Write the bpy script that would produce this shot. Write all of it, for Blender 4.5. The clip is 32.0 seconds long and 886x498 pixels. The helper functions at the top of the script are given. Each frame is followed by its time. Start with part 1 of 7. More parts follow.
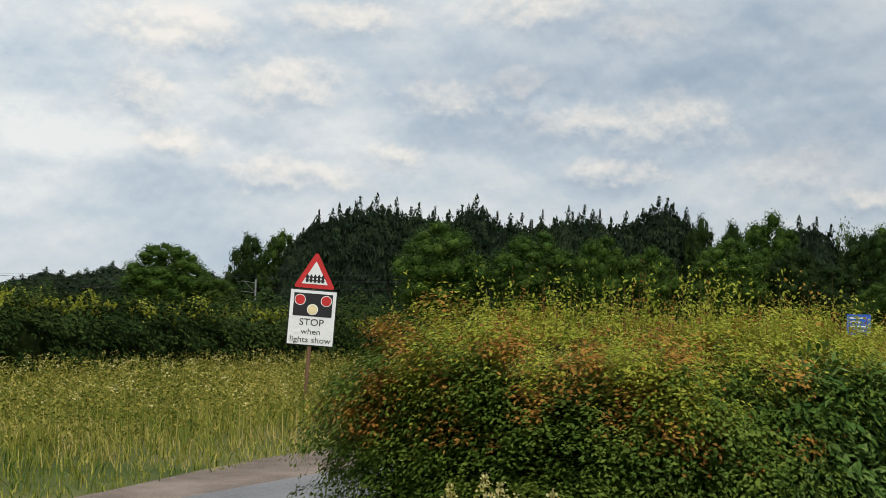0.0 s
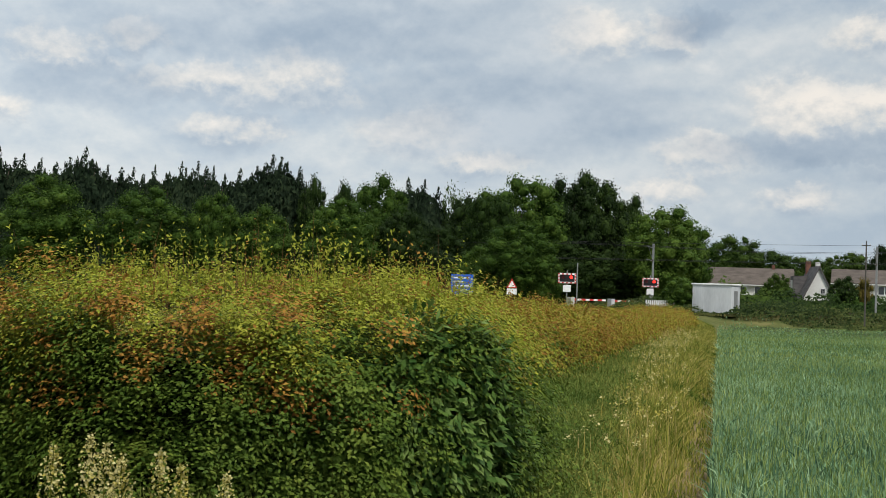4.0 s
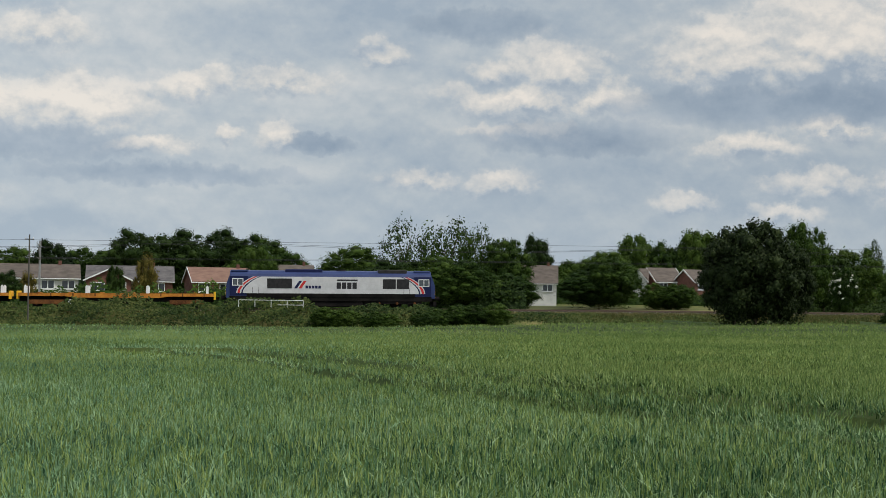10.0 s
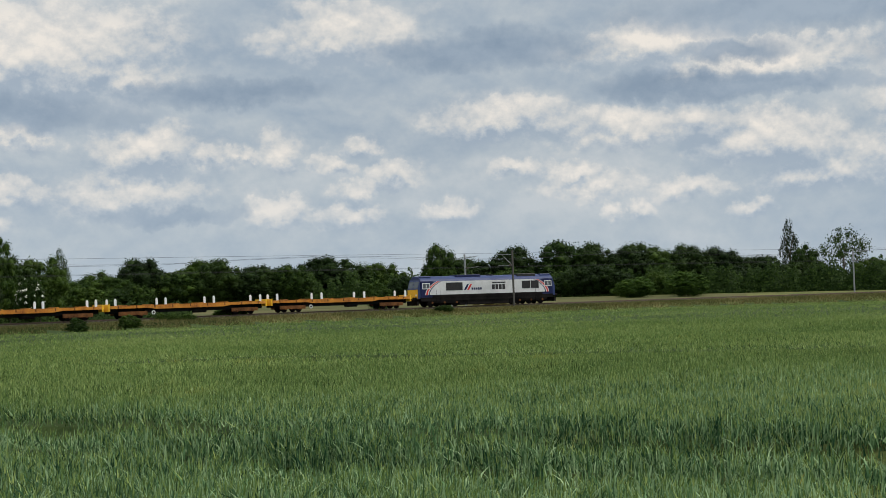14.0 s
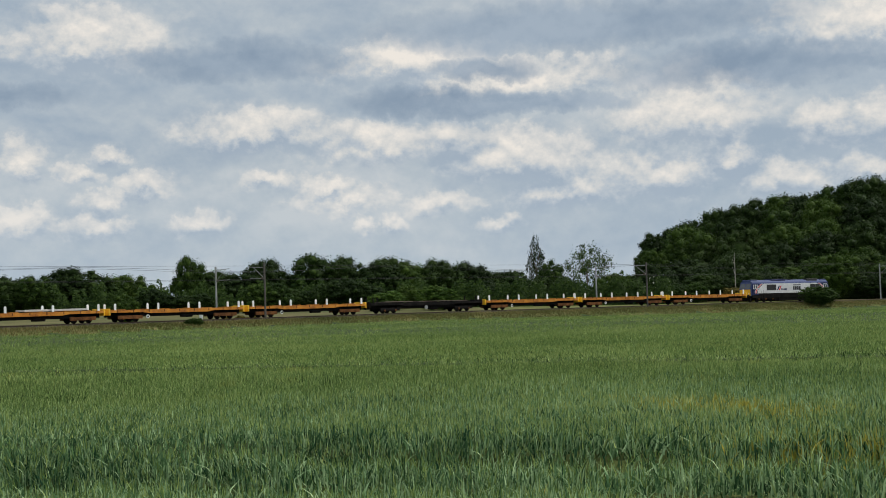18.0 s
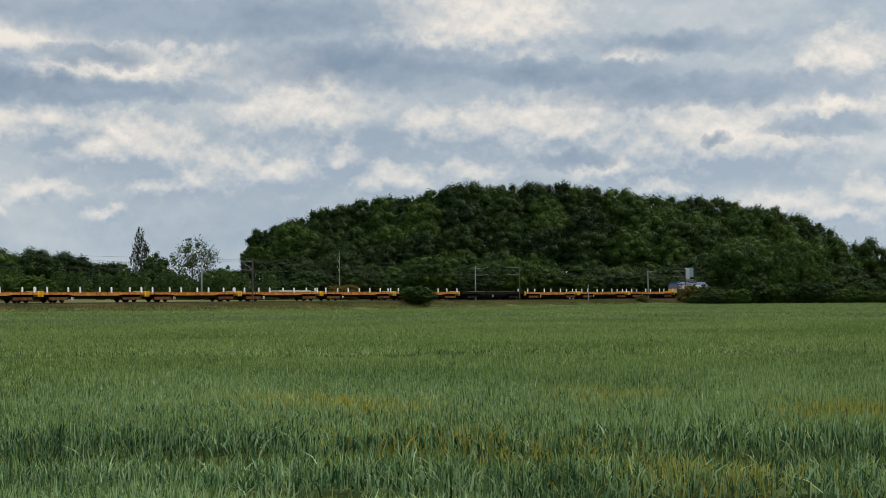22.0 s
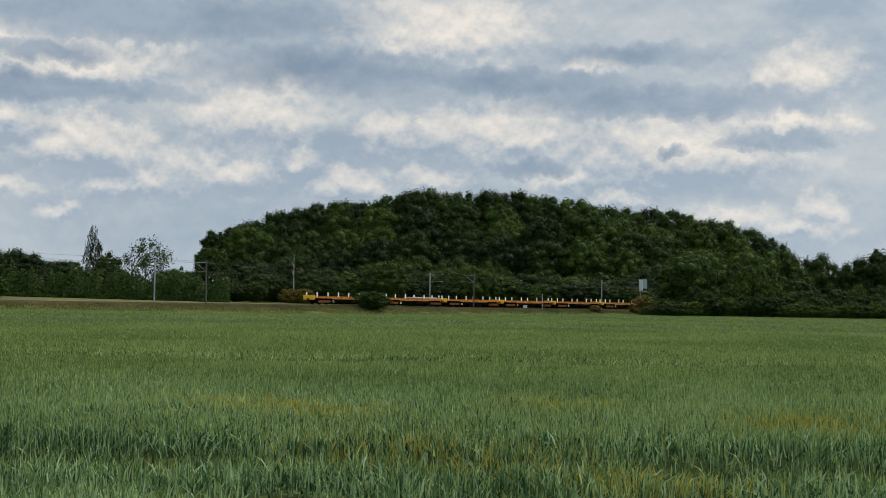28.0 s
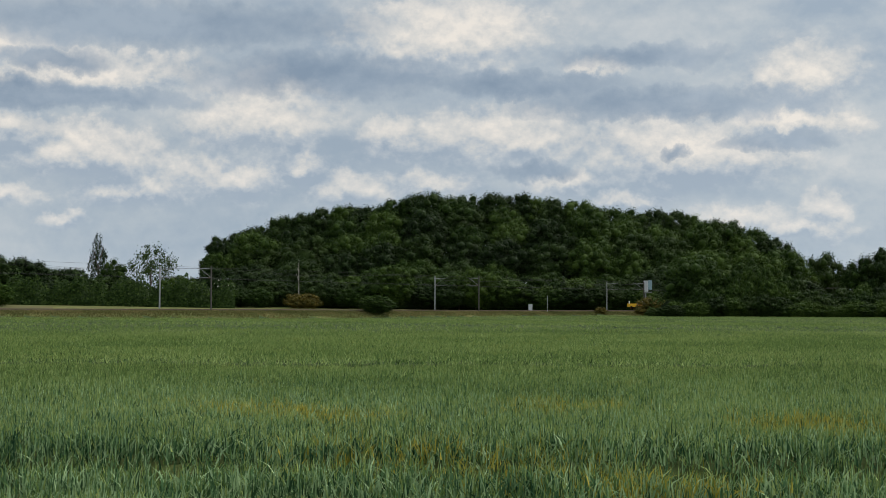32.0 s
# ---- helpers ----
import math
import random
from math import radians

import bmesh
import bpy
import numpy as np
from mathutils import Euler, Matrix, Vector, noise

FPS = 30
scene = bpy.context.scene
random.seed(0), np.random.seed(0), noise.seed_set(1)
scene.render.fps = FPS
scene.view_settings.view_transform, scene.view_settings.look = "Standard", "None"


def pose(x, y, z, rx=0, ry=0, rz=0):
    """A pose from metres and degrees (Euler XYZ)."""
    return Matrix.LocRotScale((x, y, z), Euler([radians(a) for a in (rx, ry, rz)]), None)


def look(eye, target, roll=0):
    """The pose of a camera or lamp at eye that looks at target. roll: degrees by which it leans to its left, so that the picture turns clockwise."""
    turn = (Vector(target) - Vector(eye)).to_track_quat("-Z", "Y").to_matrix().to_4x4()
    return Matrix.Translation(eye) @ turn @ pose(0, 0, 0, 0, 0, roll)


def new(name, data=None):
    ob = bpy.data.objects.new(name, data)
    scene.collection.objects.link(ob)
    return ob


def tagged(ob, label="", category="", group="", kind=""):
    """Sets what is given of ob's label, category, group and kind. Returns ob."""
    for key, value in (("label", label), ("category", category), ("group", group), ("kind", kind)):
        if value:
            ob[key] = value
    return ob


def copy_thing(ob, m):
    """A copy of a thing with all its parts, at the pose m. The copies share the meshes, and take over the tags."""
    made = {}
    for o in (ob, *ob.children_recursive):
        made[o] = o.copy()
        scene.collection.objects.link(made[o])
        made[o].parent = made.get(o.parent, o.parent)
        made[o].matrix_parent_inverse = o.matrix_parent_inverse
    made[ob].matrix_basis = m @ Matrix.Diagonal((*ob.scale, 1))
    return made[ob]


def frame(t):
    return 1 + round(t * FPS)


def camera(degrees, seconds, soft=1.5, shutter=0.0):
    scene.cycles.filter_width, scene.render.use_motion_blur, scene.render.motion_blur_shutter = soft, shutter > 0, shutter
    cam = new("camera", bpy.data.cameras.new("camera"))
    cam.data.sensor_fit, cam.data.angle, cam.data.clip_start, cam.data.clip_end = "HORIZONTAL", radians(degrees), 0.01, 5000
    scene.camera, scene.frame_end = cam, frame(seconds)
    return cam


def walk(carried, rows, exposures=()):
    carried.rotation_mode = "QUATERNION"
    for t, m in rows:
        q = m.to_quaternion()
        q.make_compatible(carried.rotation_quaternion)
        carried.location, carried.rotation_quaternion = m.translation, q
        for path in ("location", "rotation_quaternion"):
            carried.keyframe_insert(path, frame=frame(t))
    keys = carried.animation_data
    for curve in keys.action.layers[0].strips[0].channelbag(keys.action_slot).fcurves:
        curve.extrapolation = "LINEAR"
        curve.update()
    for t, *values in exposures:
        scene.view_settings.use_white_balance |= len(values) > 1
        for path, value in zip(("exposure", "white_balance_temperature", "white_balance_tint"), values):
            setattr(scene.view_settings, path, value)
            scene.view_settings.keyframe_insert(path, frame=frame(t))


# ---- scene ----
CAM_Z = 2.3
TURNS = [  # seconds, heading clockwise from +y, tilt up, lean (degrees)
    (0.0, -0.049, 2.851, 1.479),
    (0.5, 3.417, 2.920, 1.514),
    (1.0, 4.560, 2.932, 1.708),
    (1.5, 6.125, 2.872, 1.780),
    (2.0, 8.671, 2.680, 1.934),
    (2.5, 11.203, 2.331, 1.961),
    (4.5, 16.591, 1.462, 1.901),
    (5.0, 18.226, 1.431, 1.927),
    (5.5, 20.659, 1.744, 1.793),
    (6.0, 22.847, 1.769, 1.686),
    (6.5, 25.192, 1.765, 1.595),
    (7.0, 27.592, 1.628, 1.499),
    (7.5, 30.306, 1.473, 1.623),
    (8.0, 33.140, 1.529, 1.854),
    (8.5, 35.010, 1.597, 1.869),
    (9.0, 39.119, 1.776, 1.663),
    (9.5, 43.317, 2.015, 1.236),
    (10.0, 48.147, 2.117, 0.689),
    (10.5, 53.617, 2.140, -0.004),
    (11.0, 58.157, 2.138, -0.653),
    (11.5, 62.990, 2.085, -1.205),
    (12.0, 67.570, 2.007, -1.641),
    (12.5, 71.221, 1.918, -1.735),
    (13.0, 74.454, 1.912, -1.792),
    (13.5, 77.116, 2.001, -1.892),
    (14.0, 80.050, 2.111, -2.067),
    (14.5, 83.057, 2.099, -2.198),
    (15.0, 85.656, 2.116, -2.351),
    (15.5, 87.442, 2.181, -2.288),
    (17.5, 89.080, 2.303, -1.894),
    (18.0, 89.985, 2.311, -1.844),
    (18.5, 90.808, 2.366, -1.830),
    (19.0, 92.414, 2.351, -1.849),
    (19.5, 96.580, 2.251, -1.714),
    (20.0, 99.107, 2.202, -1.288),
    (20.5, 101.270, 2.048, -1.035),
    (21.0, 103.246, 1.911, -0.837),
    (21.5, 104.747, 1.810, -0.675),
    (22.0, 105.676, 1.811, -0.508),
    (22.5, 106.314, 1.869, -0.439),
    (23.0, 107.533, 1.901, -0.551),
    (23.5, 107.770, 1.960, -0.606),
    (24.0, 107.908, 1.981, -0.701),
    (24.5, 107.819, 1.998, -0.800),
    (25.0, 107.690, 2.034, -0.757),
    (25.5, 107.761, 2.011, -0.679),
    (27.5, 107.580, 2.049, 0.861),
    (28.0, 107.471, 2.072, 0.770),
    (28.5, 107.439, 2.095, 0.541),
    (29.0, 107.412, 2.102, 0.170),
    (29.5, 107.409, 2.065, -0.003),
    (30.0, 107.358, 2.071, -0.059),
    (30.5, 107.344, 2.104, -0.032),
    (31.0, 107.317, 2.126, -0.001),
    (31.5, 107.315, 2.170, 0.071),
    (32.0, 107.287, 2.208, 0.116),
]


def aim(heading, tilt, lean):
    return Matrix.Translation((0, 0, CAM_Z)) @ pose(0, 0, 0, 90 + tilt, 0, -heading) @ pose(0, 0, 0, 0, 0, lean)


cam = camera(34.5, 32.0, soft=0.85)
walk(cam, [(t, aim(a, b, r)) for t, a, b, r in TURNS], exposures=[(0, -0.1), (2, -0.05), (5, 0.0), (6.4, 0.0), (8, 0.09), (9, 0.02), (9.5, -0.04), (10.2, -0.14), (12, -0.06), (18, 0.02), (32, -0.02)])

# ---- world, sun ----
SUN_EL, SUN_AZ = 54.0, 168.0
world = bpy.data.worlds.new("sky")
scene.world = world
world.use_nodes = True
wn, wl = world.node_tree.nodes, world.node_tree.links
wn.clear()


def wnode(kind, **kw):
    n = wn.new(kind)
    for k, v in kw.items():
        n.inputs[k].default_value = v
    return n


def wmath(op, a, b=None):
    n = wn.new("ShaderNodeMath")
    n.operation = op
    for i, v in enumerate((a, b)):
        if v is None:
            continue
        if isinstance(v, (int, float)):
            n.inputs[i].default_value = v
        else:
            wl.new(v, n.inputs[i])
    return n.outputs[0]


def wramp(value, stops):
    n = wn.new("ShaderNodeValToRGB")
    n.color_ramp.elements[0].position, n.color_ramp.elements[0].color = stops[0][0], (*stops[0][1], 1)
    n.color_ramp.elements[1].position, n.color_ramp.elements[1].color = stops[-1][0], (*stops[-1][1], 1)
    for p, col in stops[1:-1]:
        n.color_ramp.elements.new(p).color = (*col, 1)
    wl.new(value, n.inputs[0])
    return n.outputs[0]


def wmix(fac, a, b):
    n = wn.new("ShaderNodeMix")
    n.data_type = "RGBA"
    for sock, v in ((n.inputs[0], fac), (n.inputs[6], a), (n.inputs[7], b)):
        if isinstance(v, tuple):
            sock.default_value = (*v, 1)
        elif isinstance(v, float):
            sock.default_value = v
        else:
            wl.new(v, sock)
    return n.outputs[2]


# clouds: bearing, height, half width and half depth in degrees, sector by sector
BRIGHT, GREY = [], []
BRIGHT += [(3.5, 12.37, 1.82, 0.68), (-6.6, 9.01, 1.59, 0.91), (0.2, 8.68, 1.59, 0.57), (2.9, 9.46, 0.91, 0.45), (-6.4, 5.47, 2.04, 0.50), (-2.0, 6.35, 0.91, 0.34), (7.1, 5.86, 0.91, 0.50), (7.6, 11.59, 1.36, 0.45), (9.3, 8.16, 1.36, 0.68), (-11.4, 11.06, 2.04, 0.68), (-12.1, 8.42, 0.91, 0.91), (-10.8, 6.77, 1.36, 0.45), (-4.0, 11.80, 1.59, 0.57)]
BRIGHT += [(25.9, 5.63, 1.32, 0.59), (29.5, 3.92, 0.91, 0.41), (33.5, 7.36, 2.04, 1.02), (30.1, 7.35, 1.82, 0.91), (24.2, 10.16, 0.79, 0.68), (14.3, 6.18, 1.59, 0.68), (16.9, 5.04, 1.36, 0.36), (7.0, 5.94, 1.36, 0.50), (21.3, 10.10, 1.36, 0.68), (24.4, 4.13, 1.13, 0.41), (32.4, 10.18, 1.13, 0.57), (5.6, 7.84, 2.04, 0.50), (8.7, 7.58, 2.04, 0.64)]
BRIGHT += [(29.6, 3.85, 0.91, 0.36), (33.4, 7.59, 2.50, 0.79), (41.6, 8.64, 1.36, 0.45), (41.6, 6.40, 0.68, 0.45), (39.6, 6.39, 0.32, 0.27), (47.3, 4.82, 1.02, 0.27), (50.5, 4.65, 1.02, 0.36), (51.2, 8.07, 2.27, 0.57), (52.7, 9.38, 1.36, 0.79), (54.4, 8.06, 1.36, 0.57), (51.2, 6.87, 1.82, 0.36), (50.3, 9.17, 0.91, 0.45), (35.9, 6.00, 1.59, 0.32), (45.6, 9.82, 0.68, 0.45), (38.4, 8.33, 1.13, 0.41)]
BRIGHT += [(59.7, 9.74, 2.27, 1.13), (64.5, 9.99, 3.40, 1.59), (76.2, 10.66, 2.04, 0.91), (67.8, 9.08, 0.91, 0.57), (82.7, 7.15, 1.93, 0.68), (87.5, 6.56, 1.70, 0.64), (88.5, 9.77, 2.04, 0.68), (90.5, 6.70, 0.68, 0.68), (60.2, 6.16, 1.48, 0.41), (63.7, 6.91, 1.25, 0.41), (68.4, 6.39, 1.59, 0.79), (70.9, 5.93, 0.68, 0.50), (73.6, 6.15, 0.64, 0.57), (72.0, 6.13, 0.45, 0.23)]
BRIGHT += [(78.1, 4.99, 0.91, 0.50), (76.7, 4.58, 0.68, 0.34), (73.5, 3.67, 1.02, 0.45), (67.7, 4.61, 2.04, 0.68), (62.8, 4.70, 1.36, 0.45), (76.5, 3.57, 0.91, 0.36), (80.3, 3.59, 0.68, 0.34), (85.3, 4.91, 0.79, 0.36), (86.1, 4.42, 1.59, 0.41), (83.1, 5.23, 0.91, 0.34), (75.8, 5.56, 0.68, 0.27), (86.8, 3.50, 0.32, 0.25), (87.9, 3.45, 0.36, 0.20), (57.9, 4.00, 0.91, 0.32), (61.5, 3.61, 1.13, 0.32), (77.0, 6.27, 0.45, 0.27)]
BRIGHT += [(107.5, 10.59, 2.72, 1.25), (100.0, 7.50, 2.04, 1.13), (109.7, 6.54, 2.27, 1.02), (105.2, 6.70, 1.13, 0.68), (117.1, 5.92, 2.95, 1.02), (121.6, 8.79, 1.59, 0.91), (121.2, 7.08, 2.04, 0.41), (93.1, 5.77, 2.27, 0.79), (90.5, 6.71, 1.02, 0.57), (99.0, 5.03, 2.27, 0.64), (101.5, 5.37, 0.68, 0.57), (103.6, 4.57, 1.36, 0.57)]
BRIGHT += [(106.7, 4.77, 1.36, 0.50), (95.0, 4.35, 1.82, 0.45), (92.6, 3.23, 0.68, 0.27), (89.9, 4.19, 1.13, 0.36), (112.2, 4.92, 1.36, 0.41), (113.4, 9.46, 0.91, 0.27), (92.7, 8.94, 3.40, 0.68), (119.0, 3.32, 1.36, 0.45), (122.4, 3.57, 0.68, 0.57), (121.5, 2.83, 1.36, 0.34), (114.6, 4.09, 1.13, 0.27)]
GREY += [(11.1, 10.75, 7.49, 1.70), (0.7, 7.35, 2.50, 0.73), (-11.6, 5.20, 2.04, 0.79), (6.0, 11.56, 2.04, 0.64), (-7.6, 7.19, 1.82, 0.50)]
GREY += [(17.9, 7.33, 5.67, 1.70), (1.8, 7.58, 2.50, 0.91), (30.3, 5.81, 4.54, 0.57), (25.1, 10.61, 1.36, 0.68), (8.8, 10.02, 9.08, 1.13)]
GREY += [(31.7, 5.84, 3.63, 0.50), (43.2, 6.21, 1.36, 0.32), (37.1, 4.91, 4.54, 0.36), (53.2, 6.54, 3.40, 0.59), (49.4, 11.14, 2.72, 0.57)]
GREY += [(61.6, 7.80, 5.67, 0.73), (71.6, 8.57, 3.63, 0.57), (81.9, 9.96, 4.08, 0.73), (89.5, 8.18, 2.95, 0.57), (69.4, 3.67, 2.27, 0.36)]
GREY += [(95.5, 10.97, 7.49, 0.79), (92.0, 9.46, 1.70, 0.41), (102.5, 9.07, 4.54, 0.82), (116.2, 7.93, 4.99, 0.59), (110.6, 8.76, 3.40, 0.50), (115.2, 9.84, 2.72, 0.41), (111.1, 5.28, 1.59, 0.32), (120.5, 6.35, 2.04, 0.32), (92.7, 7.96, 4.08, 0.41), (116.5, 6.05, 0.54, 0.27)]


def wvec(op, a, b=None, c=None):
    n = wn.new("ShaderNodeVectorMath")
    n.operation = op
    for i, v in enumerate((a, b, c)):
        if v is None:
            continue
        if isinstance(v, tuple):
            n.inputs[i].default_value = v
        else:
            wl.new(v, n.inputs[i])
    return n.outputs["Value" if op == "LENGTH" else "Vector"]


def build_sky():
    sky = wn.new("ShaderNodeTexSky")
    sky.sky_type, sky.sun_disc = "NISHITA", False
    sky.sun_elevation, sky.sun_rotation = radians(SUN_EL), radians(SUN_AZ)
    tc = wn.new("ShaderNodeTexCoord")
    way = tc.outputs["Generated"]
    sep = wn.new("ShaderNodeSeparateXYZ")
    wl.new(way, sep.inputs[0])
    up = wmath("MAXIMUM", sep.outputs[2], 0.0)
    comb = wn.new("ShaderNodeCombineXYZ")
    wl.new(wmath("MULTIPLY", wmath("ARCTAN2", sep.outputs[0], sep.outputs[1]), 57.2958), comb.inputs[0])
    wl.new(wmath("MULTIPLY", wmath("ARCSINE", sep.outputs[2]), 57.2958), comb.inputs[1])
    sphere = comb.outputs[0]

    def tex(scale, detail, rough, stretch, lift=0.0, seed=0.0, distort=0.0):
        v = wvec("MULTIPLY_ADD", way, (1, 1, stretch), (seed, seed * 0.7, lift * stretch))
        n = wnode("ShaderNodeTexNoise", Scale=scale, Detail=detail, Roughness=rough, Distortion=distort)
        wl.new(v, n.inputs["Vector"])
        return n.outputs["Fac"]

    def nearest(puffs, where, grow=1.0, raised=0.0):
        best = None
        for az, el, w, h in puffs:
            w, h = w * grow, max(h, 0.3) * grow
            q = wvec("LENGTH", wvec("MULTIPLY_ADD", where, (1 / w, 1 / h, 0), (-az / w, raised - el / h, 0)))
            best = q if best is None else wmath("MINIMUM", best, q)
        return best

    def centred(v, k):
        return wmath("MULTIPLY", wmath("SUBTRACT", v, 0.5), k)

    def bend(where, scale, detail, amount):
        n = wnode("ShaderNodeTexNoise", Scale=scale, Detail=detail, Roughness=0.6)
        wl.new(way, n.inputs["Vector"])
        return wvec("ADD", where, wvec("MULTIPLY", wvec("SUBTRACT", n.outputs["Color"], (0.5, 0.5, 0.5)), (*amount, 0)))
    fine = tex(30, 7, 0.6, 1.4, 0, 1.0)
    fine_up = tex(30, 7, 0.6, 1.4, 0.006, 1.0)
    broad = tex(6, 6, 0.52, 1.9, 0, 4.0, 0.3)
    broad_up = tex(6, 6, 0.52, 1.9, 0.02, 4.0, 0.3)
    bent = bend(bend(sphere, 22.0, 3.0, (1.5, 0.9)), 62.0, 5.0, (1.5, 1.2))
    # a bright veil of broken cloud, lit from above
    relief = wmath("ADD", wmath("MULTIPLY", wmath("SUBTRACT", broad, broad_up), 1.5), wmath("MULTIPLY", wmath("SUBTRACT", fine, fine_up), 0.8))
    body = wmath("ADD", centred(broad, 1.5), centred(fine, 0.28))
    veil = wramp(wmath("ADD", wmath("ADD", body, relief), 0.5), [(0.1, (0.42, 0.50, 0.585)), (0.4, (0.505, 0.57, 0.63)), (0.62, (0.58, 0.63, 0.665)), (0.95, (0.70, 0.72, 0.725))])
    scaled = wn.new("ShaderNodeVectorMath")
    scaled.operation = "SCALE"
    scaled.inputs["Scale"].default_value = 0.07
    wl.new(sky.outputs[0], scaled.inputs[0])
    base = wmix(0.95, scaled.outputs[0], veil)
    # the cover thins out towards the north
    thin = wramp(wmath("ADD", wmath("MULTIPLY", sep.outputs[0], 0.7), 0.3), [(0.0, (1.36, 1.34, 1.31)), (1.0, (0.79, 0.82, 0.85))])
    tone = wn.new("ShaderNodeVectorMath")
    tone.operation = "MULTIPLY"
    wl.new(base, tone.inputs[0])
    wl.new(thin, tone.inputs[1])
    base = tone.outputs[0]
    # sunlit heaps, crisp above, with grey feet
    near = nearest(BRIGHT, bent, 1.75)
    slope = wmath("SUBTRACT", nearest(BRIGHT, bent, 1.75, 0.5), near)
    b = wmath("ADD", wmath("ADD", wmath("SUBTRACT", 1.25, near), centred(fine, 1.1)), wmath("MULTIPLY", wmath("MINIMUM", slope, 0.0), 0.22))
    heap = wramp(b, [(0.0, (0, 0, 0)), (0.3, (0.2, 0.2, 0.2)), (0.46, (0.62, 0.62, 0.62)), (0.9, (1, 1, 1))])
    lit = wmath("ADD", wmath("MULTIPLY", wmath("SUBTRACT", fine, fine_up), 1.9), wmath("MULTIPLY", slope, 0.75))
    lit = wmath("ADD", lit, wmath("ADD", centred(broad, 1.1), centred(fine, 0.3)))
    shade = wramp(wmath("ADD", lit, 0.42), [(0.05, (0.345, 0.415, 0.50)), (0.32, (0.49, 0.535, 0.58)), (0.54, (0.64, 0.64, 0.625)), (1.0, (0.88, 0.815, 0.735))])
    clear = wvec("MULTIPLY_ADD", thin, (0.5, 0.5, 0.5), (0.6, 0.59, 0.58))
    strong = wmath("ADD", wmath("MULTIPLY", sep.outputs[0], 0.3), 0.6)
    both = wmix(wmath("MULTIPLY", heap, strong), base, wvec("MULTIPLY", shade, clear))
    # grey undersides drifting before them
    g = wmath("ADD", wmath("ADD", wmath("SUBTRACT", 1.12, nearest(GREY, bent, 1.2)), centred(broad, 0.9)), centred(fine, 0.5))
    under = wramp(wmath("ADD", wmath("ADD", body, relief), 0.5), [(0.15, (0.275, 0.355, 0.455)), (0.85, (0.41, 0.49, 0.58))])
    dim = wn.new("ShaderNodeVectorMath")
    dim.operation = "MULTIPLY"
    wl.new(under, dim.inputs[0])
    wl.new(thin, dim.inputs[1])
    both = wmix(wmath("MULTIPLY", wramp(g, [(0.0, (0, 0, 0)), (0.25, (0.55, 0.55, 0.55)), (0.7, (1, 1, 1))]), wmath("ADD", wmath("MULTIPLY", sep.outputs[0], 0.34), 0.54)), both, dim.outputs[0])
    haze = wramp(up, [(0.0, (1, 1, 1)), (0.11, (0, 0, 0))])
    both = wmix(wmath("MULTIPLY", haze, 0.42), both, (0.46, 0.55, 0.64))
    bg = wnode("ShaderNodeBackground", Strength=1.0)
    wl.new(both, bg.inputs[0])
    out = wn.new("ShaderNodeOutputWorld")
    wl.new(bg.outputs[0], out.inputs[0])


build_sky()
sun_data = bpy.data.lights.new("sun", "SUN")
sun_data.energy, sun_data.angle, sun_data.color = 3.4, radians(9), (1.0, 0.95, 0.87)
sun = new("sun", sun_data)
sun_dir = Vector((math.sin(radians(SUN_AZ)) * math.cos(radians(SUN_EL)), math.cos(radians(SUN_AZ)) * math.cos(radians(SUN_EL)), math.sin(radians(SUN_EL))))
sun.matrix_world = look(sun_dir * 50, (0, 0, 0))
RNG = np.random.default_rng(7)

# ---- materials ----


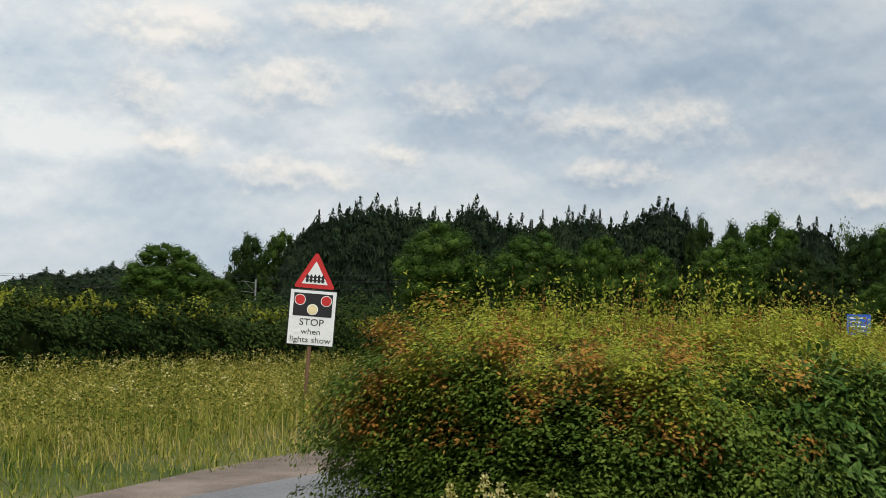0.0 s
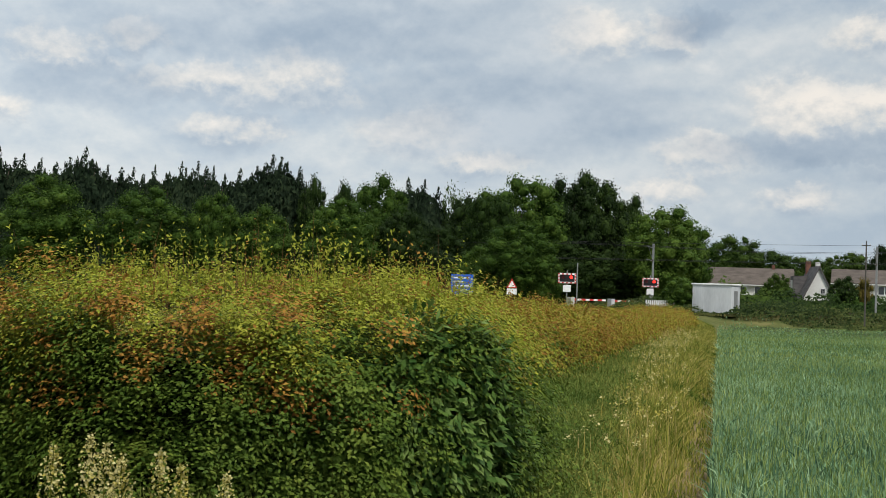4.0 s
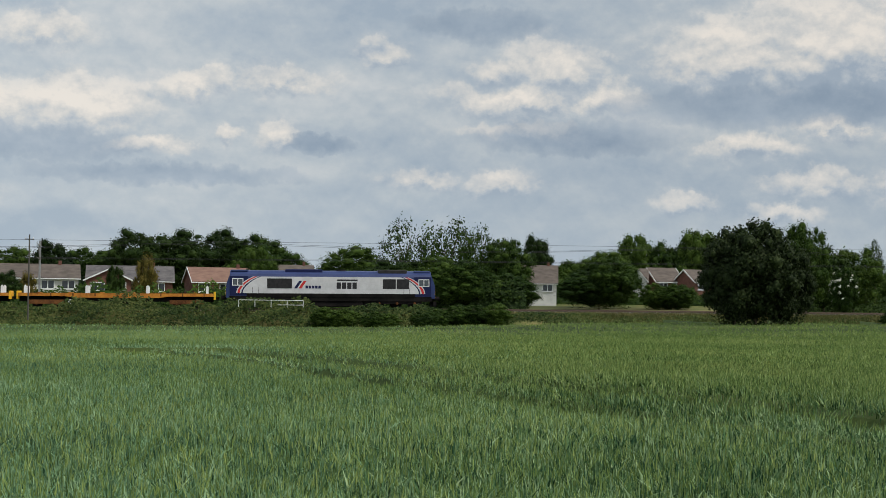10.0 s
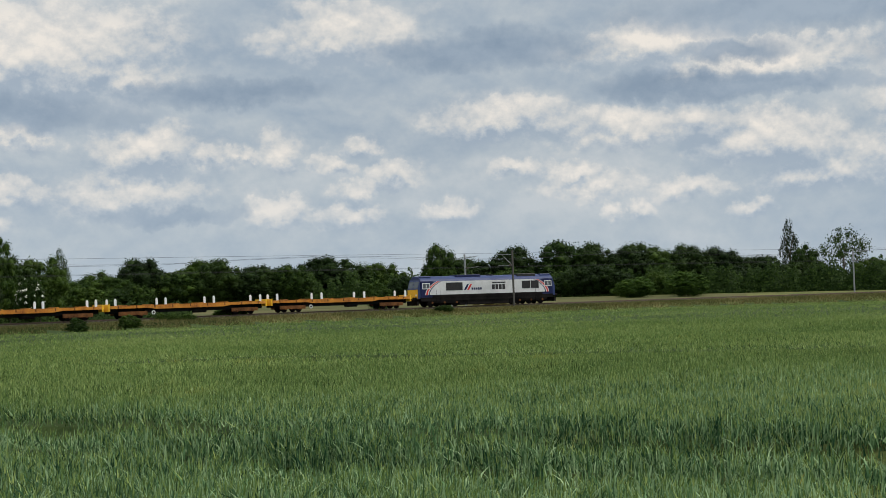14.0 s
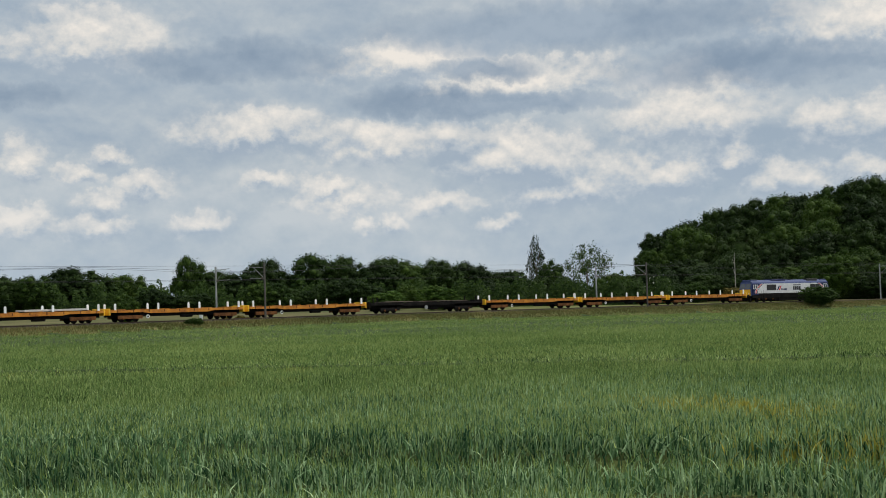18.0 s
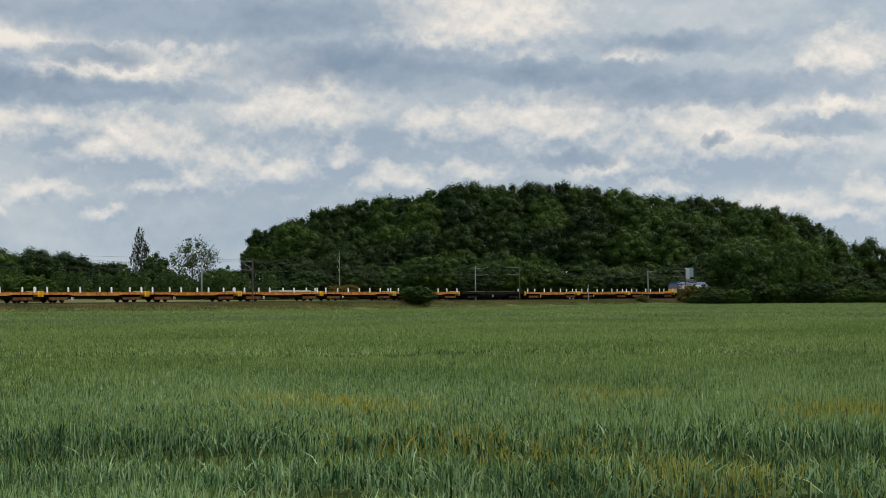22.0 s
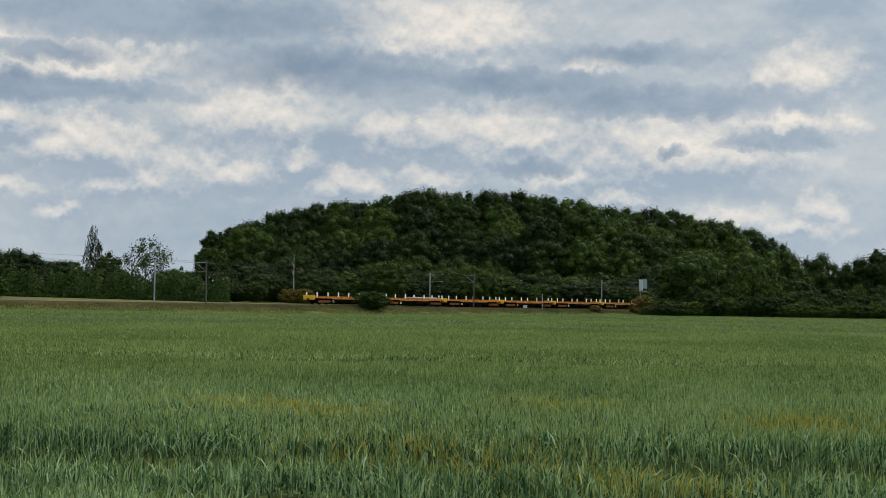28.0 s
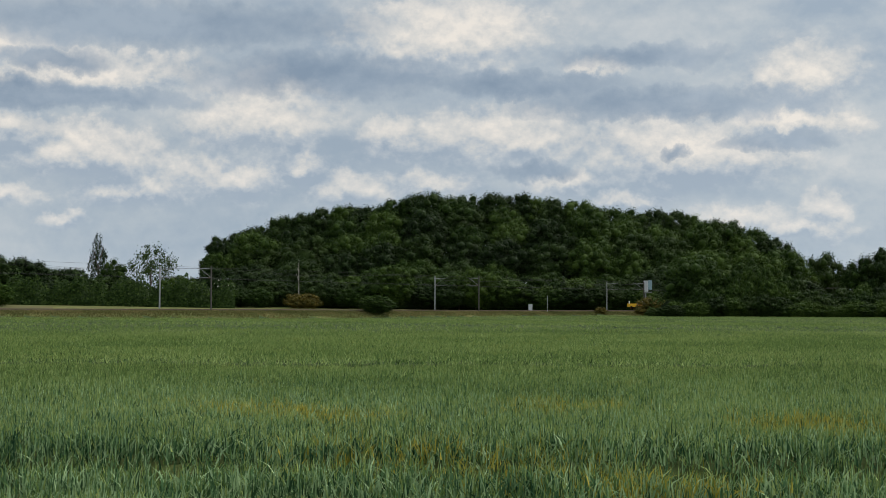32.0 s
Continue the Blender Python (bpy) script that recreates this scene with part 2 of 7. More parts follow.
def material(name, stops, scale=1.0, rough=0.8, metal=0.0, bump=0.2, fine=8.0, island=0.0, per_object=0.0, spec=0.3, emit=0.0, coords="Object", stretch=(1, 1, 1), trans=0.0, tint=None):
    """Noise at two scales through a colour ramp, with bump; island and per_object vary the brightness by piece."""
    m = bpy.data.materials.new(name)
    m.use_nodes = True
    n, l = m.node_tree.nodes, m.node_tree.links
    bsdf = n["Principled BSDF"]
    bsdf.inputs["Roughness"].default_value, bsdf.inputs["Metallic"].default_value = rough, metal
    bsdf.inputs["Specular IOR Level"].default_value = spec
    tc, mp = n.new("ShaderNodeTexCoord"), n.new("ShaderNodeMapping")
    mp.inputs["Scale"].default_value = stretch
    if coords == "Position":
        geo = n.new("ShaderNodeNewGeometry")
        l.new(geo.outputs["Position"], mp.inputs[0])
    else:
        l.new(tc.outputs[coords], mp.inputs[0])
    big, small = n.new("ShaderNodeTexNoise"), n.new("ShaderNodeTexNoise")
    big.inputs["Scale"].default_value, big.inputs["Detail"].default_value = scale, 5
    small.inputs["Scale"].default_value, small.inputs["Detail"].default_value = scale * fine, 4
    l.new(mp.outputs[0], big.inputs["Vector"])
    l.new(mp.outputs[0], small.inputs["Vector"])
    add = n.new("ShaderNodeMath")
    add.operation = "MULTIPLY_ADD"
    l.new(small.outputs[0], add.inputs[0])
    add.inputs[1].default_value = 0.35
    sub = n.new("ShaderNodeMath")
    sub.operation = "SUBTRACT"
    l.new(big.outputs[0], sub.inputs[0])
    sub.inputs[1].default_value = 0.175
    l.new(sub.outputs[0], add.inputs[2])
    last = add.outputs[0]
    for amount, kind in ((island, "island"), (per_object, "object")):
        if amount:
            if kind == "island":
                r = n.new("ShaderNodeNewGeometry").outputs["Random Per Island"]
            else:
                r = n.new("ShaderNodeObjectInfo").outputs["Random"]
            ma = n.new("ShaderNodeMath")
            ma.operation = "MULTIPLY_ADD"
            l.new(r, ma.inputs[0])
            ma.inputs[1].default_value = amount
            s2 = n.new("ShaderNodeMath")
            s2.operation = "SUBTRACT"
            l.new(last, s2.inputs[0])
            s2.inputs[1].default_value = amount / 2
            l.new(s2.outputs[0], ma.inputs[2])
            last = ma.outputs[0]
    ramp = n.new("ShaderNodeValToRGB")
    e = ramp.color_ramp.elements
    e[0].position, e[0].color = stops[0][0], (*stops[0][1], 1)
    e[1].position, e[1].color = stops[-1][0], (*stops[-1][1], 1)
    for p, col in stops[1:-1]:
        e.new(p).color = (*col, 1)
    l.new(last, ramp.inputs[0])
    colour = ramp.outputs[0]
    if tint:  # patches of another colour: colour, scale, from, to
        pn = n.new("ShaderNodeTexNoise")
        pn.inputs["Scale"].default_value, pn.inputs["Detail"].default_value = tint[1], 6
        pn.inputs["Roughness"].default_value = 0.65
        l.new(n.new("ShaderNodeNewGeometry").outputs["Position"], pn.inputs["Vector"])
        mr, mx = n.new("ShaderNodeMapRange"), n.new("ShaderNodeMix")
        mr.inputs[1].default_value, mr.inputs[2].default_value = tint[2], tint[3]
        l.new(pn.outputs[0], mr.inputs[0])
        mx.data_type = "RGBA"
        mx.inputs[7].default_value = (*tint[0], 1)
        l.new(mr.outputs[0], mx.inputs[0])
        l.new(colour, mx.inputs[6])
        colour = mx.outputs[2]
    l.new(colour, bsdf.inputs["Base Color"])
    if bump:
        b = n.new("ShaderNodeBump")
        b.inputs["Strength"].default_value = bump
        b.inputs["Distance"].default_value = 0.05
        l.new(small.outputs[0], b.inputs["Height"])
        l.new(b.outputs[0], bsdf.inputs["Normal"])
    if emit:
        l.new(ramp.outputs[0], bsdf.inputs["Emission Color"])
        bsdf.inputs["Emission Strength"].default_value = emit
    if trans:
        tr, mix = n.new("ShaderNodeBsdfTranslucent"), n.new("ShaderNodeMixShader")
        l.new(colour, tr.inputs[0])
        mix.inputs[0].default_value = trans
        l.new(bsdf.outputs[0], mix.inputs[1])
        l.new(tr.outputs[0], mix.inputs[2])
        l.new(mix.outputs[0], n["Material Output"].inputs[0])
    return m


def plain(name, col, rough=0.5, metal=0.0, vary=0.12, scale=2.0, **kw):
    lo, hi = tuple(v * (1 - vary) for v in col), tuple(min(1, v * (1 + vary)) for v in col)
    return material(name, [(0.3, lo), (0.7, hi)], scale, rough, metal, **kw)


M = {}
M["grass"] = material("rough_grass", [(0.3, (0.05, 0.072, 0.018)), (0.5, (0.10, 0.11, 0.036)), (0.7, (0.17, 0.15, 0.06))], 0.25, 0.95, coords="Position", spec=0.08)
M["asphalt"] = material("worn_asphalt", [(0.3, (0.12, 0.122, 0.13)), (0.7, (0.22, 0.22, 0.225))], 0.7, 0.9, fine=30, coords="Position", bump=0.5)
M["gravel"] = material("loose_gravel", [(0.3, (0.10, 0.075, 0.06)), (0.7, (0.27, 0.215, 0.18))], 1.2, 0.95, fine=25, coords="Position", bump=0.8)
M["ballast"] = material("stone_ballast", [(0.3, (0.04, 0.035, 0.028)), (0.7, (0.115, 0.10, 0.08))], 0.6, 0.95, fine=20, coords="Position", bump=0.8, spec=0.05)
M["rail"] = plain("rusty_rail", (0.07, 0.05, 0.04), 0.75, 0.2, spec=0.1)
M["sleeper"] = plain("concrete_sleeper", (0.13, 0.12, 0.105), 0.95, spec=0.05)
M["stubble"] = material("dry_field", [(0.3, (0.06, 0.07, 0.026)), (0.55, (0.095, 0.09, 0.037)), (0.75, (0.145, 0.12, 0.062))], 0.05, 0.95, coords="Position", spec=0.08)
M["wheat_leaf"] = material("wheat_leaves", [(0.1, (0.020, 0.046, 0.014)), (0.5, (0.13, 0.22, 0.066)), (0.9, (0.37, 0.46, 0.18))], 0.12, 0.8, coords="Position", island=0.95, bump=0, trans=0.25, fine=9, spec=0.03, tint=((0.36, 0.32, 0.06), 0.3, 0.61, 0.86))
M["wheat_ear"] = material("wheat_ears", [(0.1, (0.085, 0.145, 0.04)), (0.5, (0.18, 0.26, 0.075)), (0.9, (0.33, 0.395, 0.13))], 0.07, 0.8, coords="Position", island=0.6, bump=0, trans=0.2, fine=9, spec=0.03, tint=((0.38, 0.31, 0.06), 0.3, 0.62, 0.86))
# green darkened to carry the shade low down among the wheat stems
M["canopy"] = material("shaded_wheat_undergrowth", [(0.3, (0.021, 0.037, 0.012)), (0.55, (0.043, 0.066, 0.018)), (0.75, (0.072, 0.089, 0.026))], 0.09, 0.9, coords="Position", bump=0.6, fine=40, spec=0.08)
M["leaf_mid"] = material("broad_leaves", [(0.25, (0.014, 0.031, 0.006)), (0.5, (0.031, 0.061, 0.010)), (0.75, (0.058, 0.096, 0.016))], 6.0, 0.6, island=0.42, per_object=0.45, bump=0, fine=5, trans=0.2, spec=0.08)
M["leaf_dark"] = material("dark_leaves", [(0.25, (0.008, 0.018, 0.004)), (0.5, (0.017, 0.035, 0.007)), (0.75, (0.032, 0.056, 0.011))], 6.0, 0.6, island=0.42, per_object=0.4, bump=0, fine=5, trans=0.12, spec=0.08)
M["leaf_bright"] = material("fresh_leaves", [(0.25, (0.023, 0.051, 0.008)), (0.5, (0.047, 0.092, 0.014)), (0.75, (0.085, 0.138, 0.022))], 6.0, 0.6, island=0.42, per_object=0.3, bump=0, fine=5, trans=0.25, spec=0.08)
M["leaf_plum"] = material("dark_plum_leaves", [(0.25, (0.009, 0.017, 0.005)), (0.5, (0.019, 0.032, 0.010)), (0.75, (0.036, 0.053, 0.016))], 6.0, 0.6, island=0.45, bump=0, fine=5, trans=0.1, spec=0.1)
M["leaf_olive"] = material("olive_leaves", [(0.2, (0.05, 0.05, 0.012)), (0.5, (0.11, 0.09, 0.02)), (0.8, (0.17, 0.13, 0.03))], 2.2, 0.7, island=0.65, bump=0, fine=5, trans=0.2, spec=0.08)
M["leaf_red"] = material("copper_leaves", [(0.2, (0.02, 0.006, 0.008)), (0.8, (0.06, 0.018, 0.02))], 2.2, 0.6, island=0.65, bump=0, fine=5, spec=0.08)
M["needle"] = material("fir_needles", [(0.2, (0.006, 0.013, 0.006)), (0.5, (0.012, 0.023, 0.011)), (0.8, (0.025, 0.04, 0.018))], 2.2, 0.8, island=0.65, per_object=0.3, bump=0, fine=5, spec=0.08)
M["bark"] = material("bark", [(0.3, (0.04, 0.03, 0.022)), (0.7, (0.13, 0.1, 0.075))], 3, 0.9, stretch=(1, 1, 0.2))
M["hedge_green"] = material("hawthorn_leaves", [(0.25, (0.034, 0.068, 0.010)), (0.5, (0.085, 0.138, 0.020)), (0.75, (0.175, 0.225, 0.036))], 3.0, 0.5, coords="Position", island=0.22, bump=0, trans=0.25, fine=5, spec=0.08)
M["hedge_yellow"] = material("young_hedge_leaves", [(0.25, (0.15, 0.20, 0.02)), (0.5, (0.285, 0.31, 0.036)), (0.75, (0.43, 0.43, 0.062))], 3.0, 0.5, coords="Position", island=0.18, bump=0, trans=0.3, spec=0.08)
M["hedge_rust"] = material("rust_hedge_leaves", [(0.25, (0.15, 0.075, 0.018)), (0.5, (0.29, 0.145, 0.03)), (0.75, (0.43, 0.25, 0.05))], 3.0, 0.5, coords="Position", island=0.2, bump=0, trans=0.25, spec=0.08)
# near-black: the hedge's inner shade is put into this twig colour
M["hedge_core"] = material("shaded_hedge_twigs", [(0.3, (0.006, 0.011, 0.004)), (0.7, (0.02, 0.028, 0.008))], 6, 1.0, coords="Position", bump=0.8, spec=0.0)
M["twig"] = plain("red_brown_twigs", (0.13, 0.07, 0.03), 0.8, spec=0.08)
M["wheat_blue"] = material("young_wheat_leaves", [(0.1, (0.055, 0.12, 0.068)), (0.5, (0.19, 0.325, 0.17)), (0.9, (0.36, 0.50, 0.29))], 0.12, 0.8, coords="Position", island=0.75, bump=0, trans=0.25, fine=9, spec=0.03)
M["wheat_near"] = material("blue_green_wheat_leaves", [(0.1, (0.024, 0.065, 0.032)), (0.5, (0.11, 0.21, 0.088)), (0.9, (0.37, 0.50, 0.27))], 0.12, 0.8, coords="Position", island=0.95, bump=0, trans=0.25, fine=9, spec=0.03)
M["wheat_yellow"] = material("yellowed_wheat_leaves", [(0.2, (0.16, 0.17, 0.03)), (0.8, (0.44, 0.38, 0.07))], 0.12, 0.8, coords="Position", island=0.8, bump=0, trans=0.25, fine=9, spec=0.03)
M["hedge_dark"] = material("dark_hedge_leaves", [(0.22, (0.009, 0.022, 0.005)), (0.5, (0.023, 0.043, 0.009)), (0.8, (0.06, 0.085, 0.02))], 0.4, 0.7, coords="Position", island=0.5, bump=0, trans=0.12, spec=0.05)
M["soil"] = material("trodden_soil", [(0.3, (0.13, 0.098, 0.05)), (0.7, (0.26, 0.205, 0.115))], 1.5, 0.95, fine=20, coords="Position", bump=0.6, spec=0.05)
M["elder"] = material("elder_leaves", [(0.22, (0.03, 0.075, 0.014)), (0.5, (0.075, 0.14, 0.026)), (0.8, (0.16, 0.235, 0.06))], 2.0, 0.55, coords="Position", island=0.5, bump=0, trans=0.2, spec=0.12)
M["bramble"] = material("bramble_leaves", [(0.22, (0.012, 0.026, 0.007)), (0.5, (0.034, 0.057, 0.014)), (0.8, (0.09, 0.105, 0.03))], 0.15, 0.65, coords="Position", island=0.5, bump=0, trans=0.15, spec=0.08)
M["verge_blade"] = material("verge_grass", [(0.22, (0.06, 0.11, 0.018)), (0.45, (0.19, 0.22, 0.035)), (0.62, (0.36, 0.33, 0.07)), (0.82, (0.52, 0.41, 0.17))], 0.3, 0.8, coords="Position", island=0.45, bump=0, trans=0.3, spec=0.08)
M["verge_green"] = material("green_verge_grass", [(0.22, (0.055, 0.105, 0.02)), (0.5, (0.135, 0.19, 0.04)), (0.8, (0.26, 0.28, 0.07))], 0.5, 0.8, coords="Position", island=0.4, bump=0, trans=0.3, spec=0.08)
M["bank_blade"] = material("bank_grass", [(0.25, (0.07, 0.085, 0.026)), (0.5, (0.125, 0.125, 0.042)), (0.75, (0.21, 0.175, 0.075))], 0.1, 0.8, coords="Position", island=0.35, bump=0, trans=0.2, spec=0.08)
M["weed"] = material("weed_leaves", [(0.2, (0.075, 0.10, 0.017)), (0.5, (0.2, 0.20, 0.034)), (0.8, (0.37, 0.31, 0.07))], 0.4, 0.7, coords="Position", island=0.6, bump=0, trans=0.3, spec=0.08)
M["umbel"] = material("umbel_flowers", [(0.3, (0.40, 0.35, 0.07)), (0.7, (0.62, 0.56, 0.28))], 1, 0.8, coords="Position", island=0.5, bump=0, trans=0.3, spec=0.08)
M["umbel_white"] = plain("white_blossom", (0.62, 0.62, 0.52), 0.8, spec=0.08)
M["deadwood"] = plain("bleached_dead_wood", (0.3, 0.28, 0.25), 0.9, spec=0.05)
M["mastdark"] = plain("dark_weathered_mast", (0.085, 0.08, 0.072), 0.8, spec=0.1)
M["steel"] = plain("galvanised_steel", (0.26, 0.27, 0.27), 0.6, 0.4)
M["oldwood"] = plain("weathered_wood", (0.12, 0.095, 0.075), 0.9, 0)
M["rustpost"] = plain("brown_post", (0.16, 0.09, 0.05), 0.8)
M["wire"] = plain("dark_wire", (0.035, 0.035, 0.038), 0.7, 0.0, spec=0.1)
M["white"] = plain("white_paint", (0.74, 0.75, 0.75), 0.5, vary=0.06)
M["redpaint"] = plain("red_paint", (0.5, 0.03, 0.03), 0.45)
M["black"] = plain("black_paint", (0.02, 0.02, 0.022), 0.5)
M["yellowlamp"] = plain("amber_disc", (0.72, 0.62, 0.35), 0.5)
M["bluesign"] = plain("blue_sign", (0.03, 0.12, 0.5), 0.4)
M["redlens"] = plain("dark_red_lens", (0.12, 0.012, 0.012), 0.3)
M["redglow"] = plain("red_signal_glow", (0.9, 0.03, 0.02), 0.4, emit=2.5)
M["blue"] = material("blue_loco_paint", [(0.3, (0.02, 0.034, 0.105)), (0.7, (0.032, 0.05, 0.14))], 0.6, 0.45, spec=0.25, bump=0.05)
M["navy"] = plain("dark_blue_paint", (0.01, 0.015, 0.06), 0.5, spec=0.15)
M["locowhite"] = material("white_loco_side", [(0.3, (0.47, 0.475, 0.485)), (0.7, (0.6, 0.605, 0.615))], 0.7, 0.5, bump=0.05, spec=0.3)
M["grille"] = material("black_grille", [(0.3, (0.008, 0.008, 0.009)), (0.7, (0.025, 0.025, 0.027))], 3, 0.6)
M["under"] = material("brake_dust_black", [(0.3, (0.005, 0.005, 0.005)), (0.7, (0.016, 0.014, 0.013))], 1.2, 0.9, spec=0.08)
M["yellow"] = plain("warning_yellow", (0.75, 0.42, 0.02), 0.5)
M["orange"] = material("orange_wagon_paint", [(0.25, (0.2, 0.065, 0.012)), (0.5, (0.46, 0.175, 0.018)), (0.75, (0.56, 0.25, 0.03))], 0.9, 0.65)
M["deck"] = material("rusty_deck", [(0.3, (0.05, 0.022, 0.011)), (0.7, (0.2, 0.085, 0.03))], 1.0, 0.9, spec=0.1)
M["glass"] = plain("dark_window_glass", (0.03, 0.035, 0.04), 0.08, spec=0.8, vary=0.02, bump=0)
M["cabglass"] = plain("grey_windscreen", (0.06, 0.07, 0.08), 0.1, spec=0.8, vary=0.05, bump=0)
M["brick"] = material("red_brick", [(0.3, (0.10, 0.045, 0.034)), (0.7, (0.17, 0.08, 0.058))], 1.5, 0.9, fine=12)
M["render"] = material("white_render", [(0.3, (0.5, 0.5, 0.49)), (0.7, (0.64, 0.64, 0.62))], 0.8, 0.85)
M["tile_brown"] = material("brown_roof_tiles", [(0.3, (0.07, 0.058, 0.05)), (0.7, (0.125, 0.103, 0.088))], 1.0, 0.9, fine=14, stretch=(1, 1, 3))
M["tile_red"] = material("red_roof_tiles", [(0.3, (0.15, 0.088, 0.068)), (0.7, (0.22, 0.132, 0.10))], 1.0, 0.9, fine=14, stretch=(1, 1, 3))
M["tile_dark"] = material("slate_roof", [(0.3, (0.06, 0.058, 0.06)), (0.7, (0.13, 0.12, 0.12))], 1.0, 0.85, fine=14, stretch=(1, 1, 3))
M["cabin"] = material("pale_steel_cabin", [(0.3, (0.42, 0.44, 0.46)), (0.7, (0.55, 0.57, 0.59))], 0.8, 0.6, stretch=(1, 1, 0.3))
M["bluegrey"] = plain("blue_grey_paint", (0.25, 0.36, 0.42), 0.6)
M["load"] = plain("grey_boards", (0.42, 0.42, 0.4), 0.9)

# ---- builders ----


def mesh_np(name, verts, faces, mats, index=None):
    """A mesh from arrays; faces is an (n, k) array."""
    me = bpy.data.meshes.new(name)
    verts, faces = np.asarray(verts, dtype=np.float32), np.asarray(faces, dtype=np.int32)
    n, k = faces.shape
    me.vertices.add(len(verts))
    me.vertices.foreach_set("co", verts.ravel())
    me.loops.add(n * k)
    me.loops.foreach_set("vertex_index", faces.ravel())
    me.polygons.add(n)
    me.polygons.foreach_set("loop_start", np.arange(0, n * k, k, dtype=np.int32))
    for m in (mats if isinstance(mats, list) else [mats]):
        me.materials.append(m)
    if index is not None:
        me.polygons.foreach_set("material_index", np.asarray(index, dtype=np.int32))
    me.update(calc_edges=True)
    return me


def part(name, bm, mat, parent=None, label=""):
    me = bpy.data.meshes.new(name)
    bm.to_mesh(me)
    bm.free()
    me.materials.append(mat)
    ob = new(name, me)
    if parent is not None:
        ob.parent = parent
    if label:
        ob["label"] = label
    return ob


def box(bm, x0, x1, y0, y1, z0, z1):
    v = [bm.verts.new((x, y, z)) for z in (z0, z1) for y in (y0, y1) for x in (x0, x1)]
    for f in ((0, 2, 3, 1), (4, 5, 7, 6), (0, 1, 5, 4), (2, 6, 7, 3), (0, 4, 6, 2), (1, 3, 7, 5)):
        bm.faces.new([v[i] for i in f])
    return v


def boxes(*dims):
    bm = bmesh.new()
    for d in dims:
        box(bm, *d)
    return bm


def bevelled(bm, width=0.03):
    bmesh.ops.bevel(bm, geom=bm.edges[:], offset=width, segments=1, affect="EDGES")
    return bm


def tube(bm, a, b, r0, r1=None, n=8):
    a, b = Vector(a), Vector(b)
    r1 = r0 if r1 is None else r1
    q = (b - a).to_track_quat("Z", "Y")
    rings = []
    for p, r in ((a, r0), (b, r1)):
        rings.append([bm.verts.new(p + q @ Vector((r * math.cos(i * math.tau / n), r * math.sin(i * math.tau / n), 0))) for i in range(n)])
    for i in range(n):
        bm.faces.new((rings[0][i], rings[0][(i + 1) % n], rings[1][(i + 1) % n], rings[1][i]))
    bm.faces.new(rings[0][::-1])
    bm.faces.new(rings[1])
    return bm


def prism(bm, outline, lo, hi, axis="x"):
    """A closed outline pushed from lo to hi along an axis."""
    def at(p, w):
        return (w, p[0], p[1]) if axis == "x" else ((p[0], w, p[1]) if axis == "y" else (p[0], p[1], w))
    a = [bm.verts.new(at(p, lo)) for p in outline]
    b = [bm.verts.new(at(p, hi)) for p in outline]
    n = len(outline)
    for i in range(n):
        bm.faces.new((a[i], a[(i + 1) % n], b[(i + 1) % n], b[i]))
    bm.faces.new(a[::-1])
    bm.faces.new(b)
    bmesh.ops.recalc_face_normals(bm, faces=bm.faces[:])
    return bm


def empty(name, m, label, category, group="", kind=""):
    ob = new(name)
    ob.matrix_world = m
    return tagged(ob, label, category, group, kind)


def polar(az, d):
    return d * math.sin(radians(az)), d * math.cos(radians(az))


# ---- the railway's line ----
S_GRID = np.arange(-700.0, 900.0, 1.0)
HEAD0, FOOT, K0, K1 = 2.262135, 144.274, 0.00132053, -2.58074e-06
_sc = np.clip(S_GRID, -100, 511)
TH = HEAD0 + K0 * _sc + K1 * _sc ** 2 / 2
_dx, _dy = np.sin(TH), np.cos(TH)
LX = np.concatenate([[0], np.cumsum((_dx[1:] + _dx[:-1]) / 2)])
LY = np.concatenate([[0], np.cumsum((_dy[1:] + _dy[:-1]) / 2)])
LX += -math.cos(HEAD0) * FOOT - LX[700]
LY += math.sin(HEAD0) * FOOT - LY[700]


def rail_z(s):
    return 1.5 + np.interp(s, [-700, -100, -28, 24, 95, 150, 220, 290, 400, 800], [-0.6, -0.45, -0.3, 0.08, 0.2, 0.1, -0.15, -0.5, -0.8, -1.0])


def line(s, off=0.0):
    """A point of the line and its heading; off: metres towards the field."""
    x, y, th = (np.interp(s, S_GRID, a) for a in (LX, LY, TH))
    return x + math.cos(th) * off, y - math.sin(th) * off, th


def to_line(x, y):
    """Nearest station s and signed distance (field side positive)."""
    x, y = np.atleast_1d(x), np.atleast_1d(y)
    bs, bu = np.zeros(len(x)), np.zeros(len(x))
    step = slice(None, None, 4)
    for i in range(0, len(x), 4000):
        ax, ay = x[i:i + 4000, None] - LX[step], y[i:i + 4000, None] - LY[step]
        j = np.argmin(ax ** 2 + ay ** 2, axis=1)
        k = np.arange(len(j))
        th = TH[step][j]
        bs[i:i + 4000] = S_GRID[step][j]
        bu[i:i + 4000] = ax[k, j] * np.cos(th) - ay[k, j] * np.sin(th)
    return bs, bu


def smooth(a, b, v):
    q = np.clip((v - a) / (b - a), 0, 1)
    return q * q * (3 - 2 * q)


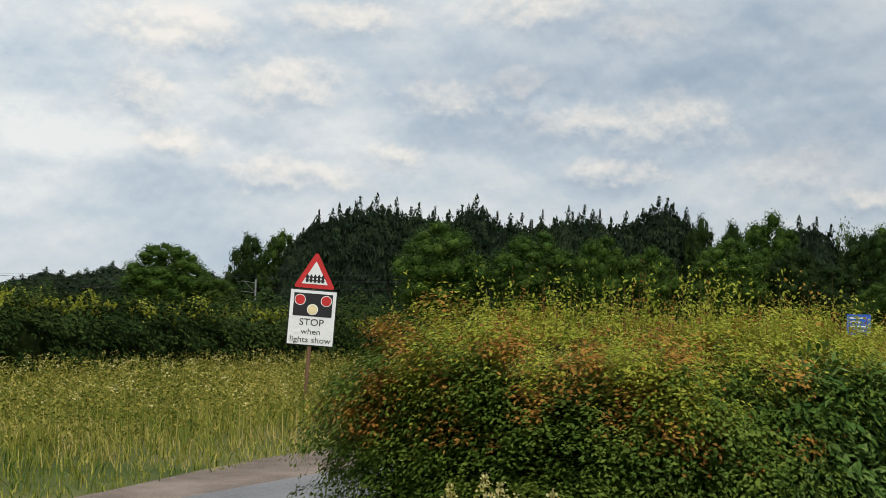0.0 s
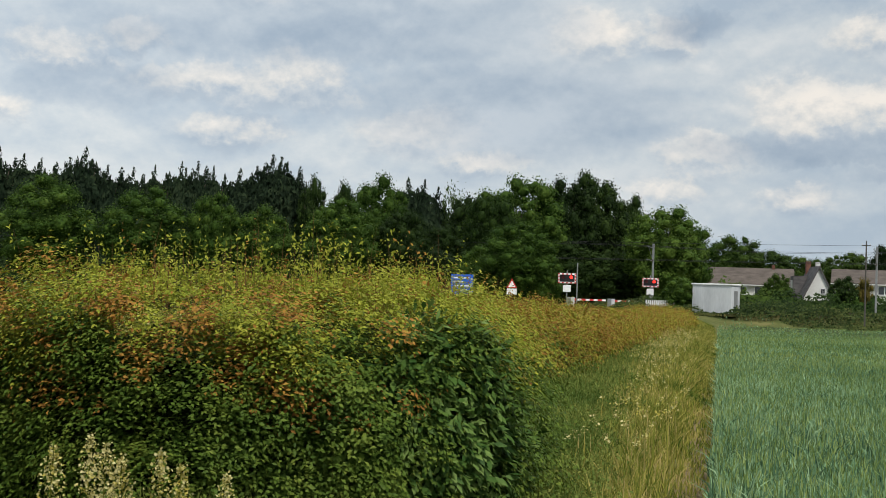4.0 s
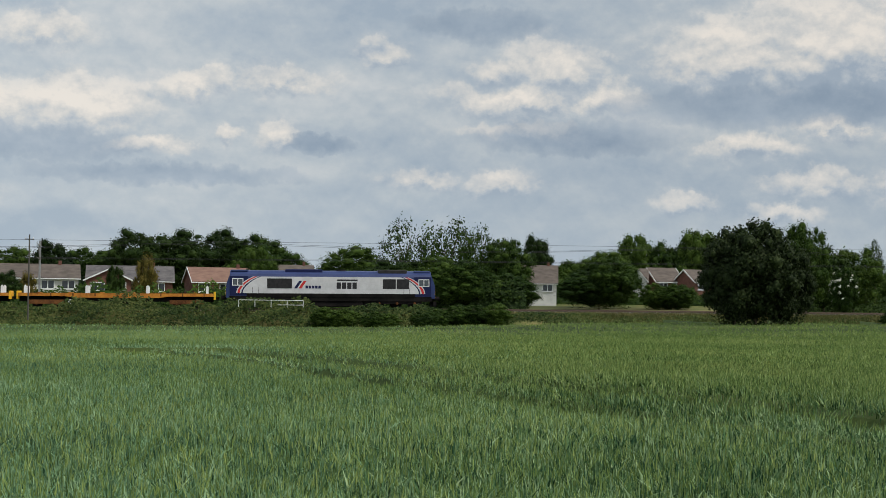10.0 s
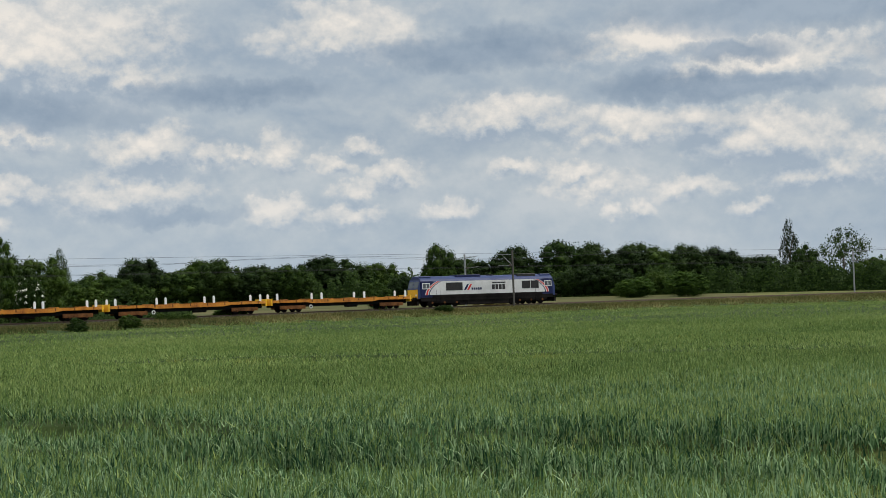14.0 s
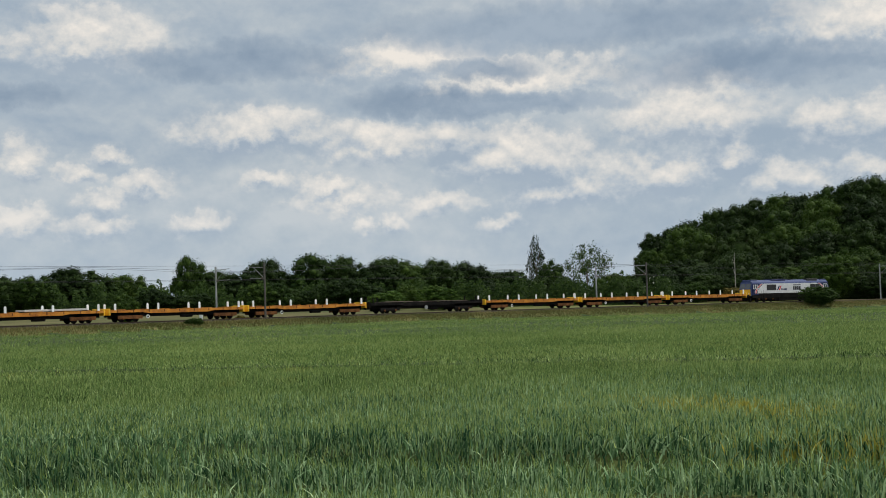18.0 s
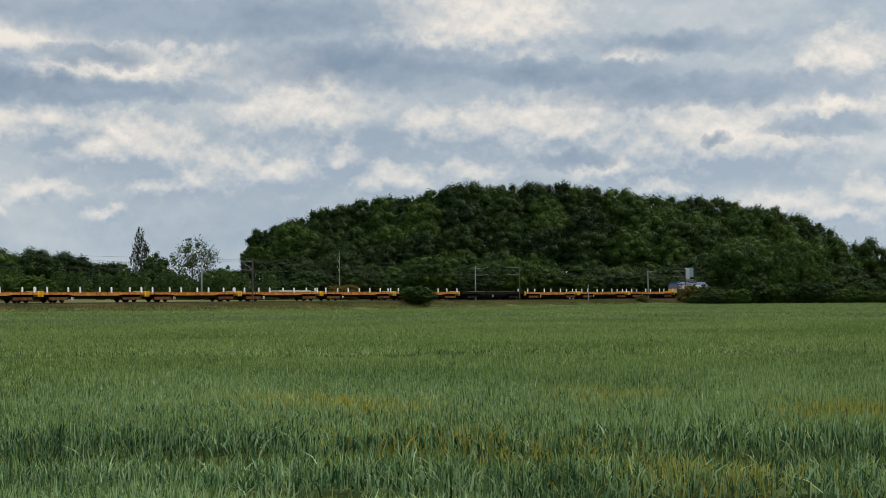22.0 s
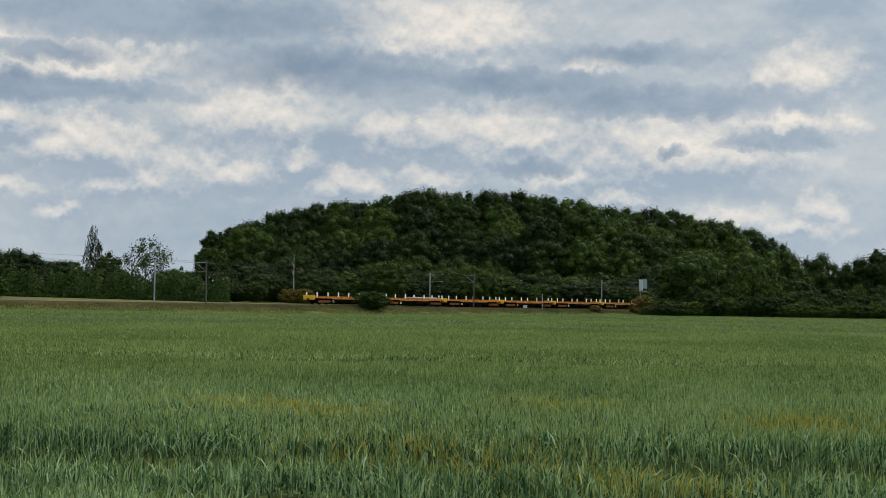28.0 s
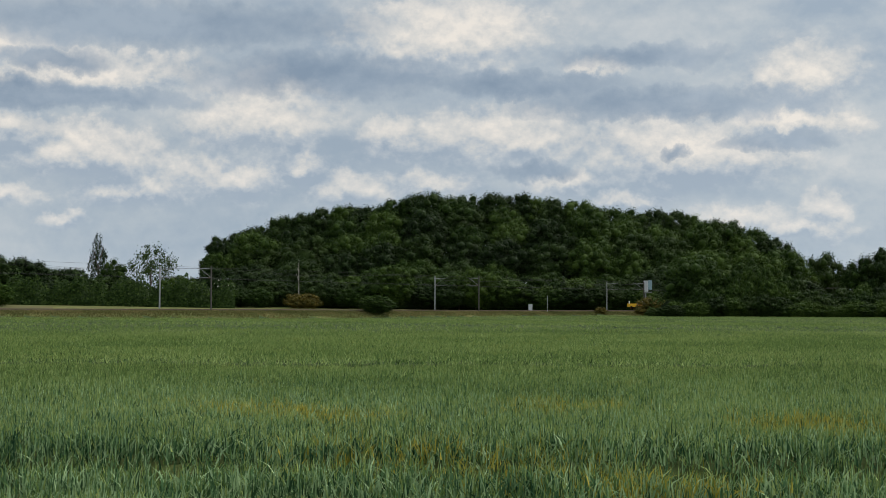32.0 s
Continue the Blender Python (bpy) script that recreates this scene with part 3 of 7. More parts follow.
def ground_z(x, y):
    x, y = np.atleast_1d(np.asarray(x, float)), np.atleast_1d(np.asarray(y, float))
    r = np.hypot(x, y)
    s, u = to_line(x, y)
    field = -0.65 * smooth(25, 125, r) + 0.75 * smooth(5, 50, s) * smooth(220, 120, s) * smooth(50, 130, r)
    side = (x - 0.0) * 0.891 - (y - 12.6) * 0.454 - 1.0
    lane = 0.3 * smooth(8, 20, r) + (rail_z(s) - 0.75) * smooth(104, 136, r)
    near = lane + (field - lane) * smooth(-1, 4, side)
    beyond = rail_z(s) - 0.55 + 1.7 * smooth(20, 160, -u) + 1.0 * smooth(160, 500, -u)
    top = rail_z(s) - 0.55
    wide = 6.0 * smooth(-20, -32, s)
    z = near + (top - near) * smooth(10.5, 5.0, u - wide)
    return np.where(u < -7.5, beyond, z)


# ---- ground ----
def build_ground():
    radii = np.concatenate([[0.01, 2, 4, 7], np.arange(10, 60, 3.0), np.arange(60, 480, 5.0), [500, 560, 650, 800, 1000, 1400, 2000, 3000, 4500]])
    n = 240
    az = np.arange(n) * math.tau / n
    R, A = np.meshgrid(radii, az, indexing="ij")
    x, y = (R * np.sin(A)).ravel(), (R * np.cos(A)).ravel()
    z = ground_z(x, y)
    i, j = np.meshgrid(np.arange(len(radii) - 1), np.arange(n), indexing="ij")
    a, b = (i * n + j).ravel(), (i * n + (j + 1) % n).ravel()
    faces = np.stack([a, a + n, b + n, b], 1)
    ob = new("ground", mesh_np("ground", np.stack([x, y, z], 1), faces, M["grass"]))
    tagged(ob, "rough grassy farmland reaching to the horizon", "ground", kind="structure")


def strip(name, pts, halfs, lift, mat, label, category, cols=5):
    """A ribbon laid on the ground along pts."""
    pts = np.asarray(pts, float)
    d = np.gradient(pts, axis=0)
    d /= np.linalg.norm(d, axis=1)[:, None]
    right = np.stack([d[:, 1], -d[:, 0]], 1)
    w = np.linspace(-1, 1, cols)
    P = pts[:, None, :] + right[:, None, :] * (w[None, :, None] * np.asarray(halfs)[:, None, None])
    z = ground_z(P[..., 0].ravel(), P[..., 1].ravel()) + lift
    V = np.concatenate([P.reshape(-1, 2), z[:, None]], 1)
    i, j = np.meshgrid(np.arange(len(pts) - 1), np.arange(cols - 1), indexing="ij")
    a = (i * cols + j).ravel()
    ob = new(name, mesh_np(name, V, np.stack([a, a + 1, a + cols + 1, a + cols], 1), mat))
    return tagged(ob, label, category, kind="structure")


build_ground()
LANE_H = radians(27.0)
LANE = [(-0.71 + math.sin(LANE_H) * k, 16.75 + math.cos(LANE_H) * k) for k in np.arange(-70, 200, 2.0)]
strip("pavement", LANE, [2.6 + 0.3 * math.sin(i * 0.9) for i in range(len(LANE))], 0.05, M["gravel"], "loose gravel edge along the narrow lane", "gravel edge", 9)
strip("road", LANE, [1.25 + 0.12 * math.sin(i * 1.7) for i in range(len(LANE))], 0.075, M["asphalt"], "narrow worn grey asphalt lane", "road", 9)


def build_track():
    ss = np.arange(-320, 640, 4.0)
    prof = [(-7.6, -0.75), (-6.0, -0.22), (1.9, -0.22), (3.6, -0.75), (5.5, -1.0)]
    V, n = [], len(prof)
    for s in ss:
        for off, dz in prof:
            x, y, _ = line(s, off)
            V.append((x, y, rail_z(s) + dz))
    i, j = np.meshgrid(np.arange(len(ss) - 1), np.arange(n - 1), indexing="ij")
    a = (i * n + j).ravel()
    bed = new("railway_bed", mesh_np("railway_bed", V, np.stack([a, a + 1, a + n + 1, a + n], 1), M["ballast"]))
    tagged(bed, "grey-brown stone ballast under two tracks", "railway track", kind="structure")
    for track in (0.0, -3.4):
        for side in (-0.75, 0.75):
            V = []
            for s in ss:
                for dx, dz in ((-0.035, -0.16), (-0.035, 0), (0.035, 0), (0.035, -0.16)):
                    x, y, _ = line(s, track + side + dx)
                    V.append((x, y, rail_z(s) + dz))
            i, j = np.meshgrid(np.arange(len(ss) - 1), np.arange(3), indexing="ij")
            a = (i * 4 + j).ravel()
            new("rail", mesh_np("rail", V, np.stack([a, a + 4, a + 5, a + 1], 1), M["rail"])).parent = bed
    V, Fc = [], []
    for track in (0.0, -3.4):
        for s in np.arange(-60, 420, 0.7):
            x, y, th = line(s, track)
            c, sn = math.cos(th), math.sin(th)
            b0 = len(V)
            for dz in (-0.23, -0.14):
                for a_, b_ in ((-1.25, -0.13), (1.25, -0.13), (1.25, 0.13), (-1.25, 0.13)):
                    V.append((x + c * a_ + sn * b_, y - sn * a_ + c * b_, rail_z(s) + dz))
            for f in ((4, 5, 6, 7), (0, 1, 5, 4), (1, 2, 6, 5), (2, 3, 7, 6), (3, 0, 4, 7)):
                Fc.append([b0 + q for q in f])
    sl = new("sleepers", mesh_np("sleepers", V, Fc, M["sleeper"]))
    sl.parent = bed
    tagged(sl, kind="stuff")


build_track()


# ---- foliage pieces ----
def unit(v):
    return v / np.maximum(np.linalg.norm(v, axis=-1, keepdims=True), 1e-9)


def cards(p, nrm, size, aspect=0.55, rng=RNG, droop=0.25, loose=0.45):
    """Leaf-shaped pieces, two triangles each, at p, facing about nrm."""
    n = len(p)
    nrm = unit(nrm + rng.normal(0, loose, (n, 3)))
    t = unit(np.cross(nrm, rng.normal(0, 1, (n, 3))))
    b = np.cross(nrm, t)
    s = (np.broadcast_to(size, (n,)) * rng.uniform(0.65, 1.35, n))[:, None]
    bend = nrm * s * droop * 0.5
    V = np.stack([p - t * s * 0.5, p + b * s * aspect * 0.5 + bend, p + t * s * 0.5, p - b * s * aspect * 0.5 + bend], 1).reshape(-1, 3)
    base = (np.arange(n) * 4)[:, None]
    return V, np.concatenate([base + np.array([0, 1, 2]), base + np.array([0, 2, 3])], 1).reshape(-1, 3)


def blades(xy, z, height, width, lean, rng=RNG):
    """Upright tapering blades, three triangles each."""
    n = len(xy)
    h = np.broadcast_to(height, (n,)) * rng.uniform(0.75, 1.2, n)
    w = np.broadcast_to(width, (n,)) * rng.uniform(0.7, 1.3, n)
    a = rng.uniform(0, math.tau, n)
    d = np.stack([np.cos(a), np.sin(a), np.zeros(n)], 1)
    a2 = rng.uniform(0, math.tau, n)
    o = np.stack([np.cos(a2), np.sin(a2), np.zeros(n)], 1) * (h * np.abs(rng.normal(0, lean, n)))[:, None]
    p0 = np.concatenate([xy, np.broadcast_to(z, (n,))[:, None]], 1)
    up = np.zeros((n, 3))
    up[:, 2] = 1
    mid = p0 + up * (h * 0.6)[:, None] + o * 0.35
    tip = p0 + up * h[:, None] + o
    sd = d * (w / 2)[:, None]
    V = np.stack([p0 - sd, p0 + sd, mid - sd * 0.8, mid + sd * 0.8, tip], 1).reshape(-1, 3)
    b = (np.arange(n) * 5)[:, None]
    Fc = np.concatenate([b + np.array(q) for q in ([0, 1, 3], [0, 3, 2], [2, 3, 4])], 1).reshape(-1, 3)
    return V, Fc


def stack(*vf):
    V, Fc, o = [], [], 0
    for v, f in vf:
        V.append(v)
        Fc.append(f + o)
        o += len(v)
    return np.concatenate(V), np.concatenate(Fc)


def ico(level):
    bm = bmesh.new()
    bmesh.ops.create_icosphere(bm, subdivisions=level, radius=1)
    V = np.array([v.co[:] for v in bm.verts])
    Fc = np.array([[v.index for v in f.verts] for f in bm.faces])
    bm.free()
    return V, Fc


ICO = ico(1)


def fitted(V):
    """Scaled to fill the unit box."""
    lo, hi = np.percentile(V, 0.4, axis=0), np.percentile(V, 99.6, axis=0)
    return (V - (lo + hi) / 2) / ((hi - lo) / 2)


def crown_mesh(name, seed, mat, lobes=34, n=6000, size=0.06, gap=0.0, rise=1.0, taper=0.0):
    """A rounded crown of leafy, billowing lobes that fills the unit box, fuller towards the ground."""
    rng = np.random.default_rng(seed)
    bits = []
    k = np.arange(lobes) + 0.5
    zz = 1 - 1.75 * k / lobes
    turn = k * 2.39996 + seed
    dirs = unit(np.stack([np.sqrt(1 - zz ** 2) * np.cos(turn), np.sqrt(1 - zz ** 2) * np.sin(turn), zz], 1) + rng.normal(0, 0.16, (lobes, 3)))
    cen = dirs * rng.uniform(0.62, 0.88, (lobes, 1))
    cen[:, :2] *= np.interp(cen[:, 2], [-0.8, -0.3, 0.3], [0.9, 1.1, 1.0])[:, None]
    rad = rng.uniform(0.11, 0.38, lobes) * (34 / lobes) ** 0.45
    cen = np.concatenate([cen, [[0, 0, 0.05], [0, 0, -0.5]]])
    rad = np.append(rad, [0.74, 0.66])
    cen[:, 2] *= rise
    rad = rad * (1 + 0.3 * (rise - 1))
    shell = ico(2)

    def billow(d, i):
        return 1 + 0.2 * np.sin(d[:, 0] * 6 + i) * np.sin(d[:, 1] * 6 + 2 * i) + 0.14 * np.sin(d[:, 2] * 9 + i * 3 + d[:, 0] * 7)
    if not gap:
        for i, (c_, r_) in enumerate(zip(cen, rad)):
            bits.append((shell[0] * (r_ * 0.6 * billow(shell[0], i))[:, None] + c_, shell[1]))
    share = rad ** 2 / (rad ** 2).sum()
    pts, out = [], []
    for i, (c_, r_, q) in enumerate(zip(cen, rad, share)):
        per = int(n * q * 3.2)
        d = unit(rng.normal(0, 1, (per, 3)))
        p = c_ + d * (r_ * billow(d, i) * rng.uniform(0.68 - gap, 1.1, per))[:, None]
        far = np.linalg.norm(p[:, None] - cen[None], axis=2) / rad[None]
        far[:, i] = 9
        ok = (far.min(axis=1) > 0.72) & (p[:, 2] > -0.98 * rise)
        pts.append(p[ok])
        out.append(d[ok])
    pts, out = np.concatenate(pts), np.concatenate(out)
    pick = rng.permutation(len(pts))[:n]
    bits.append(cards(pts[pick], out[pick] + np.array([0, 0, 0.3]), size, 0.8, rng, loose=0.6))
    V, Fc = stack(*bits)
    V = fitted(V)
    if taper:
        V[:, :2] *= (1 - taper * smooth(0.0, 1.25, V[:, 2]) + 0.16 * np.sin(V[:, 2] * 9 + V[:, 0] * 3))[:, None]
    return mesh_np(name, V, Fc, mat)


def fir_mesh(name, seed):
    """A ragged conifer in the unit box: a dark column of boughs that breaks into two or three leaning leaders."""
    rng = np.random.default_rng(seed)
    bits = []
    ang = np.linspace(0, math.tau, 9)[:-1]
    core = []
    for q, r in ((-1, 0.8), (-0.2, 0.74), (0.35, 0.55), (0.7, 0.1)):
        core += [(math.cos(a) * r, math.sin(a) * r, q) for a in ang]
    i, j = np.meshgrid(np.arange(3), np.arange(8), indexing="ij")
    a, b = (i * 8 + j).ravel(), (i * 8 + (j + 1) % 8).ravel()
    bits.append((np.array(core), np.concatenate([np.stack([a, b, b + 8], 1), np.stack([a, b + 8, a + 8], 1)])))
    n = 2600
    q = rng.uniform(-1, 0.72, n)
    t = rng.uniform(0, math.tau, n)
    r = np.interp(q, [-1, 0.1, 0.5, 0.74], [1.0, 0.92, 0.72, 0.25]) * rng.uniform(0.72, 1.12, n)
    lump = 0.86 + 0.26 * np.sin(t * 3 + q * 9 + seed) * np.sin(q * 19 + t + seed)
    p = np.stack([np.cos(t) * r * lump, np.sin(t) * r * lump, q + 0.04 * np.sin(t * 2 + seed)], 1)
    bits.append(cards(p, np.stack([np.cos(t), np.sin(t), 0.6 + 0 * t], 1), 0.13, 0.4, rng))
    for lead in range(3):
        lx, ly = rng.uniform(-0.5, 0.5, 2) if lead else rng.uniform(-0.15, 0.15, 2)
        top = 1.0 if lead == 0 else rng.uniform(0.78, 0.95)
        k = 230
        q = rng.uniform(0, 1, k) ** 1.2
        t = rng.uniform(0, math.tau, k)
        r = (0.34 * (1 - q) + 0.035) * rng.uniform(0.3, 1.15, k) * (0.75 + 0.4 * np.sin(q * 21 + seed))
        p = np.stack([lx + np.cos(t) * r + 0.07 * q * q, ly + np.sin(t) * r, 0.45 + (top - 0.45) * q], 1)
        bits.append(cards(p, np.stack([np.cos(t), np.sin(t), 0.8 + 0 * t], 1), 0.1 - 0.04 * q, 0.42, rng))
    V, Fc = stack(*bits)
    return mesh_np(name, V, Fc, M["needle"])


CROWNS = {
    "mid": [crown_mesh("crown_mid", i, M["leaf_mid"], 80, 12000, 0.05, 0.0, 1.35) for i in (1, 2, 3, 4)],
    "dark": [crown_mesh("crown_dark", i, M["leaf_dark"], 80, 12000, 0.05, 0.0, 1.35) for i in (5, 6, 7)],
    "bright": [crown_mesh("crown_fresh", i, M["leaf_bright"], 80, 12000, 0.05, 0.0, 1.3) for i in (8, 9)],
    "olive": [crown_mesh("crown_olive", 10, M["leaf_olive"])],
    "red": [crown_mesh("crown_copper", 11, M["leaf_red"])],
    "airy": [crown_mesh("crown_airy", i, M["leaf_mid"], 34, 4200, 0.055, 0.5) for i in (12, 13)],
    "ragged": [crown_mesh("crown_ragged", 23, M["leaf_plum"], 90, 13000, 0.055, 0.0, 1.1)],
    "poplar": [crown_mesh("crown_poplar", 21, M["leaf_dark"], 40, 3400, 0.07, 0.2, taper=0.6)],
    "fir": [fir_mesh("crown_fir", i) for i in (14, 15, 16, 17, 18)],
}
CROWNS["bright2"] = CROWNS["mid"][:2] + CROWNS["bright"][:1]
NEAR = {"mid": [crown_mesh("crown_mid", i, M["leaf_mid"], 120, 20000, 0.04, 0.0, 1.4) for i in (31, 32, 33)],
        "dark": [crown_mesh("crown_dark", i, M["leaf_dark"], 120, 20000, 0.04, 0.0, 1.4) for i in (34, 35)],
        "bright": [crown_mesh("crown_fresh", i, M["leaf_bright"], 120, 20000, 0.04, 0.0, 1.4) for i in (36, 37)]}
FAR = {"mid": [crown_mesh("crown_mid", i, M["leaf_mid"], 70, 7500, 0.056) for i in (41, 42, 43)],
       "dark": [crown_mesh("crown_dark", i, M["leaf_dark"], 70, 7500, 0.056) for i in (44, 45, 46)]}
FAR["bright2"] = FAR["mid"][:2] + CROWNS["bright"][:1]
LABELS = {"mid": "leafy green broadleaf tree in full summer leaf", "dark": "dark green broadleaf tree with a dense crown", "bright": "fresh green broadleaf tree with a rounded crown",
          "bright2": "green woodland tree crowded among its neighbours", "olive": "olive-brown bushy shrub beside the railway", "red": "dark copper-leaved shrub beside a house",
          "airy": "open-crowned tree with sky showing through", "fir": "dark ragged conifer with a pointed top", "ragged": "dark plum-green tree with a ragged spreading crown", "poplar": "slender open-branched poplar with a pointed top"}


def trunk_mesh(seed):
    rng = random.Random(seed)
    bm = bmesh.new()
    tube(bm, (0, 0, 0), (0.02, 0.01, 0.55), 0.035, 0.022, 7)
    for i in range(5):
        a = i * 1.26 + rng.random()
        z = 0.3 + 0.06 * i
        tube(bm, (0.01, 0, z), (math.cos(a) * 0.2, math.sin(a) * 0.2, z + 0.28), 0.014, 0.005, 5)
    me = bpy.data.meshes.new("trunk")
    bm.to_mesh(me)
    bm.free()
    me.materials.append(M["bark"])
    return me


TRUNKS = [trunk_mesh(i) for i in range(3)]
TREE_RNG = random.Random(11)


def tree(kind, az, d, top, half, deep=99.0):
    """A tree at that bearing and distance, its top at height top, its crown half metres to each side and at most deep times that in height."""
    x, y = polar(az, d)
    g = float(ground_z(x, y)[0])
    h = max(top - g, 1.0)
    low = 0.02 if (kind == "fir" or h < 6) else 0.07
    rng = TREE_RNG
    shrub = h < 4.5
    if kind == "fir":
        h *= rng.uniform(0.94, 1.04)
        half *= rng.uniform(0.8, 1.2)
    ob = empty("shrub" if shrub else ("conifer" if kind == "fir" else "tree"), pose(x, y, g - 0.1, 0, 0, -az),
               "low green shrub beside the field" if shrub and kind in ("mid", "dark", "bright") else LABELS[kind], "shrub" if shrub else "tree", "trees and shrubs")
    tr = new("trunk", rng.choice(TRUNKS))
    tr.parent, tr.scale = ob, (h * 0.5, h * 0.5, h)
    kinds = NEAR if d < 165 and h > 5 else (FAR if d > 290 else CROWNS)
    half *= 1.06 if kind != "fir" else 2.1
    tall = min(h * (1 - low) / 2, half * deep)
    heads = 1 if half < 1.3 * tall else min(6, 1 + round(half / tall))
    for i in range(heads):
        cr = new("crown", rng.choice(kinds.get(kind, CROWNS[kind])))
        wide = half if heads == 1 else tall * rng.uniform(1.1, 1.35)
        high = tall if heads == 1 else tall * rng.uniform(0.7, 1.0)
        across = 0.0 if heads == 1 else (half - wide * 0.8) * (2 * i / (heads - 1) - 1)
        cr.parent, cr.location, cr.scale = ob, (across, 0 if heads == 1 else rng.uniform(-0.3, 0.3) * tall, h - 2 * tall + high), (wide, wide, high)
        cr.rotation_euler = (0, 0, rng.uniform(0, 6.28) if kind != "fir" else rng.uniform(-0.5, 0.5))
    return ob


# trees: far firs
tree("fir", -5.7, 205, 15.3, 2.1)
tree("fir", -5.1, 205, 17.8, 2.1)
tree("fir", -4.3, 205, 18.5, 2.1)
tree("fir", -3.5, 205, 19.4, 2.1)
tree("fir", -2.8, 205, 19.8, 2.1)
tree("fir", -2.0, 205, 19.6, 2.1)
tree("fir", -1.1, 205, 19.2, 2.1)
tree("fir", -0.4, 205, 19.5, 2.1)
tree("fir", 0.6, 205, 20.0, 2.1)
tree("fir", 1.2, 205, 20.2, 2.1)
tree("fir", 2.1, 205, 19.3, 2.1)
tree("fir", 3.0, 205, 18.7, 2.1)
tree("fir", 3.9, 205, 18.0, 2.1)
tree("fir", 4.8, 205, 19.3, 2.1)
tree("fir", 5.5, 205, 20.0, 2.1)
tree("fir", 6.2, 205, 18.6, 2.1)
tree("fir", 7.2, 205, 18.8, 2.1)
tree("fir", 7.8, 205, 19.5, 2.1)
tree("fir", 8.4, 205, 20.1, 2.1)
tree("fir", 8.9, 205, 20.9, 2.1)
tree("fir", 9.5, 205, 18.6, 2.1)
tree("fir", -17.7, 300, 10.2, 3.3)
tree("fir", -16.9, 300, 10.1, 3.3)
tree("fir", -16.0, 300, 11.4, 3.3)
tree("fir", -15.1, 300, 11.4, 3.3)
tree("fir", -14.1, 300, 11.3, 3.3)
tree("fir", -13.1, 300, 12.3, 3.3)
tree("fir", -12.2, 300, 11.9, 3.3)
tree("fir", -9.9, 300, 12.9, 3.3)
tree("fir", -9.0, 300, 11.9, 3.3)

# trees: firs behind
tree("fir", -5.4, 214, 16.5, 2.0)
tree("fir", -4.7, 214, 18.0, 2.0)
tree("fir", -3.9, 214, 18.8, 2.0)
tree("fir", -3.1, 214, 19.5, 2.0)
tree("fir", -2.4, 214, 19.6, 2.0)
tree("fir", -1.5, 214, 19.3, 2.0)
tree("fir", -0.7, 214, 19.1, 2.0)
tree("fir", 0.1, 214, 19.5, 2.0)
tree("fir", 0.9, 214, 19.9, 2.0)
tree("fir", 1.6, 214, 19.7, 2.0)
tree("fir", 2.5, 214, 18.9, 2.0)
tree("fir", 3.5, 214, 18.3, 2.0)
tree("fir", 4.4, 214, 18.5, 2.0)
tree("fir", 5.1, 214, 19.6, 2.0)
tree("fir", 5.8, 214, 19.1, 2.0)
tree("fir", 6.7, 214, 18.5, 2.0)
tree("fir", 7.5, 214, 19.1, 2.0)
tree("fir", 8.1, 214, 19.8, 2.0)
tree("fir", 8.7, 214, 20.5, 2.0)
tree("fir", 9.2, 214, 19.4, 2.0)

# trees: back
tree("dark", -7.8, 215, 14.4, 3.2)
tree("mid", -6.5, 212, 14.6, 3.4)
tree("dark", 10.2, 200, 17.4, 2.7)
tree("dark", 11.4, 200, 16.7, 2.7)
tree("fir", 13.9, 195, 18.3, 1.9)
tree("fir", 14.6, 195, 16.8, 1.9)
tree("airy", 15.8, 215, 17.8, 3.2)
tree("mid", 17.3, 160, 13.0, 3.2)
tree("dark", 15.2, 198, 14.0, 3.1)

# trees: front
tree("bright", -11.0, 150, 9.4, 4.3)
tree("mid", -9.2, 148, 6.1, 2.5)
tree("mid", -17.2, 150, 4.9, 2.1)
tree("bright", -0.1, 152, 12.8, 4.8)
tree("bright", 3.7, 150, 11.7, 4.5)
tree("bright", 6.3, 150, 11.4, 3.0)
tree("bright", 8.2, 150, 10.4, 3.4)
tree("bright", 11.3, 148, 11.2, 3.8)
tree("bright", 12.8, 158, 14.6, 3.9)
tree("dark", 13.9, 150, 10.5, 3.0)
tree("dark", 15.2, 145, 8.6, 2.9)
tree("mid", -3.2, 90, 2.8, 1.6)
tree("mid", -4.4, 95, 2.4, 1.5)
tree("mid", -1.9, 95, 2.5, 1.5)

# trees: crossing
tree("dark", 16.5, 175, 13.7, 3.1)
tree("bright", 17.4, 172, 14.3, 3.7)
tree("bright2", 18.8, 172, 16.0, 5.1)
tree("dark", 20.3, 176, 16.1, 3.8)
tree("dark", 21.5, 180, 17.6, 4.4)
tree("dark", 22.8, 200, 16.1, 3.3)
tree("bright", 24.2, 170, 12.8, 4.7)
tree("bright", 25.1, 172, 11.6, 3.1)
tree("bright", 18.4, 134, 8.7, 3.6)
tree("bright", 19.45, 133, 6.1, 1.9)
tree("bright", 16.9, 136, 6.6, 2.4)
tree("dark", 15.4, 140, 6.1, 2.8)
tree("dark", 22.1, 172, 7.6, 4.8)
tree("bright", 24.9, 140, 4.3, 1.8)
tree("dark", 20.9, 168, 8.1, 4.0)

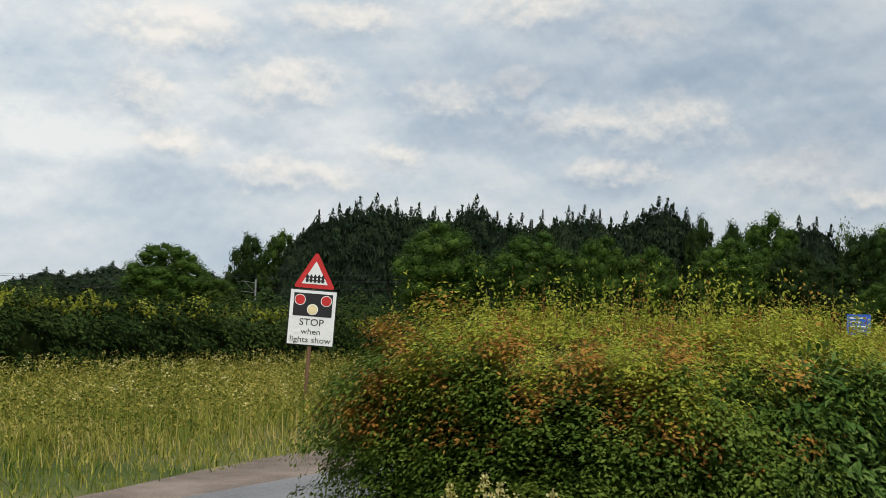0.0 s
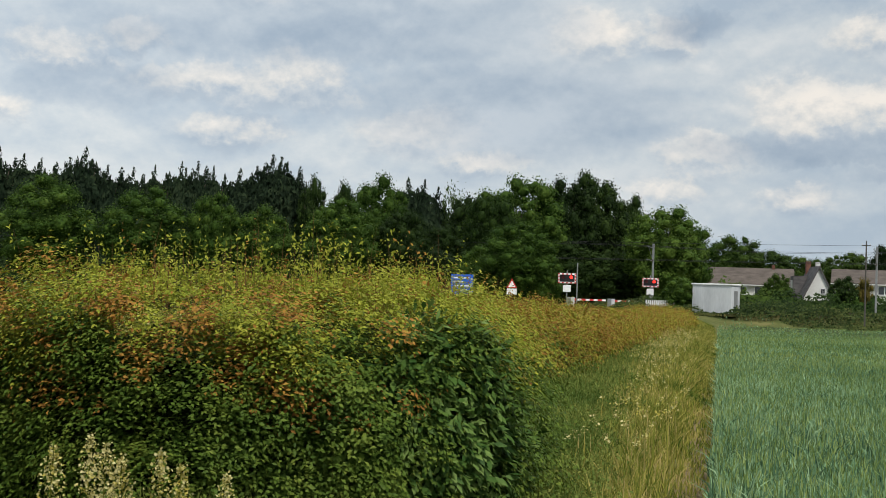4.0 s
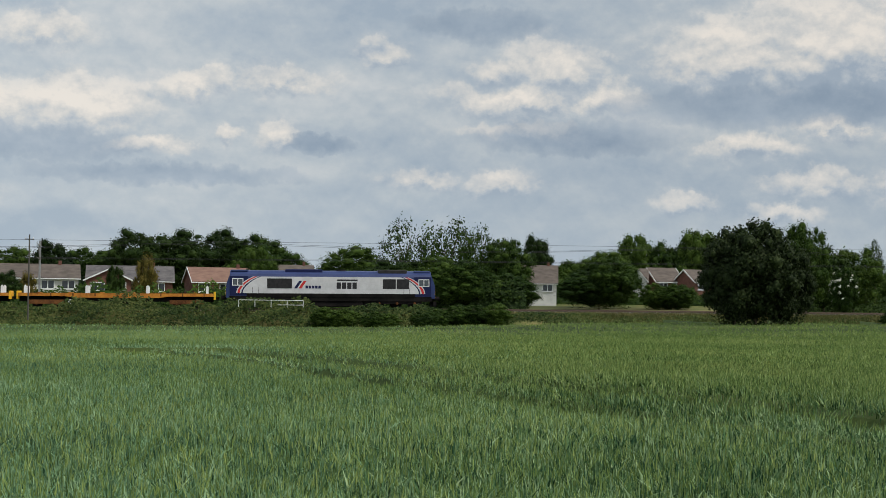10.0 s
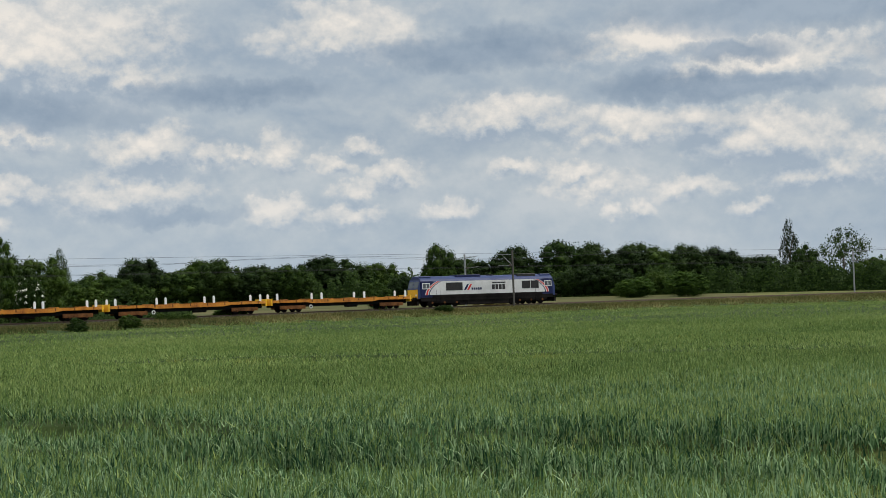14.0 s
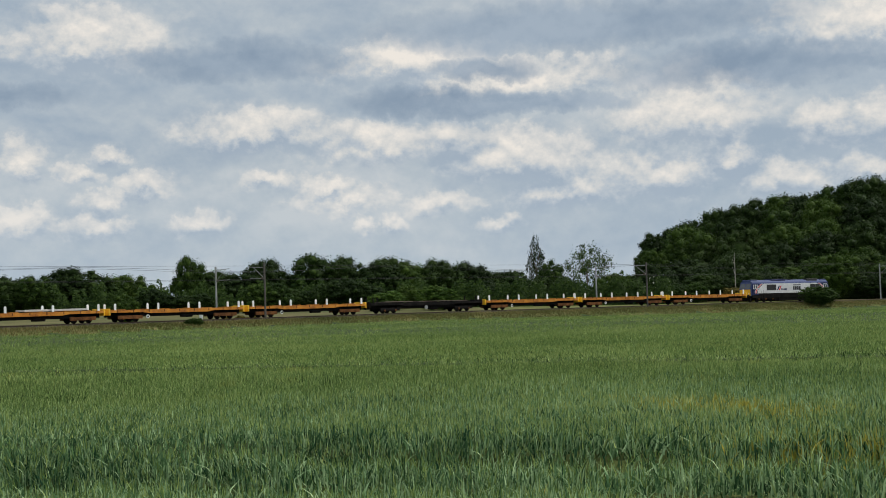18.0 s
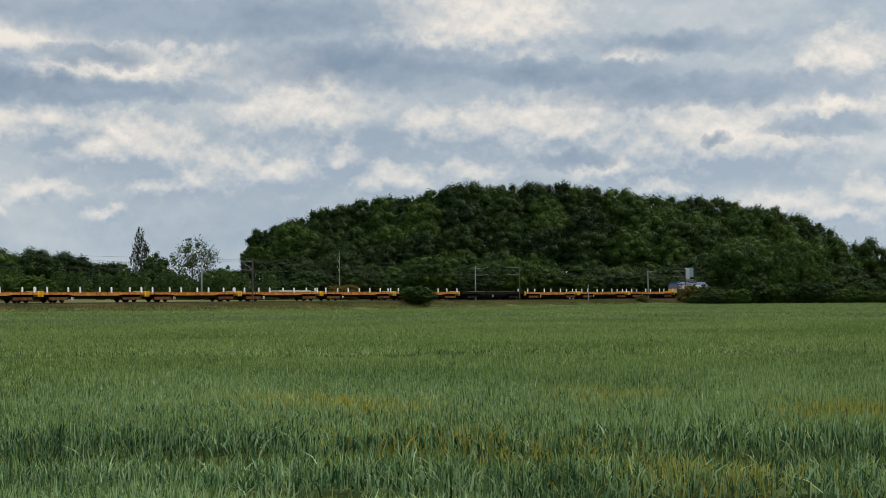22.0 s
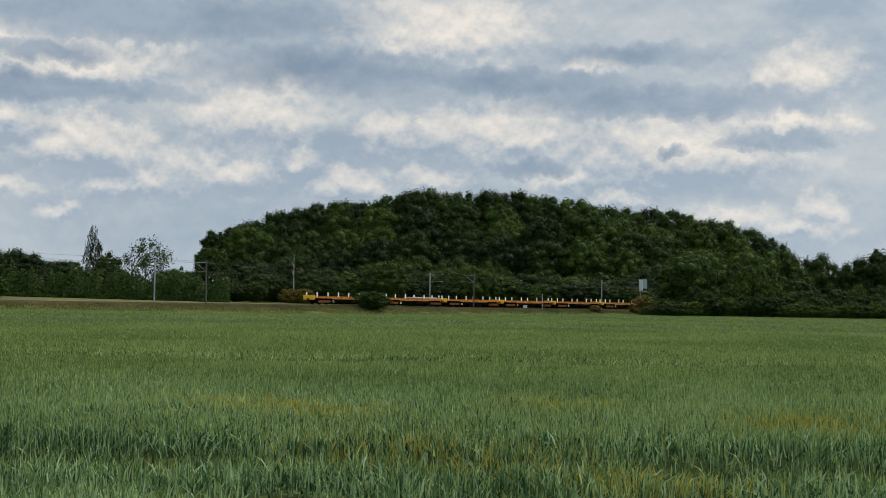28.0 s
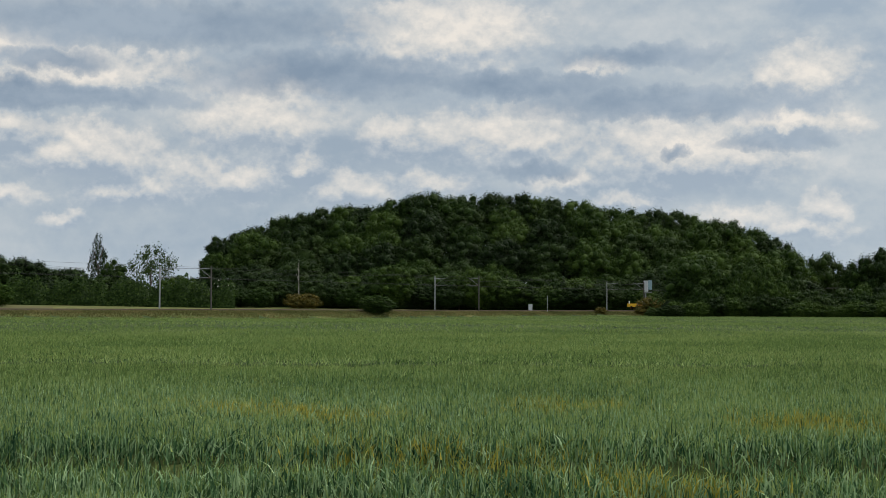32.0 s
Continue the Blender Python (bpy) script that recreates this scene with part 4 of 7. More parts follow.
# trees: village
tree("mid", 26.9, 270, 13.9, 5.6)
tree("mid", 28.4, 275, 11.6, 4.9)
tree("mid", 29.8, 280, 11.3, 5.8)
tree("mid", 31.3, 270, 11.3, 4.8)
tree("dark", 32.8, 260, 12.4, 3.9)
tree("mid", 34.2, 270, 11.4, 4.8)
tree("dark", 36.0, 265, 14.8, 5.2)
tree("dark", 37.8, 270, 15.0, 6.4)
tree("dark", 39.4, 275, 15.7, 6.0)
tree("mid", 40.8, 275, 14.5, 6.0)
tree("dark", 31.15, 166, 5.3, 1.7)
tree("olive", 31.95, 167, 5.2, 1.2)
tree("mid", 28.65, 168, 5.4, 1.6)
tree("fir", 36.3, 205, 7.9, 1.3)
tree("fir", 33.4, 215, 8.7, 1.4)
tree("mid", 28.4, 168, 4.0, 2.0)
tree("mid", 35.1, 275, 11.4, 4.4)
tree("mid", 40.5, 205, 9.5, 2.9)
tree("mid", 42.0, 270, 11.3, 4.8)
tree("red", 42.6, 168, 5.3, 1.3)
tree("bright", 40.0, 215, 8.4, 2.1)

# trees: middle
tree("mid", 44.6, 178, 9.1, 4.4)
tree("airy", 46.6, 182, 12.7, 3.7)
tree("airy", 48.4, 182, 12.8, 4.2)
tree("airy", 49.6, 184, 12.1, 2.8)
tree("dark", 46.5, 172, 8.5, 4.8)
tree("mid", 48.6, 170, 7.9, 4.7)
tree("mid", 50.7, 182, 10.4, 3.3)
tree("dark", 51.9, 262, 14.6, 3.0)
tree("mid", 50.6, 172, 6.7, 3.4)
tree("mid", 54.4, 200, 9.0, 4.6)
tree("mid", 54.7, 215, 10.2, 4.3)
tree("mid", 55.9, 320, 17.7, 4.8)
tree("mid", 57.1, 320, 16.1, 5.3)
tree("mid", 58.4, 320, 18.6, 6.1)
tree("mid", 55.3, 320, 12.8, 5.1)
tree("mid", 57.1, 210, 5.7, 3.3)
tree("mid", 53.1, 320, 12.6, 5.7)

# trees: big
tree("ragged", 60.5, 132, 9.9, 3.9)
tree("ragged", 59.7, 131, 8.6, 2.6)
tree("ragged", 61.6, 133, 8.0, 2.4)
tree("mid", 62.4, 190, 13.0, 3.2)
tree("mid", 64.2, 200, 10.2, 3.8)
tree("dark", 63.1, 195, 10.2, 3.9)
tree("poplar", 65.0, 270, 14.6, 1.7)
tree("mid", 58.3, 320, 17.9, 6.6)
tree("mid", 54.9, 320, 14.3, 7.0)
tree("mid", 66.4, 330, 12.1, 7.8)
tree("dark", 68.1, 340, 14.8, 5.4)
tree("mid", 69.5, 340, 13.3, 7.0)
tree("dark", 71.0, 340, 14.3, 6.1)
tree("dark", 72.7, 340, 12.4, 6.7)
tree("mid", 74.0, 340, 12.3, 5.4)
tree("mid", 65.3, 300, 9.6, 5.9)
tree("mid", 67.3, 300, 8.2, 5.9)

# trees: row13
tree("dark", 68.0, 370, 16.0, 6.4)
tree("mid", 69.4, 370, 13.6, 6.2)
tree("mid", 70.7, 370, 15.5, 7.6)
tree("dark", 72.5, 375, 13.9, 6.7)
tree("dark", 74.1, 375, 13.5, 6.7)
tree("dark", 75.5, 365, 16.9, 8.4)
tree("mid", 77.8, 370, 13.2, 6.7)
tree("mid", 79.8, 365, 17.0, 4.3)
tree("dark", 81.3, 370, 16.0, 8.8)
tree("dark", 82.9, 370, 15.9, 6.2)
tree("mid", 84.7, 370, 16.9, 7.6)
tree("dark", 86.0, 370, 16.2, 6.4)
tree("dark", 87.2, 370, 16.5, 8.2)
tree("mid", 88.5, 370, 13.7, 6.4)
tree("dark", 89.8, 370, 14.7, 6.4)
tree("dark", 91.0, 375, 13.9, 6.5)
tree("bright", 87.6, 300, 6.4, 3.6)
tree("bright", 89.7, 300, 7.0, 3.8)
tree("mid", 82.9, 310, 8.8, 4.9)
tree("mid", 77.4, 205, 5.5, 1.9)
tree("dark", 84.7, 340, 8.4, 8.1)
tree("dark", 79.3, 340, 8.8, 8.1)

# trees: trackside
tree("mid", 65.6, 146, 2.1, 1.0)
tree("mid", 67.6, 150, 2.2, 1.1)
tree("olive", 81.3, 192, 2.1, 0.6)
tree("olive", 81.8, 192, 2.2, 0.8)
tree("olive", 82.3, 192, 2.2, 0.8)
tree("mid", 80.0, 172, 2.0, 1.0)
tree("bright", 71.5, 166, 3.0, 1.7)
tree("mid", 69.0, 158, 2.4, 1.1)
tree("mid", 69.8, 158, 2.3, 0.9)
tree("mid", 49.5, 137, 2.6, 3.0)
tree("mid", 45.7, 133, 1.8, 1.6)
tree("mid", 43.9, 134, 1.9, 2.1)
tree("mid", 47.7, 135, 2.1, 1.6)

# trees: row19
tree("dark", 88.0, 400, 16.7, 7.9)
tree("mid", 89.8, 400, 15.2, 6.7)
tree("dark", 91.3, 400, 13.9, 7.3)
tree("dark", 92.6, 400, 12.7, 6.3)
tree("poplar", 93.7, 420, 22.4, 2.6)
tree("mid", 94.3, 400, 14.3, 4.4)
tree("airy", 95.7, 390, 18.0, 6.5)
tree("mid", 96.9, 390, 10.9, 5.3)
tree("mid", 89.1, 330, 8.1, 5.2)
tree("dark", 86.2, 340, 9.5, 8.1)
tree("dark", 92.3, 360, 8.0, 8.6)
tree("dark", 94.3, 380, 10.1, 6.0)

# trees: wood front
tree("mid", 97.8, 360, 7.5, 6.0)
tree("mid", 99.3, 362, 7.2, 6.6)
tree("olive", 101.7, 362, 5.5, 4.0)
tree("mid", 105.2, 372, 12.3, 5.9)
tree("mid", 103.9, 370, 7.9, 5.0)
tree("mid", 108.6, 380, 12.0, 5.4)
tree("mid", 109.7, 385, 12.6, 7.0)
tree("dark", 107.0, 375, 9.0, 5.9)
tree("mid", 111.1, 385, 7.4, 6.1)
tree("dark", 113.3, 390, 8.8, 6.2)
tree("mid", 117.4, 315, 13.4, 6.7)
tree("olive", 115.8, 320, 4.3, 4.3)
tree("dark", 122.2, 520, 20.7, 7.8)
tree("mid", 123.5, 520, 18.5, 7.0)
tree("dark", 124.6, 520, 23.0, 9.5)
tree("dark", 100.4, 372, 9.3, 5.9)
tree("dark", 102.5, 376, 9.3, 6.0)
tree("mid", 114.7, 395, 10.3, 6.3)
tree("dark", 116.0, 395, 13.3, 6.3)

# trees: wood, rising from its edge to the skyline
WOOD_AZ = [97.5, 97.9, 98.6, 99.7, 100.8, 102.0, 104.2, 105.4, 106.7, 108.3, 110.4, 111.7, 113.7, 114.6, 116.2, 117.3, 118.8, 119.8, 120.7, 121.2, 121.8]
WOOD_TOP = [15.0, 19.5, 22.6, 24.7, 27.7, 31.4, 31.7, 33.5, 36.3, 35.2, 35.0, 33.8, 31.7, 30.6, 30.5, 28.4, 26.4, 23.6, 20.7, 16.4, 11.0]


def build_wood():
    rng = random.Random(5)
    rows = [(384, 0.28), (393, 0.43), (403, 0.58), (413, 0.74), (423, 0.89), (434, 1.0)]
    for row, (d, share) in enumerate(rows):
        az = 98.05 + 0.4 * (row % 2)
        while az < 121.2:
            top = float(np.interp(az, WOOD_AZ, WOOD_TOP)) * share
            top += rng.uniform(-2.6, 1.8) if row < len(rows) - 1 else rng.uniform(-0.2, 0.9)
            half = rng.uniform(6.0, 8.2)
            kind = rng.choice(("mid", "mid", "dark", "dark"))
            if az < 99.5:
                half = rng.uniform(3.2, 4.6)
            tree(kind, az, d + rng.uniform(-3, 3), top, half, deep=1.0)
            az += rng.uniform(1.4, 1.9) if row < len(rows) - 1 else rng.uniform(0.62, 0.95)


build_wood()


def build_edge_shrubs():
    """The tall scrub where the field meets the wood."""
    rng = random.Random(8)
    for d, share, step in ((312, 1.0, 0.55), (305, 0.72, 0.6), (300, 0.45, 0.5)):
        az = 115.9 if share < 0.9 else 117.6
        while az < 126:
            top = float(np.interp(az, [115.8, 116.6, 117.8, 118.6, 119.6, 120.6, 121.6, 122.1, 122.6, 123.5, 126], [3.2, 6.0, 8.6, 9.8, 10.2, 9.2, 7.4, 4.4, 5.8, 6.6, 6.8]))
            tree(rng.choice(("mid", "mid", "dark")), az, d + rng.uniform(-1.5, 1.5), max(1.4, top * share + rng.uniform(-0.7, 0.6)), rng.uniform(2.1, 3.3), deep=1.5)
            az += step * rng.uniform(0.8, 1.4)


build_edge_shrubs()


def line_bush(kind, az, up, wide):
    """A bush beside the line, its top and half width as angles from the field."""
    x, y, _ = line(s_at(az, 6.5), 6.5)
    d = math.hypot(x, y)
    tree(kind, az, d, CAM_Z + d * math.tan(radians(up)), d * math.tan(radians(wide)))


def s_at(az, off):
    """Station where a point off metres to the field side shows at that bearing."""
    ss = np.arange(-250, 600, 0.5)
    th = np.interp(ss, S_GRID, TH)
    x, y = np.interp(ss, S_GRID, LX) + np.cos(th) * off, np.interp(ss, S_GRID, LY) - np.sin(th) * off
    return float(ss[np.argmin(np.abs(np.degrees(np.arctan2(x, y)) - az))])


def blossom_shrub(az, d, top, half, seed):
    """A shrub with flat white flower heads on its sunny side."""
    ob = tree("mid", az, d, top, half)
    tagged(ob, "green shrub with flat white flower heads", "shrub")
    rng = np.random.default_rng(seed)
    h = top - float(ground_z(*polar(az, d))[0])
    n = 46
    u = unit(np.stack([rng.normal(0, 1, n), rng.normal(0, 1, n), rng.uniform(-0.3, 0.8, n)], 1))
    heads = np.repeat(u * np.array([half, half, h * 0.45]) * 1.02 + np.array([0, 0, h * 0.55]), 7, axis=0) + rng.normal(0, 0.1, (n * 7, 3))
    v, f = cards(heads, np.tile([0, 0, 1.0], (len(heads), 1)) + np.repeat(u, 7, axis=0) * 0.6, 0.17, 0.9, rng)
    fl = new("blossom", mesh_np("blossom", v, f, M["umbel_white"]))
    fl.parent = ob
    tagged(fl, "white flower heads", kind="stuff")


def dead_tree(az, d, top):
    x, y = polar(az, d)
    g = float(ground_z(x, y)[0])
    h = top - g
    ob = empty("dead_tree", pose(x, y, g), "bare pale dead tree at the edge of the wood", "tree")
    part("trunk", tube(tube(bmesh.new(), (0, 0, 0), (0.2, 0, h * 0.6), 0.18, 0.13), (0.2, 0, h * 0.6), (-0.1, 0, h), 0.13, 0.04), M["deadwood"], ob)
    for q, dx, dz in ((0.45, -1.6, 2.4), (0.55, 1.5, 2.0), (0.66, -1.1, 2.1), (0.74, 1.2, 1.6), (0.84, -0.6, 1.2)):
        part("branch", tube(bmesh.new(), (0.15, 0, h * q), (0.15 + dx, 0.3, h * q + dz), 0.1, 0.03, 6), M["deadwood"], ob)


dead_tree(101.52, 366, 13.5)
blossom_shrub(98.5, 356, 8.6, 3.2, 91)
blossom_shrub(63.85, 176, 7.0, 1.6, 92)
line_bush("mid", 104.67, 0.5, 0.62)
line_bush("olive", 113.6, -0.02, 0.22)


def thicket(az0, az1, d, h, mat, label, seed):
    """A belt of undergrowth between two bearings: leaves over a dark heart."""
    rng = np.random.default_rng(seed)
    span = radians(az1 - az0) * d
    n = int(span * (h + 2) * (15 if d < 200 else 10))
    q = rng.uniform(0, 1, n)
    az = np.radians(az0 + (az1 - az0) * q)
    top = h * (0.75 + 0.16 * np.sin(q * span * 0.5 + seed) + 0.12 * np.sin(q * span * 1.3) + 0.09 * np.sin(q * span * 2.9))
    f = rng.uniform(0, 1, n) ** 0.8
    dd = d + rng.uniform(-0.8, 0.8, n) - 1.2 * (1 - f) + 1.5 * f
    x, y = dd * np.sin(az), dd * np.cos(az)
    z = ground_z(x, y) + top * f
    bits = [cards(np.stack([x, y, z], 1), np.stack([-np.sin(az), -np.cos(az), 0.8 + 0 * az], 1), 0.14 + 0.0011 * d, 0.75, rng)]
    V, Fc = bits[0]
    m = max(3, int(span / 2))
    a = np.radians(np.linspace(az0, az1, m))
    qq = np.linspace(0, 1, m)
    t2 = h * 0.8 * (0.75 + 0.16 * np.sin(qq * span * 0.5 + seed) + 0.12 * np.sin(qq * span * 1.3))
    W = []
    for dz, dr in ((0, 0.2), (1, 1.4), (0, 3.0)):
        X, Y = (d + dr) * np.sin(a), (d + dr) * np.cos(a)
        W.append(np.stack([X, Y, ground_z(X, Y) - 0.2 + t2 * dz], 1))
    W = np.concatenate(W)
    i, j = np.meshgrid(np.arange(2), np.arange(m - 1), indexing="ij")
    k = (i * m + j).ravel()
    core = np.concatenate([np.stack([k, k + 1, k + m + 1], 1), np.stack([k, k + m + 1, k + m], 1)])
    V, Fc = stack((V, Fc), (W, core))
    ob = new("undergrowth", mesh_np("undergrowth", V, Fc, M[mat]))
    return tagged(ob, label, "undergrowth", kind="stuff")


thicket(-21, 16.5, 163, 5.0, "leaf_dark", "dark undergrowth below the trees", 1)
thicket(15, 26, 182, 5.5, "leaf_dark", "dark undergrowth behind the level crossing", 2)
thicket(23, 62, 285, 5.5, "leaf_mid", "green garden trees and hedges behind the houses", 3)
thicket(26.4, 29.4, 163, 4.0, "leaf_mid", "rounded green garden shrubs in front of the houses", 14)
thicket(30.7, 36.5, 164, 3.5, "leaf_bright", "fresh green garden shrubs in front of the houses", 15)
tree("olive", 36.35, 178, 2.3 + 178 * math.tan(radians(1.75)), 1.5)
tree("mid", 40.95, 180, 2.3 + 180 * math.tan(radians(2.06)), 2.0)
tree("dark", 35.2, 182, 6.4, 1.2)
thicket(36.5, 47, 163, 3.9, "leaf_bright", "fresh green garden hedge in front of the brick houses", 16)
thicket(26.8, 47, 162, 2.9, "leaf_mid", "green garden hedge in front of the houses", 4)
thicket(44, 51.5, 168, 4.5, "leaf_dark", "dark undergrowth below the trackside trees", 5)
thicket(51, 61, 250, 3.5, "leaf_mid", "green hedge beyond the paddock", 6)
thicket(60, 70, 215, 3.0, "leaf_dark", "dark hedge beyond the railway", 7)
thicket(58, 99, 350, 8.0, "leaf_mid", "dark hedgerow along the far field", 8)
thicket(88, 99, 385, 6.5, "leaf_dark", "dark hedgerow below the far trees", 9)
thicket(97.5, 118, 384, 9.0, "leaf_dark", "dark undergrowth at the edge of the wood", 10)
thicket(115.5, 136, 318, 6.0, "leaf_mid", "green hedge at the edge of the field", 11)
thicket(118, 140, 520, 9.0, "leaf_dark", "far dark trees beyond the wood", 12)

# ---- hedges ----


def hedge(name, start, heading, length, width, height, leaf, count, label, core=True, tips=0, seed=1, fall=1.6, near=0.0, yellow=(9, 9, 9, 9), rust=9.0, leaves=("hedge_green", "hedge_yellow", "hedge_rust")):
    """A rounded, clipped hedge along a heading. width, height, leaf: functions of the metres from its start."""
    rng = np.random.default_rng(seed)
    dx, dy = math.sin(radians(heading)), math.cos(radians(heading))
    rx, ry = dy, -dx
    gz = lambda x, y: ground_z(x, y)

    def shape(k, phi, shrink):
        w, h = width(k), height(k)
        f = np.sqrt(np.clip(1 - ((fall - k) / fall).clip(0, 1) ** 2, 0, 1)) * np.sqrt(np.clip(1 - ((k - length + fall) / fall).clip(0, 1) ** 2, 0, 1))
        c, s = np.cos(phi), np.sin(phi)
        lump = 1 + 0.10 * np.sin(k * 1.7 + phi * 2.3 + seed) + 0.07 * np.sin(k * 4.1 - phi * 5 + 1.3) + 0.05 * np.sin(k * 9.3 + phi * 7)
        lat = np.sign(c) * np.abs(c) ** 0.55 * w * f * shrink * lump
        hz = np.abs(s) ** 0.5 * h * (0.55 + 0.45 * f) * shrink * (0.6 + 0.4 * lump)
        x, y = start[0] + dx * k + rx * lat, start[1] + dy * k + ry * lat
        nx = np.stack([rx * c - dx * (1 - f) * 1.5, ry * c - dy * (1 - f) * 1.5, s * 0.8 + 0.1], 1)
        return x, y, hz, nx
    # branchlets of forty leaves; the new growth on top is yellow, some branchlets rust-brown
    per = 72
    spray = count // per
    k = rng.uniform(0, 1, spray) ** (1.0 + near) * length
    phi = rng.uniform(0.02, math.pi - 0.02, spray)
    low = np.arcsin(rng.uniform(0.02, 1, spray) ** 2)
    phi = np.where(rng.uniform(0, 1, spray) < 0.42, np.where(rng.uniform(0, 1, spray) < 0.82, low, math.pi - low), phi)
    end = int(spray * 0.3 * (near > 0))
    k[:end] = rng.uniform(0, 1, end) ** 1.5 * fall
    inner = np.ones(spray)
    k[:end // 2] = rng.uniform(0, 0.25, end // 2)
    # the rounded end: sprays spread evenly over its face
    half = end // 2
    fx, fz = rng.uniform(-1, 1, half), rng.uniform(0.02, 1, half)
    lo_, hi_ = np.full(half, 0.02), np.full(half, 1.6)
    for _ in range(24):
        mid = (lo_ + hi_) / 2
        out = (np.abs(fx) / mid) ** (2 / 0.55) + (fz / mid) ** 4 > 1
        lo_, hi_ = np.where(out, mid, lo_), np.where(out, hi_, mid)
    inner[:half] = np.minimum(mid, 1.0)
    phi[:half] = np.arctan2((fz / mid) ** 2, np.sign(fx) * (np.abs(fx) / mid) ** (1 / 0.55)).clip(0.02, math.pi - 0.02)
    x, y, hz, nrm = shape(np.maximum(k, 0.35), phi, inner)
    z = gz(x, y) + hz
    rel = hz / height(k)
    size = leaf(k)
    rad = (2.6 + 3.4 * rng.uniform(0, 1, spray)) * size + 0.04
    push = rng.normal(-0.12, 0.24, spray).clip(-0.6, 0.36) * np.interp(k, [0, 15, 40], [1, 0.9, 0.6])
    nu = unit(nrm)
    x, y, z = x + nu[:, 0] * push, y + nu[:, 1] * push, z + nu[:, 2] * push * 0.8
    clump = np.array([noise.noise(Vector((a * 1.3, b * 1.3, c * 1.3))) for a, b, c in zip(x, y, z)])
    big = np.array([noise.noise(Vector((a * 2.7 + 9, b * 2.7, c * 3.1))) for a, b, c in zip(x, y, z)])
    side = smooth(2.2, 4.2, x) * (k < 9)
    young = rel + 0.2 * clump + rng.normal(0, 0.05, spray) + push * 0.12 - 0.1 * side
    kind = np.where(young > np.interp(k, [0, 10, 18, 100], yellow), 1, 0)
    kind = np.where((big + 0.3 * clump + rng.normal(0, 0.1, spray) - 0.35 * side > np.interp(k, [0, 3, 5], [rust, rust, rust + 0.3])) & (rel > 0.5) & (rel < 1.1) & (push > -0.15), 2, kind)
    bits, index = [], []
    cen = np.repeat(np.stack([x, y, z], 1), per, axis=0)
    d = unit(rng.normal(0, 1, (len(cen), 3)) + np.repeat(nu, per, axis=0) * 0.7 + np.array([0, 0, 0.4]))
    p = cen + d * (np.repeat(rad, per) * rng.uniform(0.35, 1.1, len(cen)))[:, None] * np.array([1, 1, 0.8])
    v, f = cards(p, d * 0.5 + np.repeat(nu, per, axis=0) * 0.7 + np.array([0, 0, 0.55]), np.repeat(size * np.where(kind == 1, 0.82, 1.0), per), 0.55, rng, loose=0.3)
    bits.append((v, f))
    each = np.repeat(kind, per)
    far_k = np.repeat(k, per)
    each = np.where((each == 1) & (rng.uniform(0, 1, len(each)) < np.interp(far_k, [6, 11], [0.06, 0.5])) & (rust < 5), 2, each)
    each = np.where((each == 2) & (rng.uniform(0, 1, len(each)) < 0.04), 1, each)
    each = np.where(rng.uniform(0, 1, len(each)) < 0.02, 0, each)
    index.append(np.repeat(each, 2))
    bare = spray // 40
    q = rng.choice(spray, bare)
    st = blades(np.stack([x, y], 1)[q] - nu[q, :2] * 0.1, z[q] - 0.15, rad[q] * 2.2, 0.008, 0.8, rng)
    bits.append(st)
    index.append(np.full(len(st[1]), 3))
    if tips:
        kt = 1.3 + rng.uniform(0, 1, tips) ** (1.0 + near) * (length - 1.6)
        pt = rng.normal(math.pi / 2, 0.3, tips).clip(0.8, 2.3)
        x, y, hz, _ = shape(kt, pt, np.ones(tips))
        z0 = gz(x, y) + hz - 0.1
        ln = np.abs(rng.normal(0.12, 0.2, tips)).clip(0.03, 0.7) * np.interp(kt, [0, 12, 30, 100], [1, 1, 0.7, 0.45])
        tall = (rng.uniform(0, 1, tips) < 0.09) & (kt < 14)
        ln = np.where(tall, rng.uniform(0.28, 0.55, tips), ln)
        lean = rng.normal(0, 0.3, (tips, 2))
        tk = np.where(rng.uniform(0, 1, tips) < np.interp(kt, [3, 10], [0.12, 0.35]), 2, 1)
        for q in np.linspace(0.0, 1.0, 15):
            p = np.stack([x + lean[:, 0] * ln * q, y + lean[:, 1] * ln * q, z0 + 0.1 + (ln + np.where(tall, 0.2, 0.0)) * q], 1) + rng.normal(0, 0.02, (tips, 3))
            v, f = cards(p, np.concatenate([rng.normal(0, 1, (tips, 2)), np.full((tips, 1), 0.5)], 1), leaf(kt) * np.where(tall, 1.25, 0.85) * (1.15 - 0.5 * q), 0.5, rng)
            bits.append((v, f))
            index.append(np.repeat(tk, 2))
        st = blades(np.stack([x, y], 1), z0, ln + np.where(tall, 0.32, 0.12), 0.004 + 0.0003 * kt, 0.1, rng)
        bits.append(st)
        index.append(np.full(len(st[1]), 3))
    V, Fc = stack(*bits)
    ob = new(name, mesh_np(name, V, Fc, [M[m] for m in leaves] + [M["twig"]], np.concatenate(index)))
    tagged(ob, label, "hedge")
    # inner shell, coloured near black for the deep shade between the leaves
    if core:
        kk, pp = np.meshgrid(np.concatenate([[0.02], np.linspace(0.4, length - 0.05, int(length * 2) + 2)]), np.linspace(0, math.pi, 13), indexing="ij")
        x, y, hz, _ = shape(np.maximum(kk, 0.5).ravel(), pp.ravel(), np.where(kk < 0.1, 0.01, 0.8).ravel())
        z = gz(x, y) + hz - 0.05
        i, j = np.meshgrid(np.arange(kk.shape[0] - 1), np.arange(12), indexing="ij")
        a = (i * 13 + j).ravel()
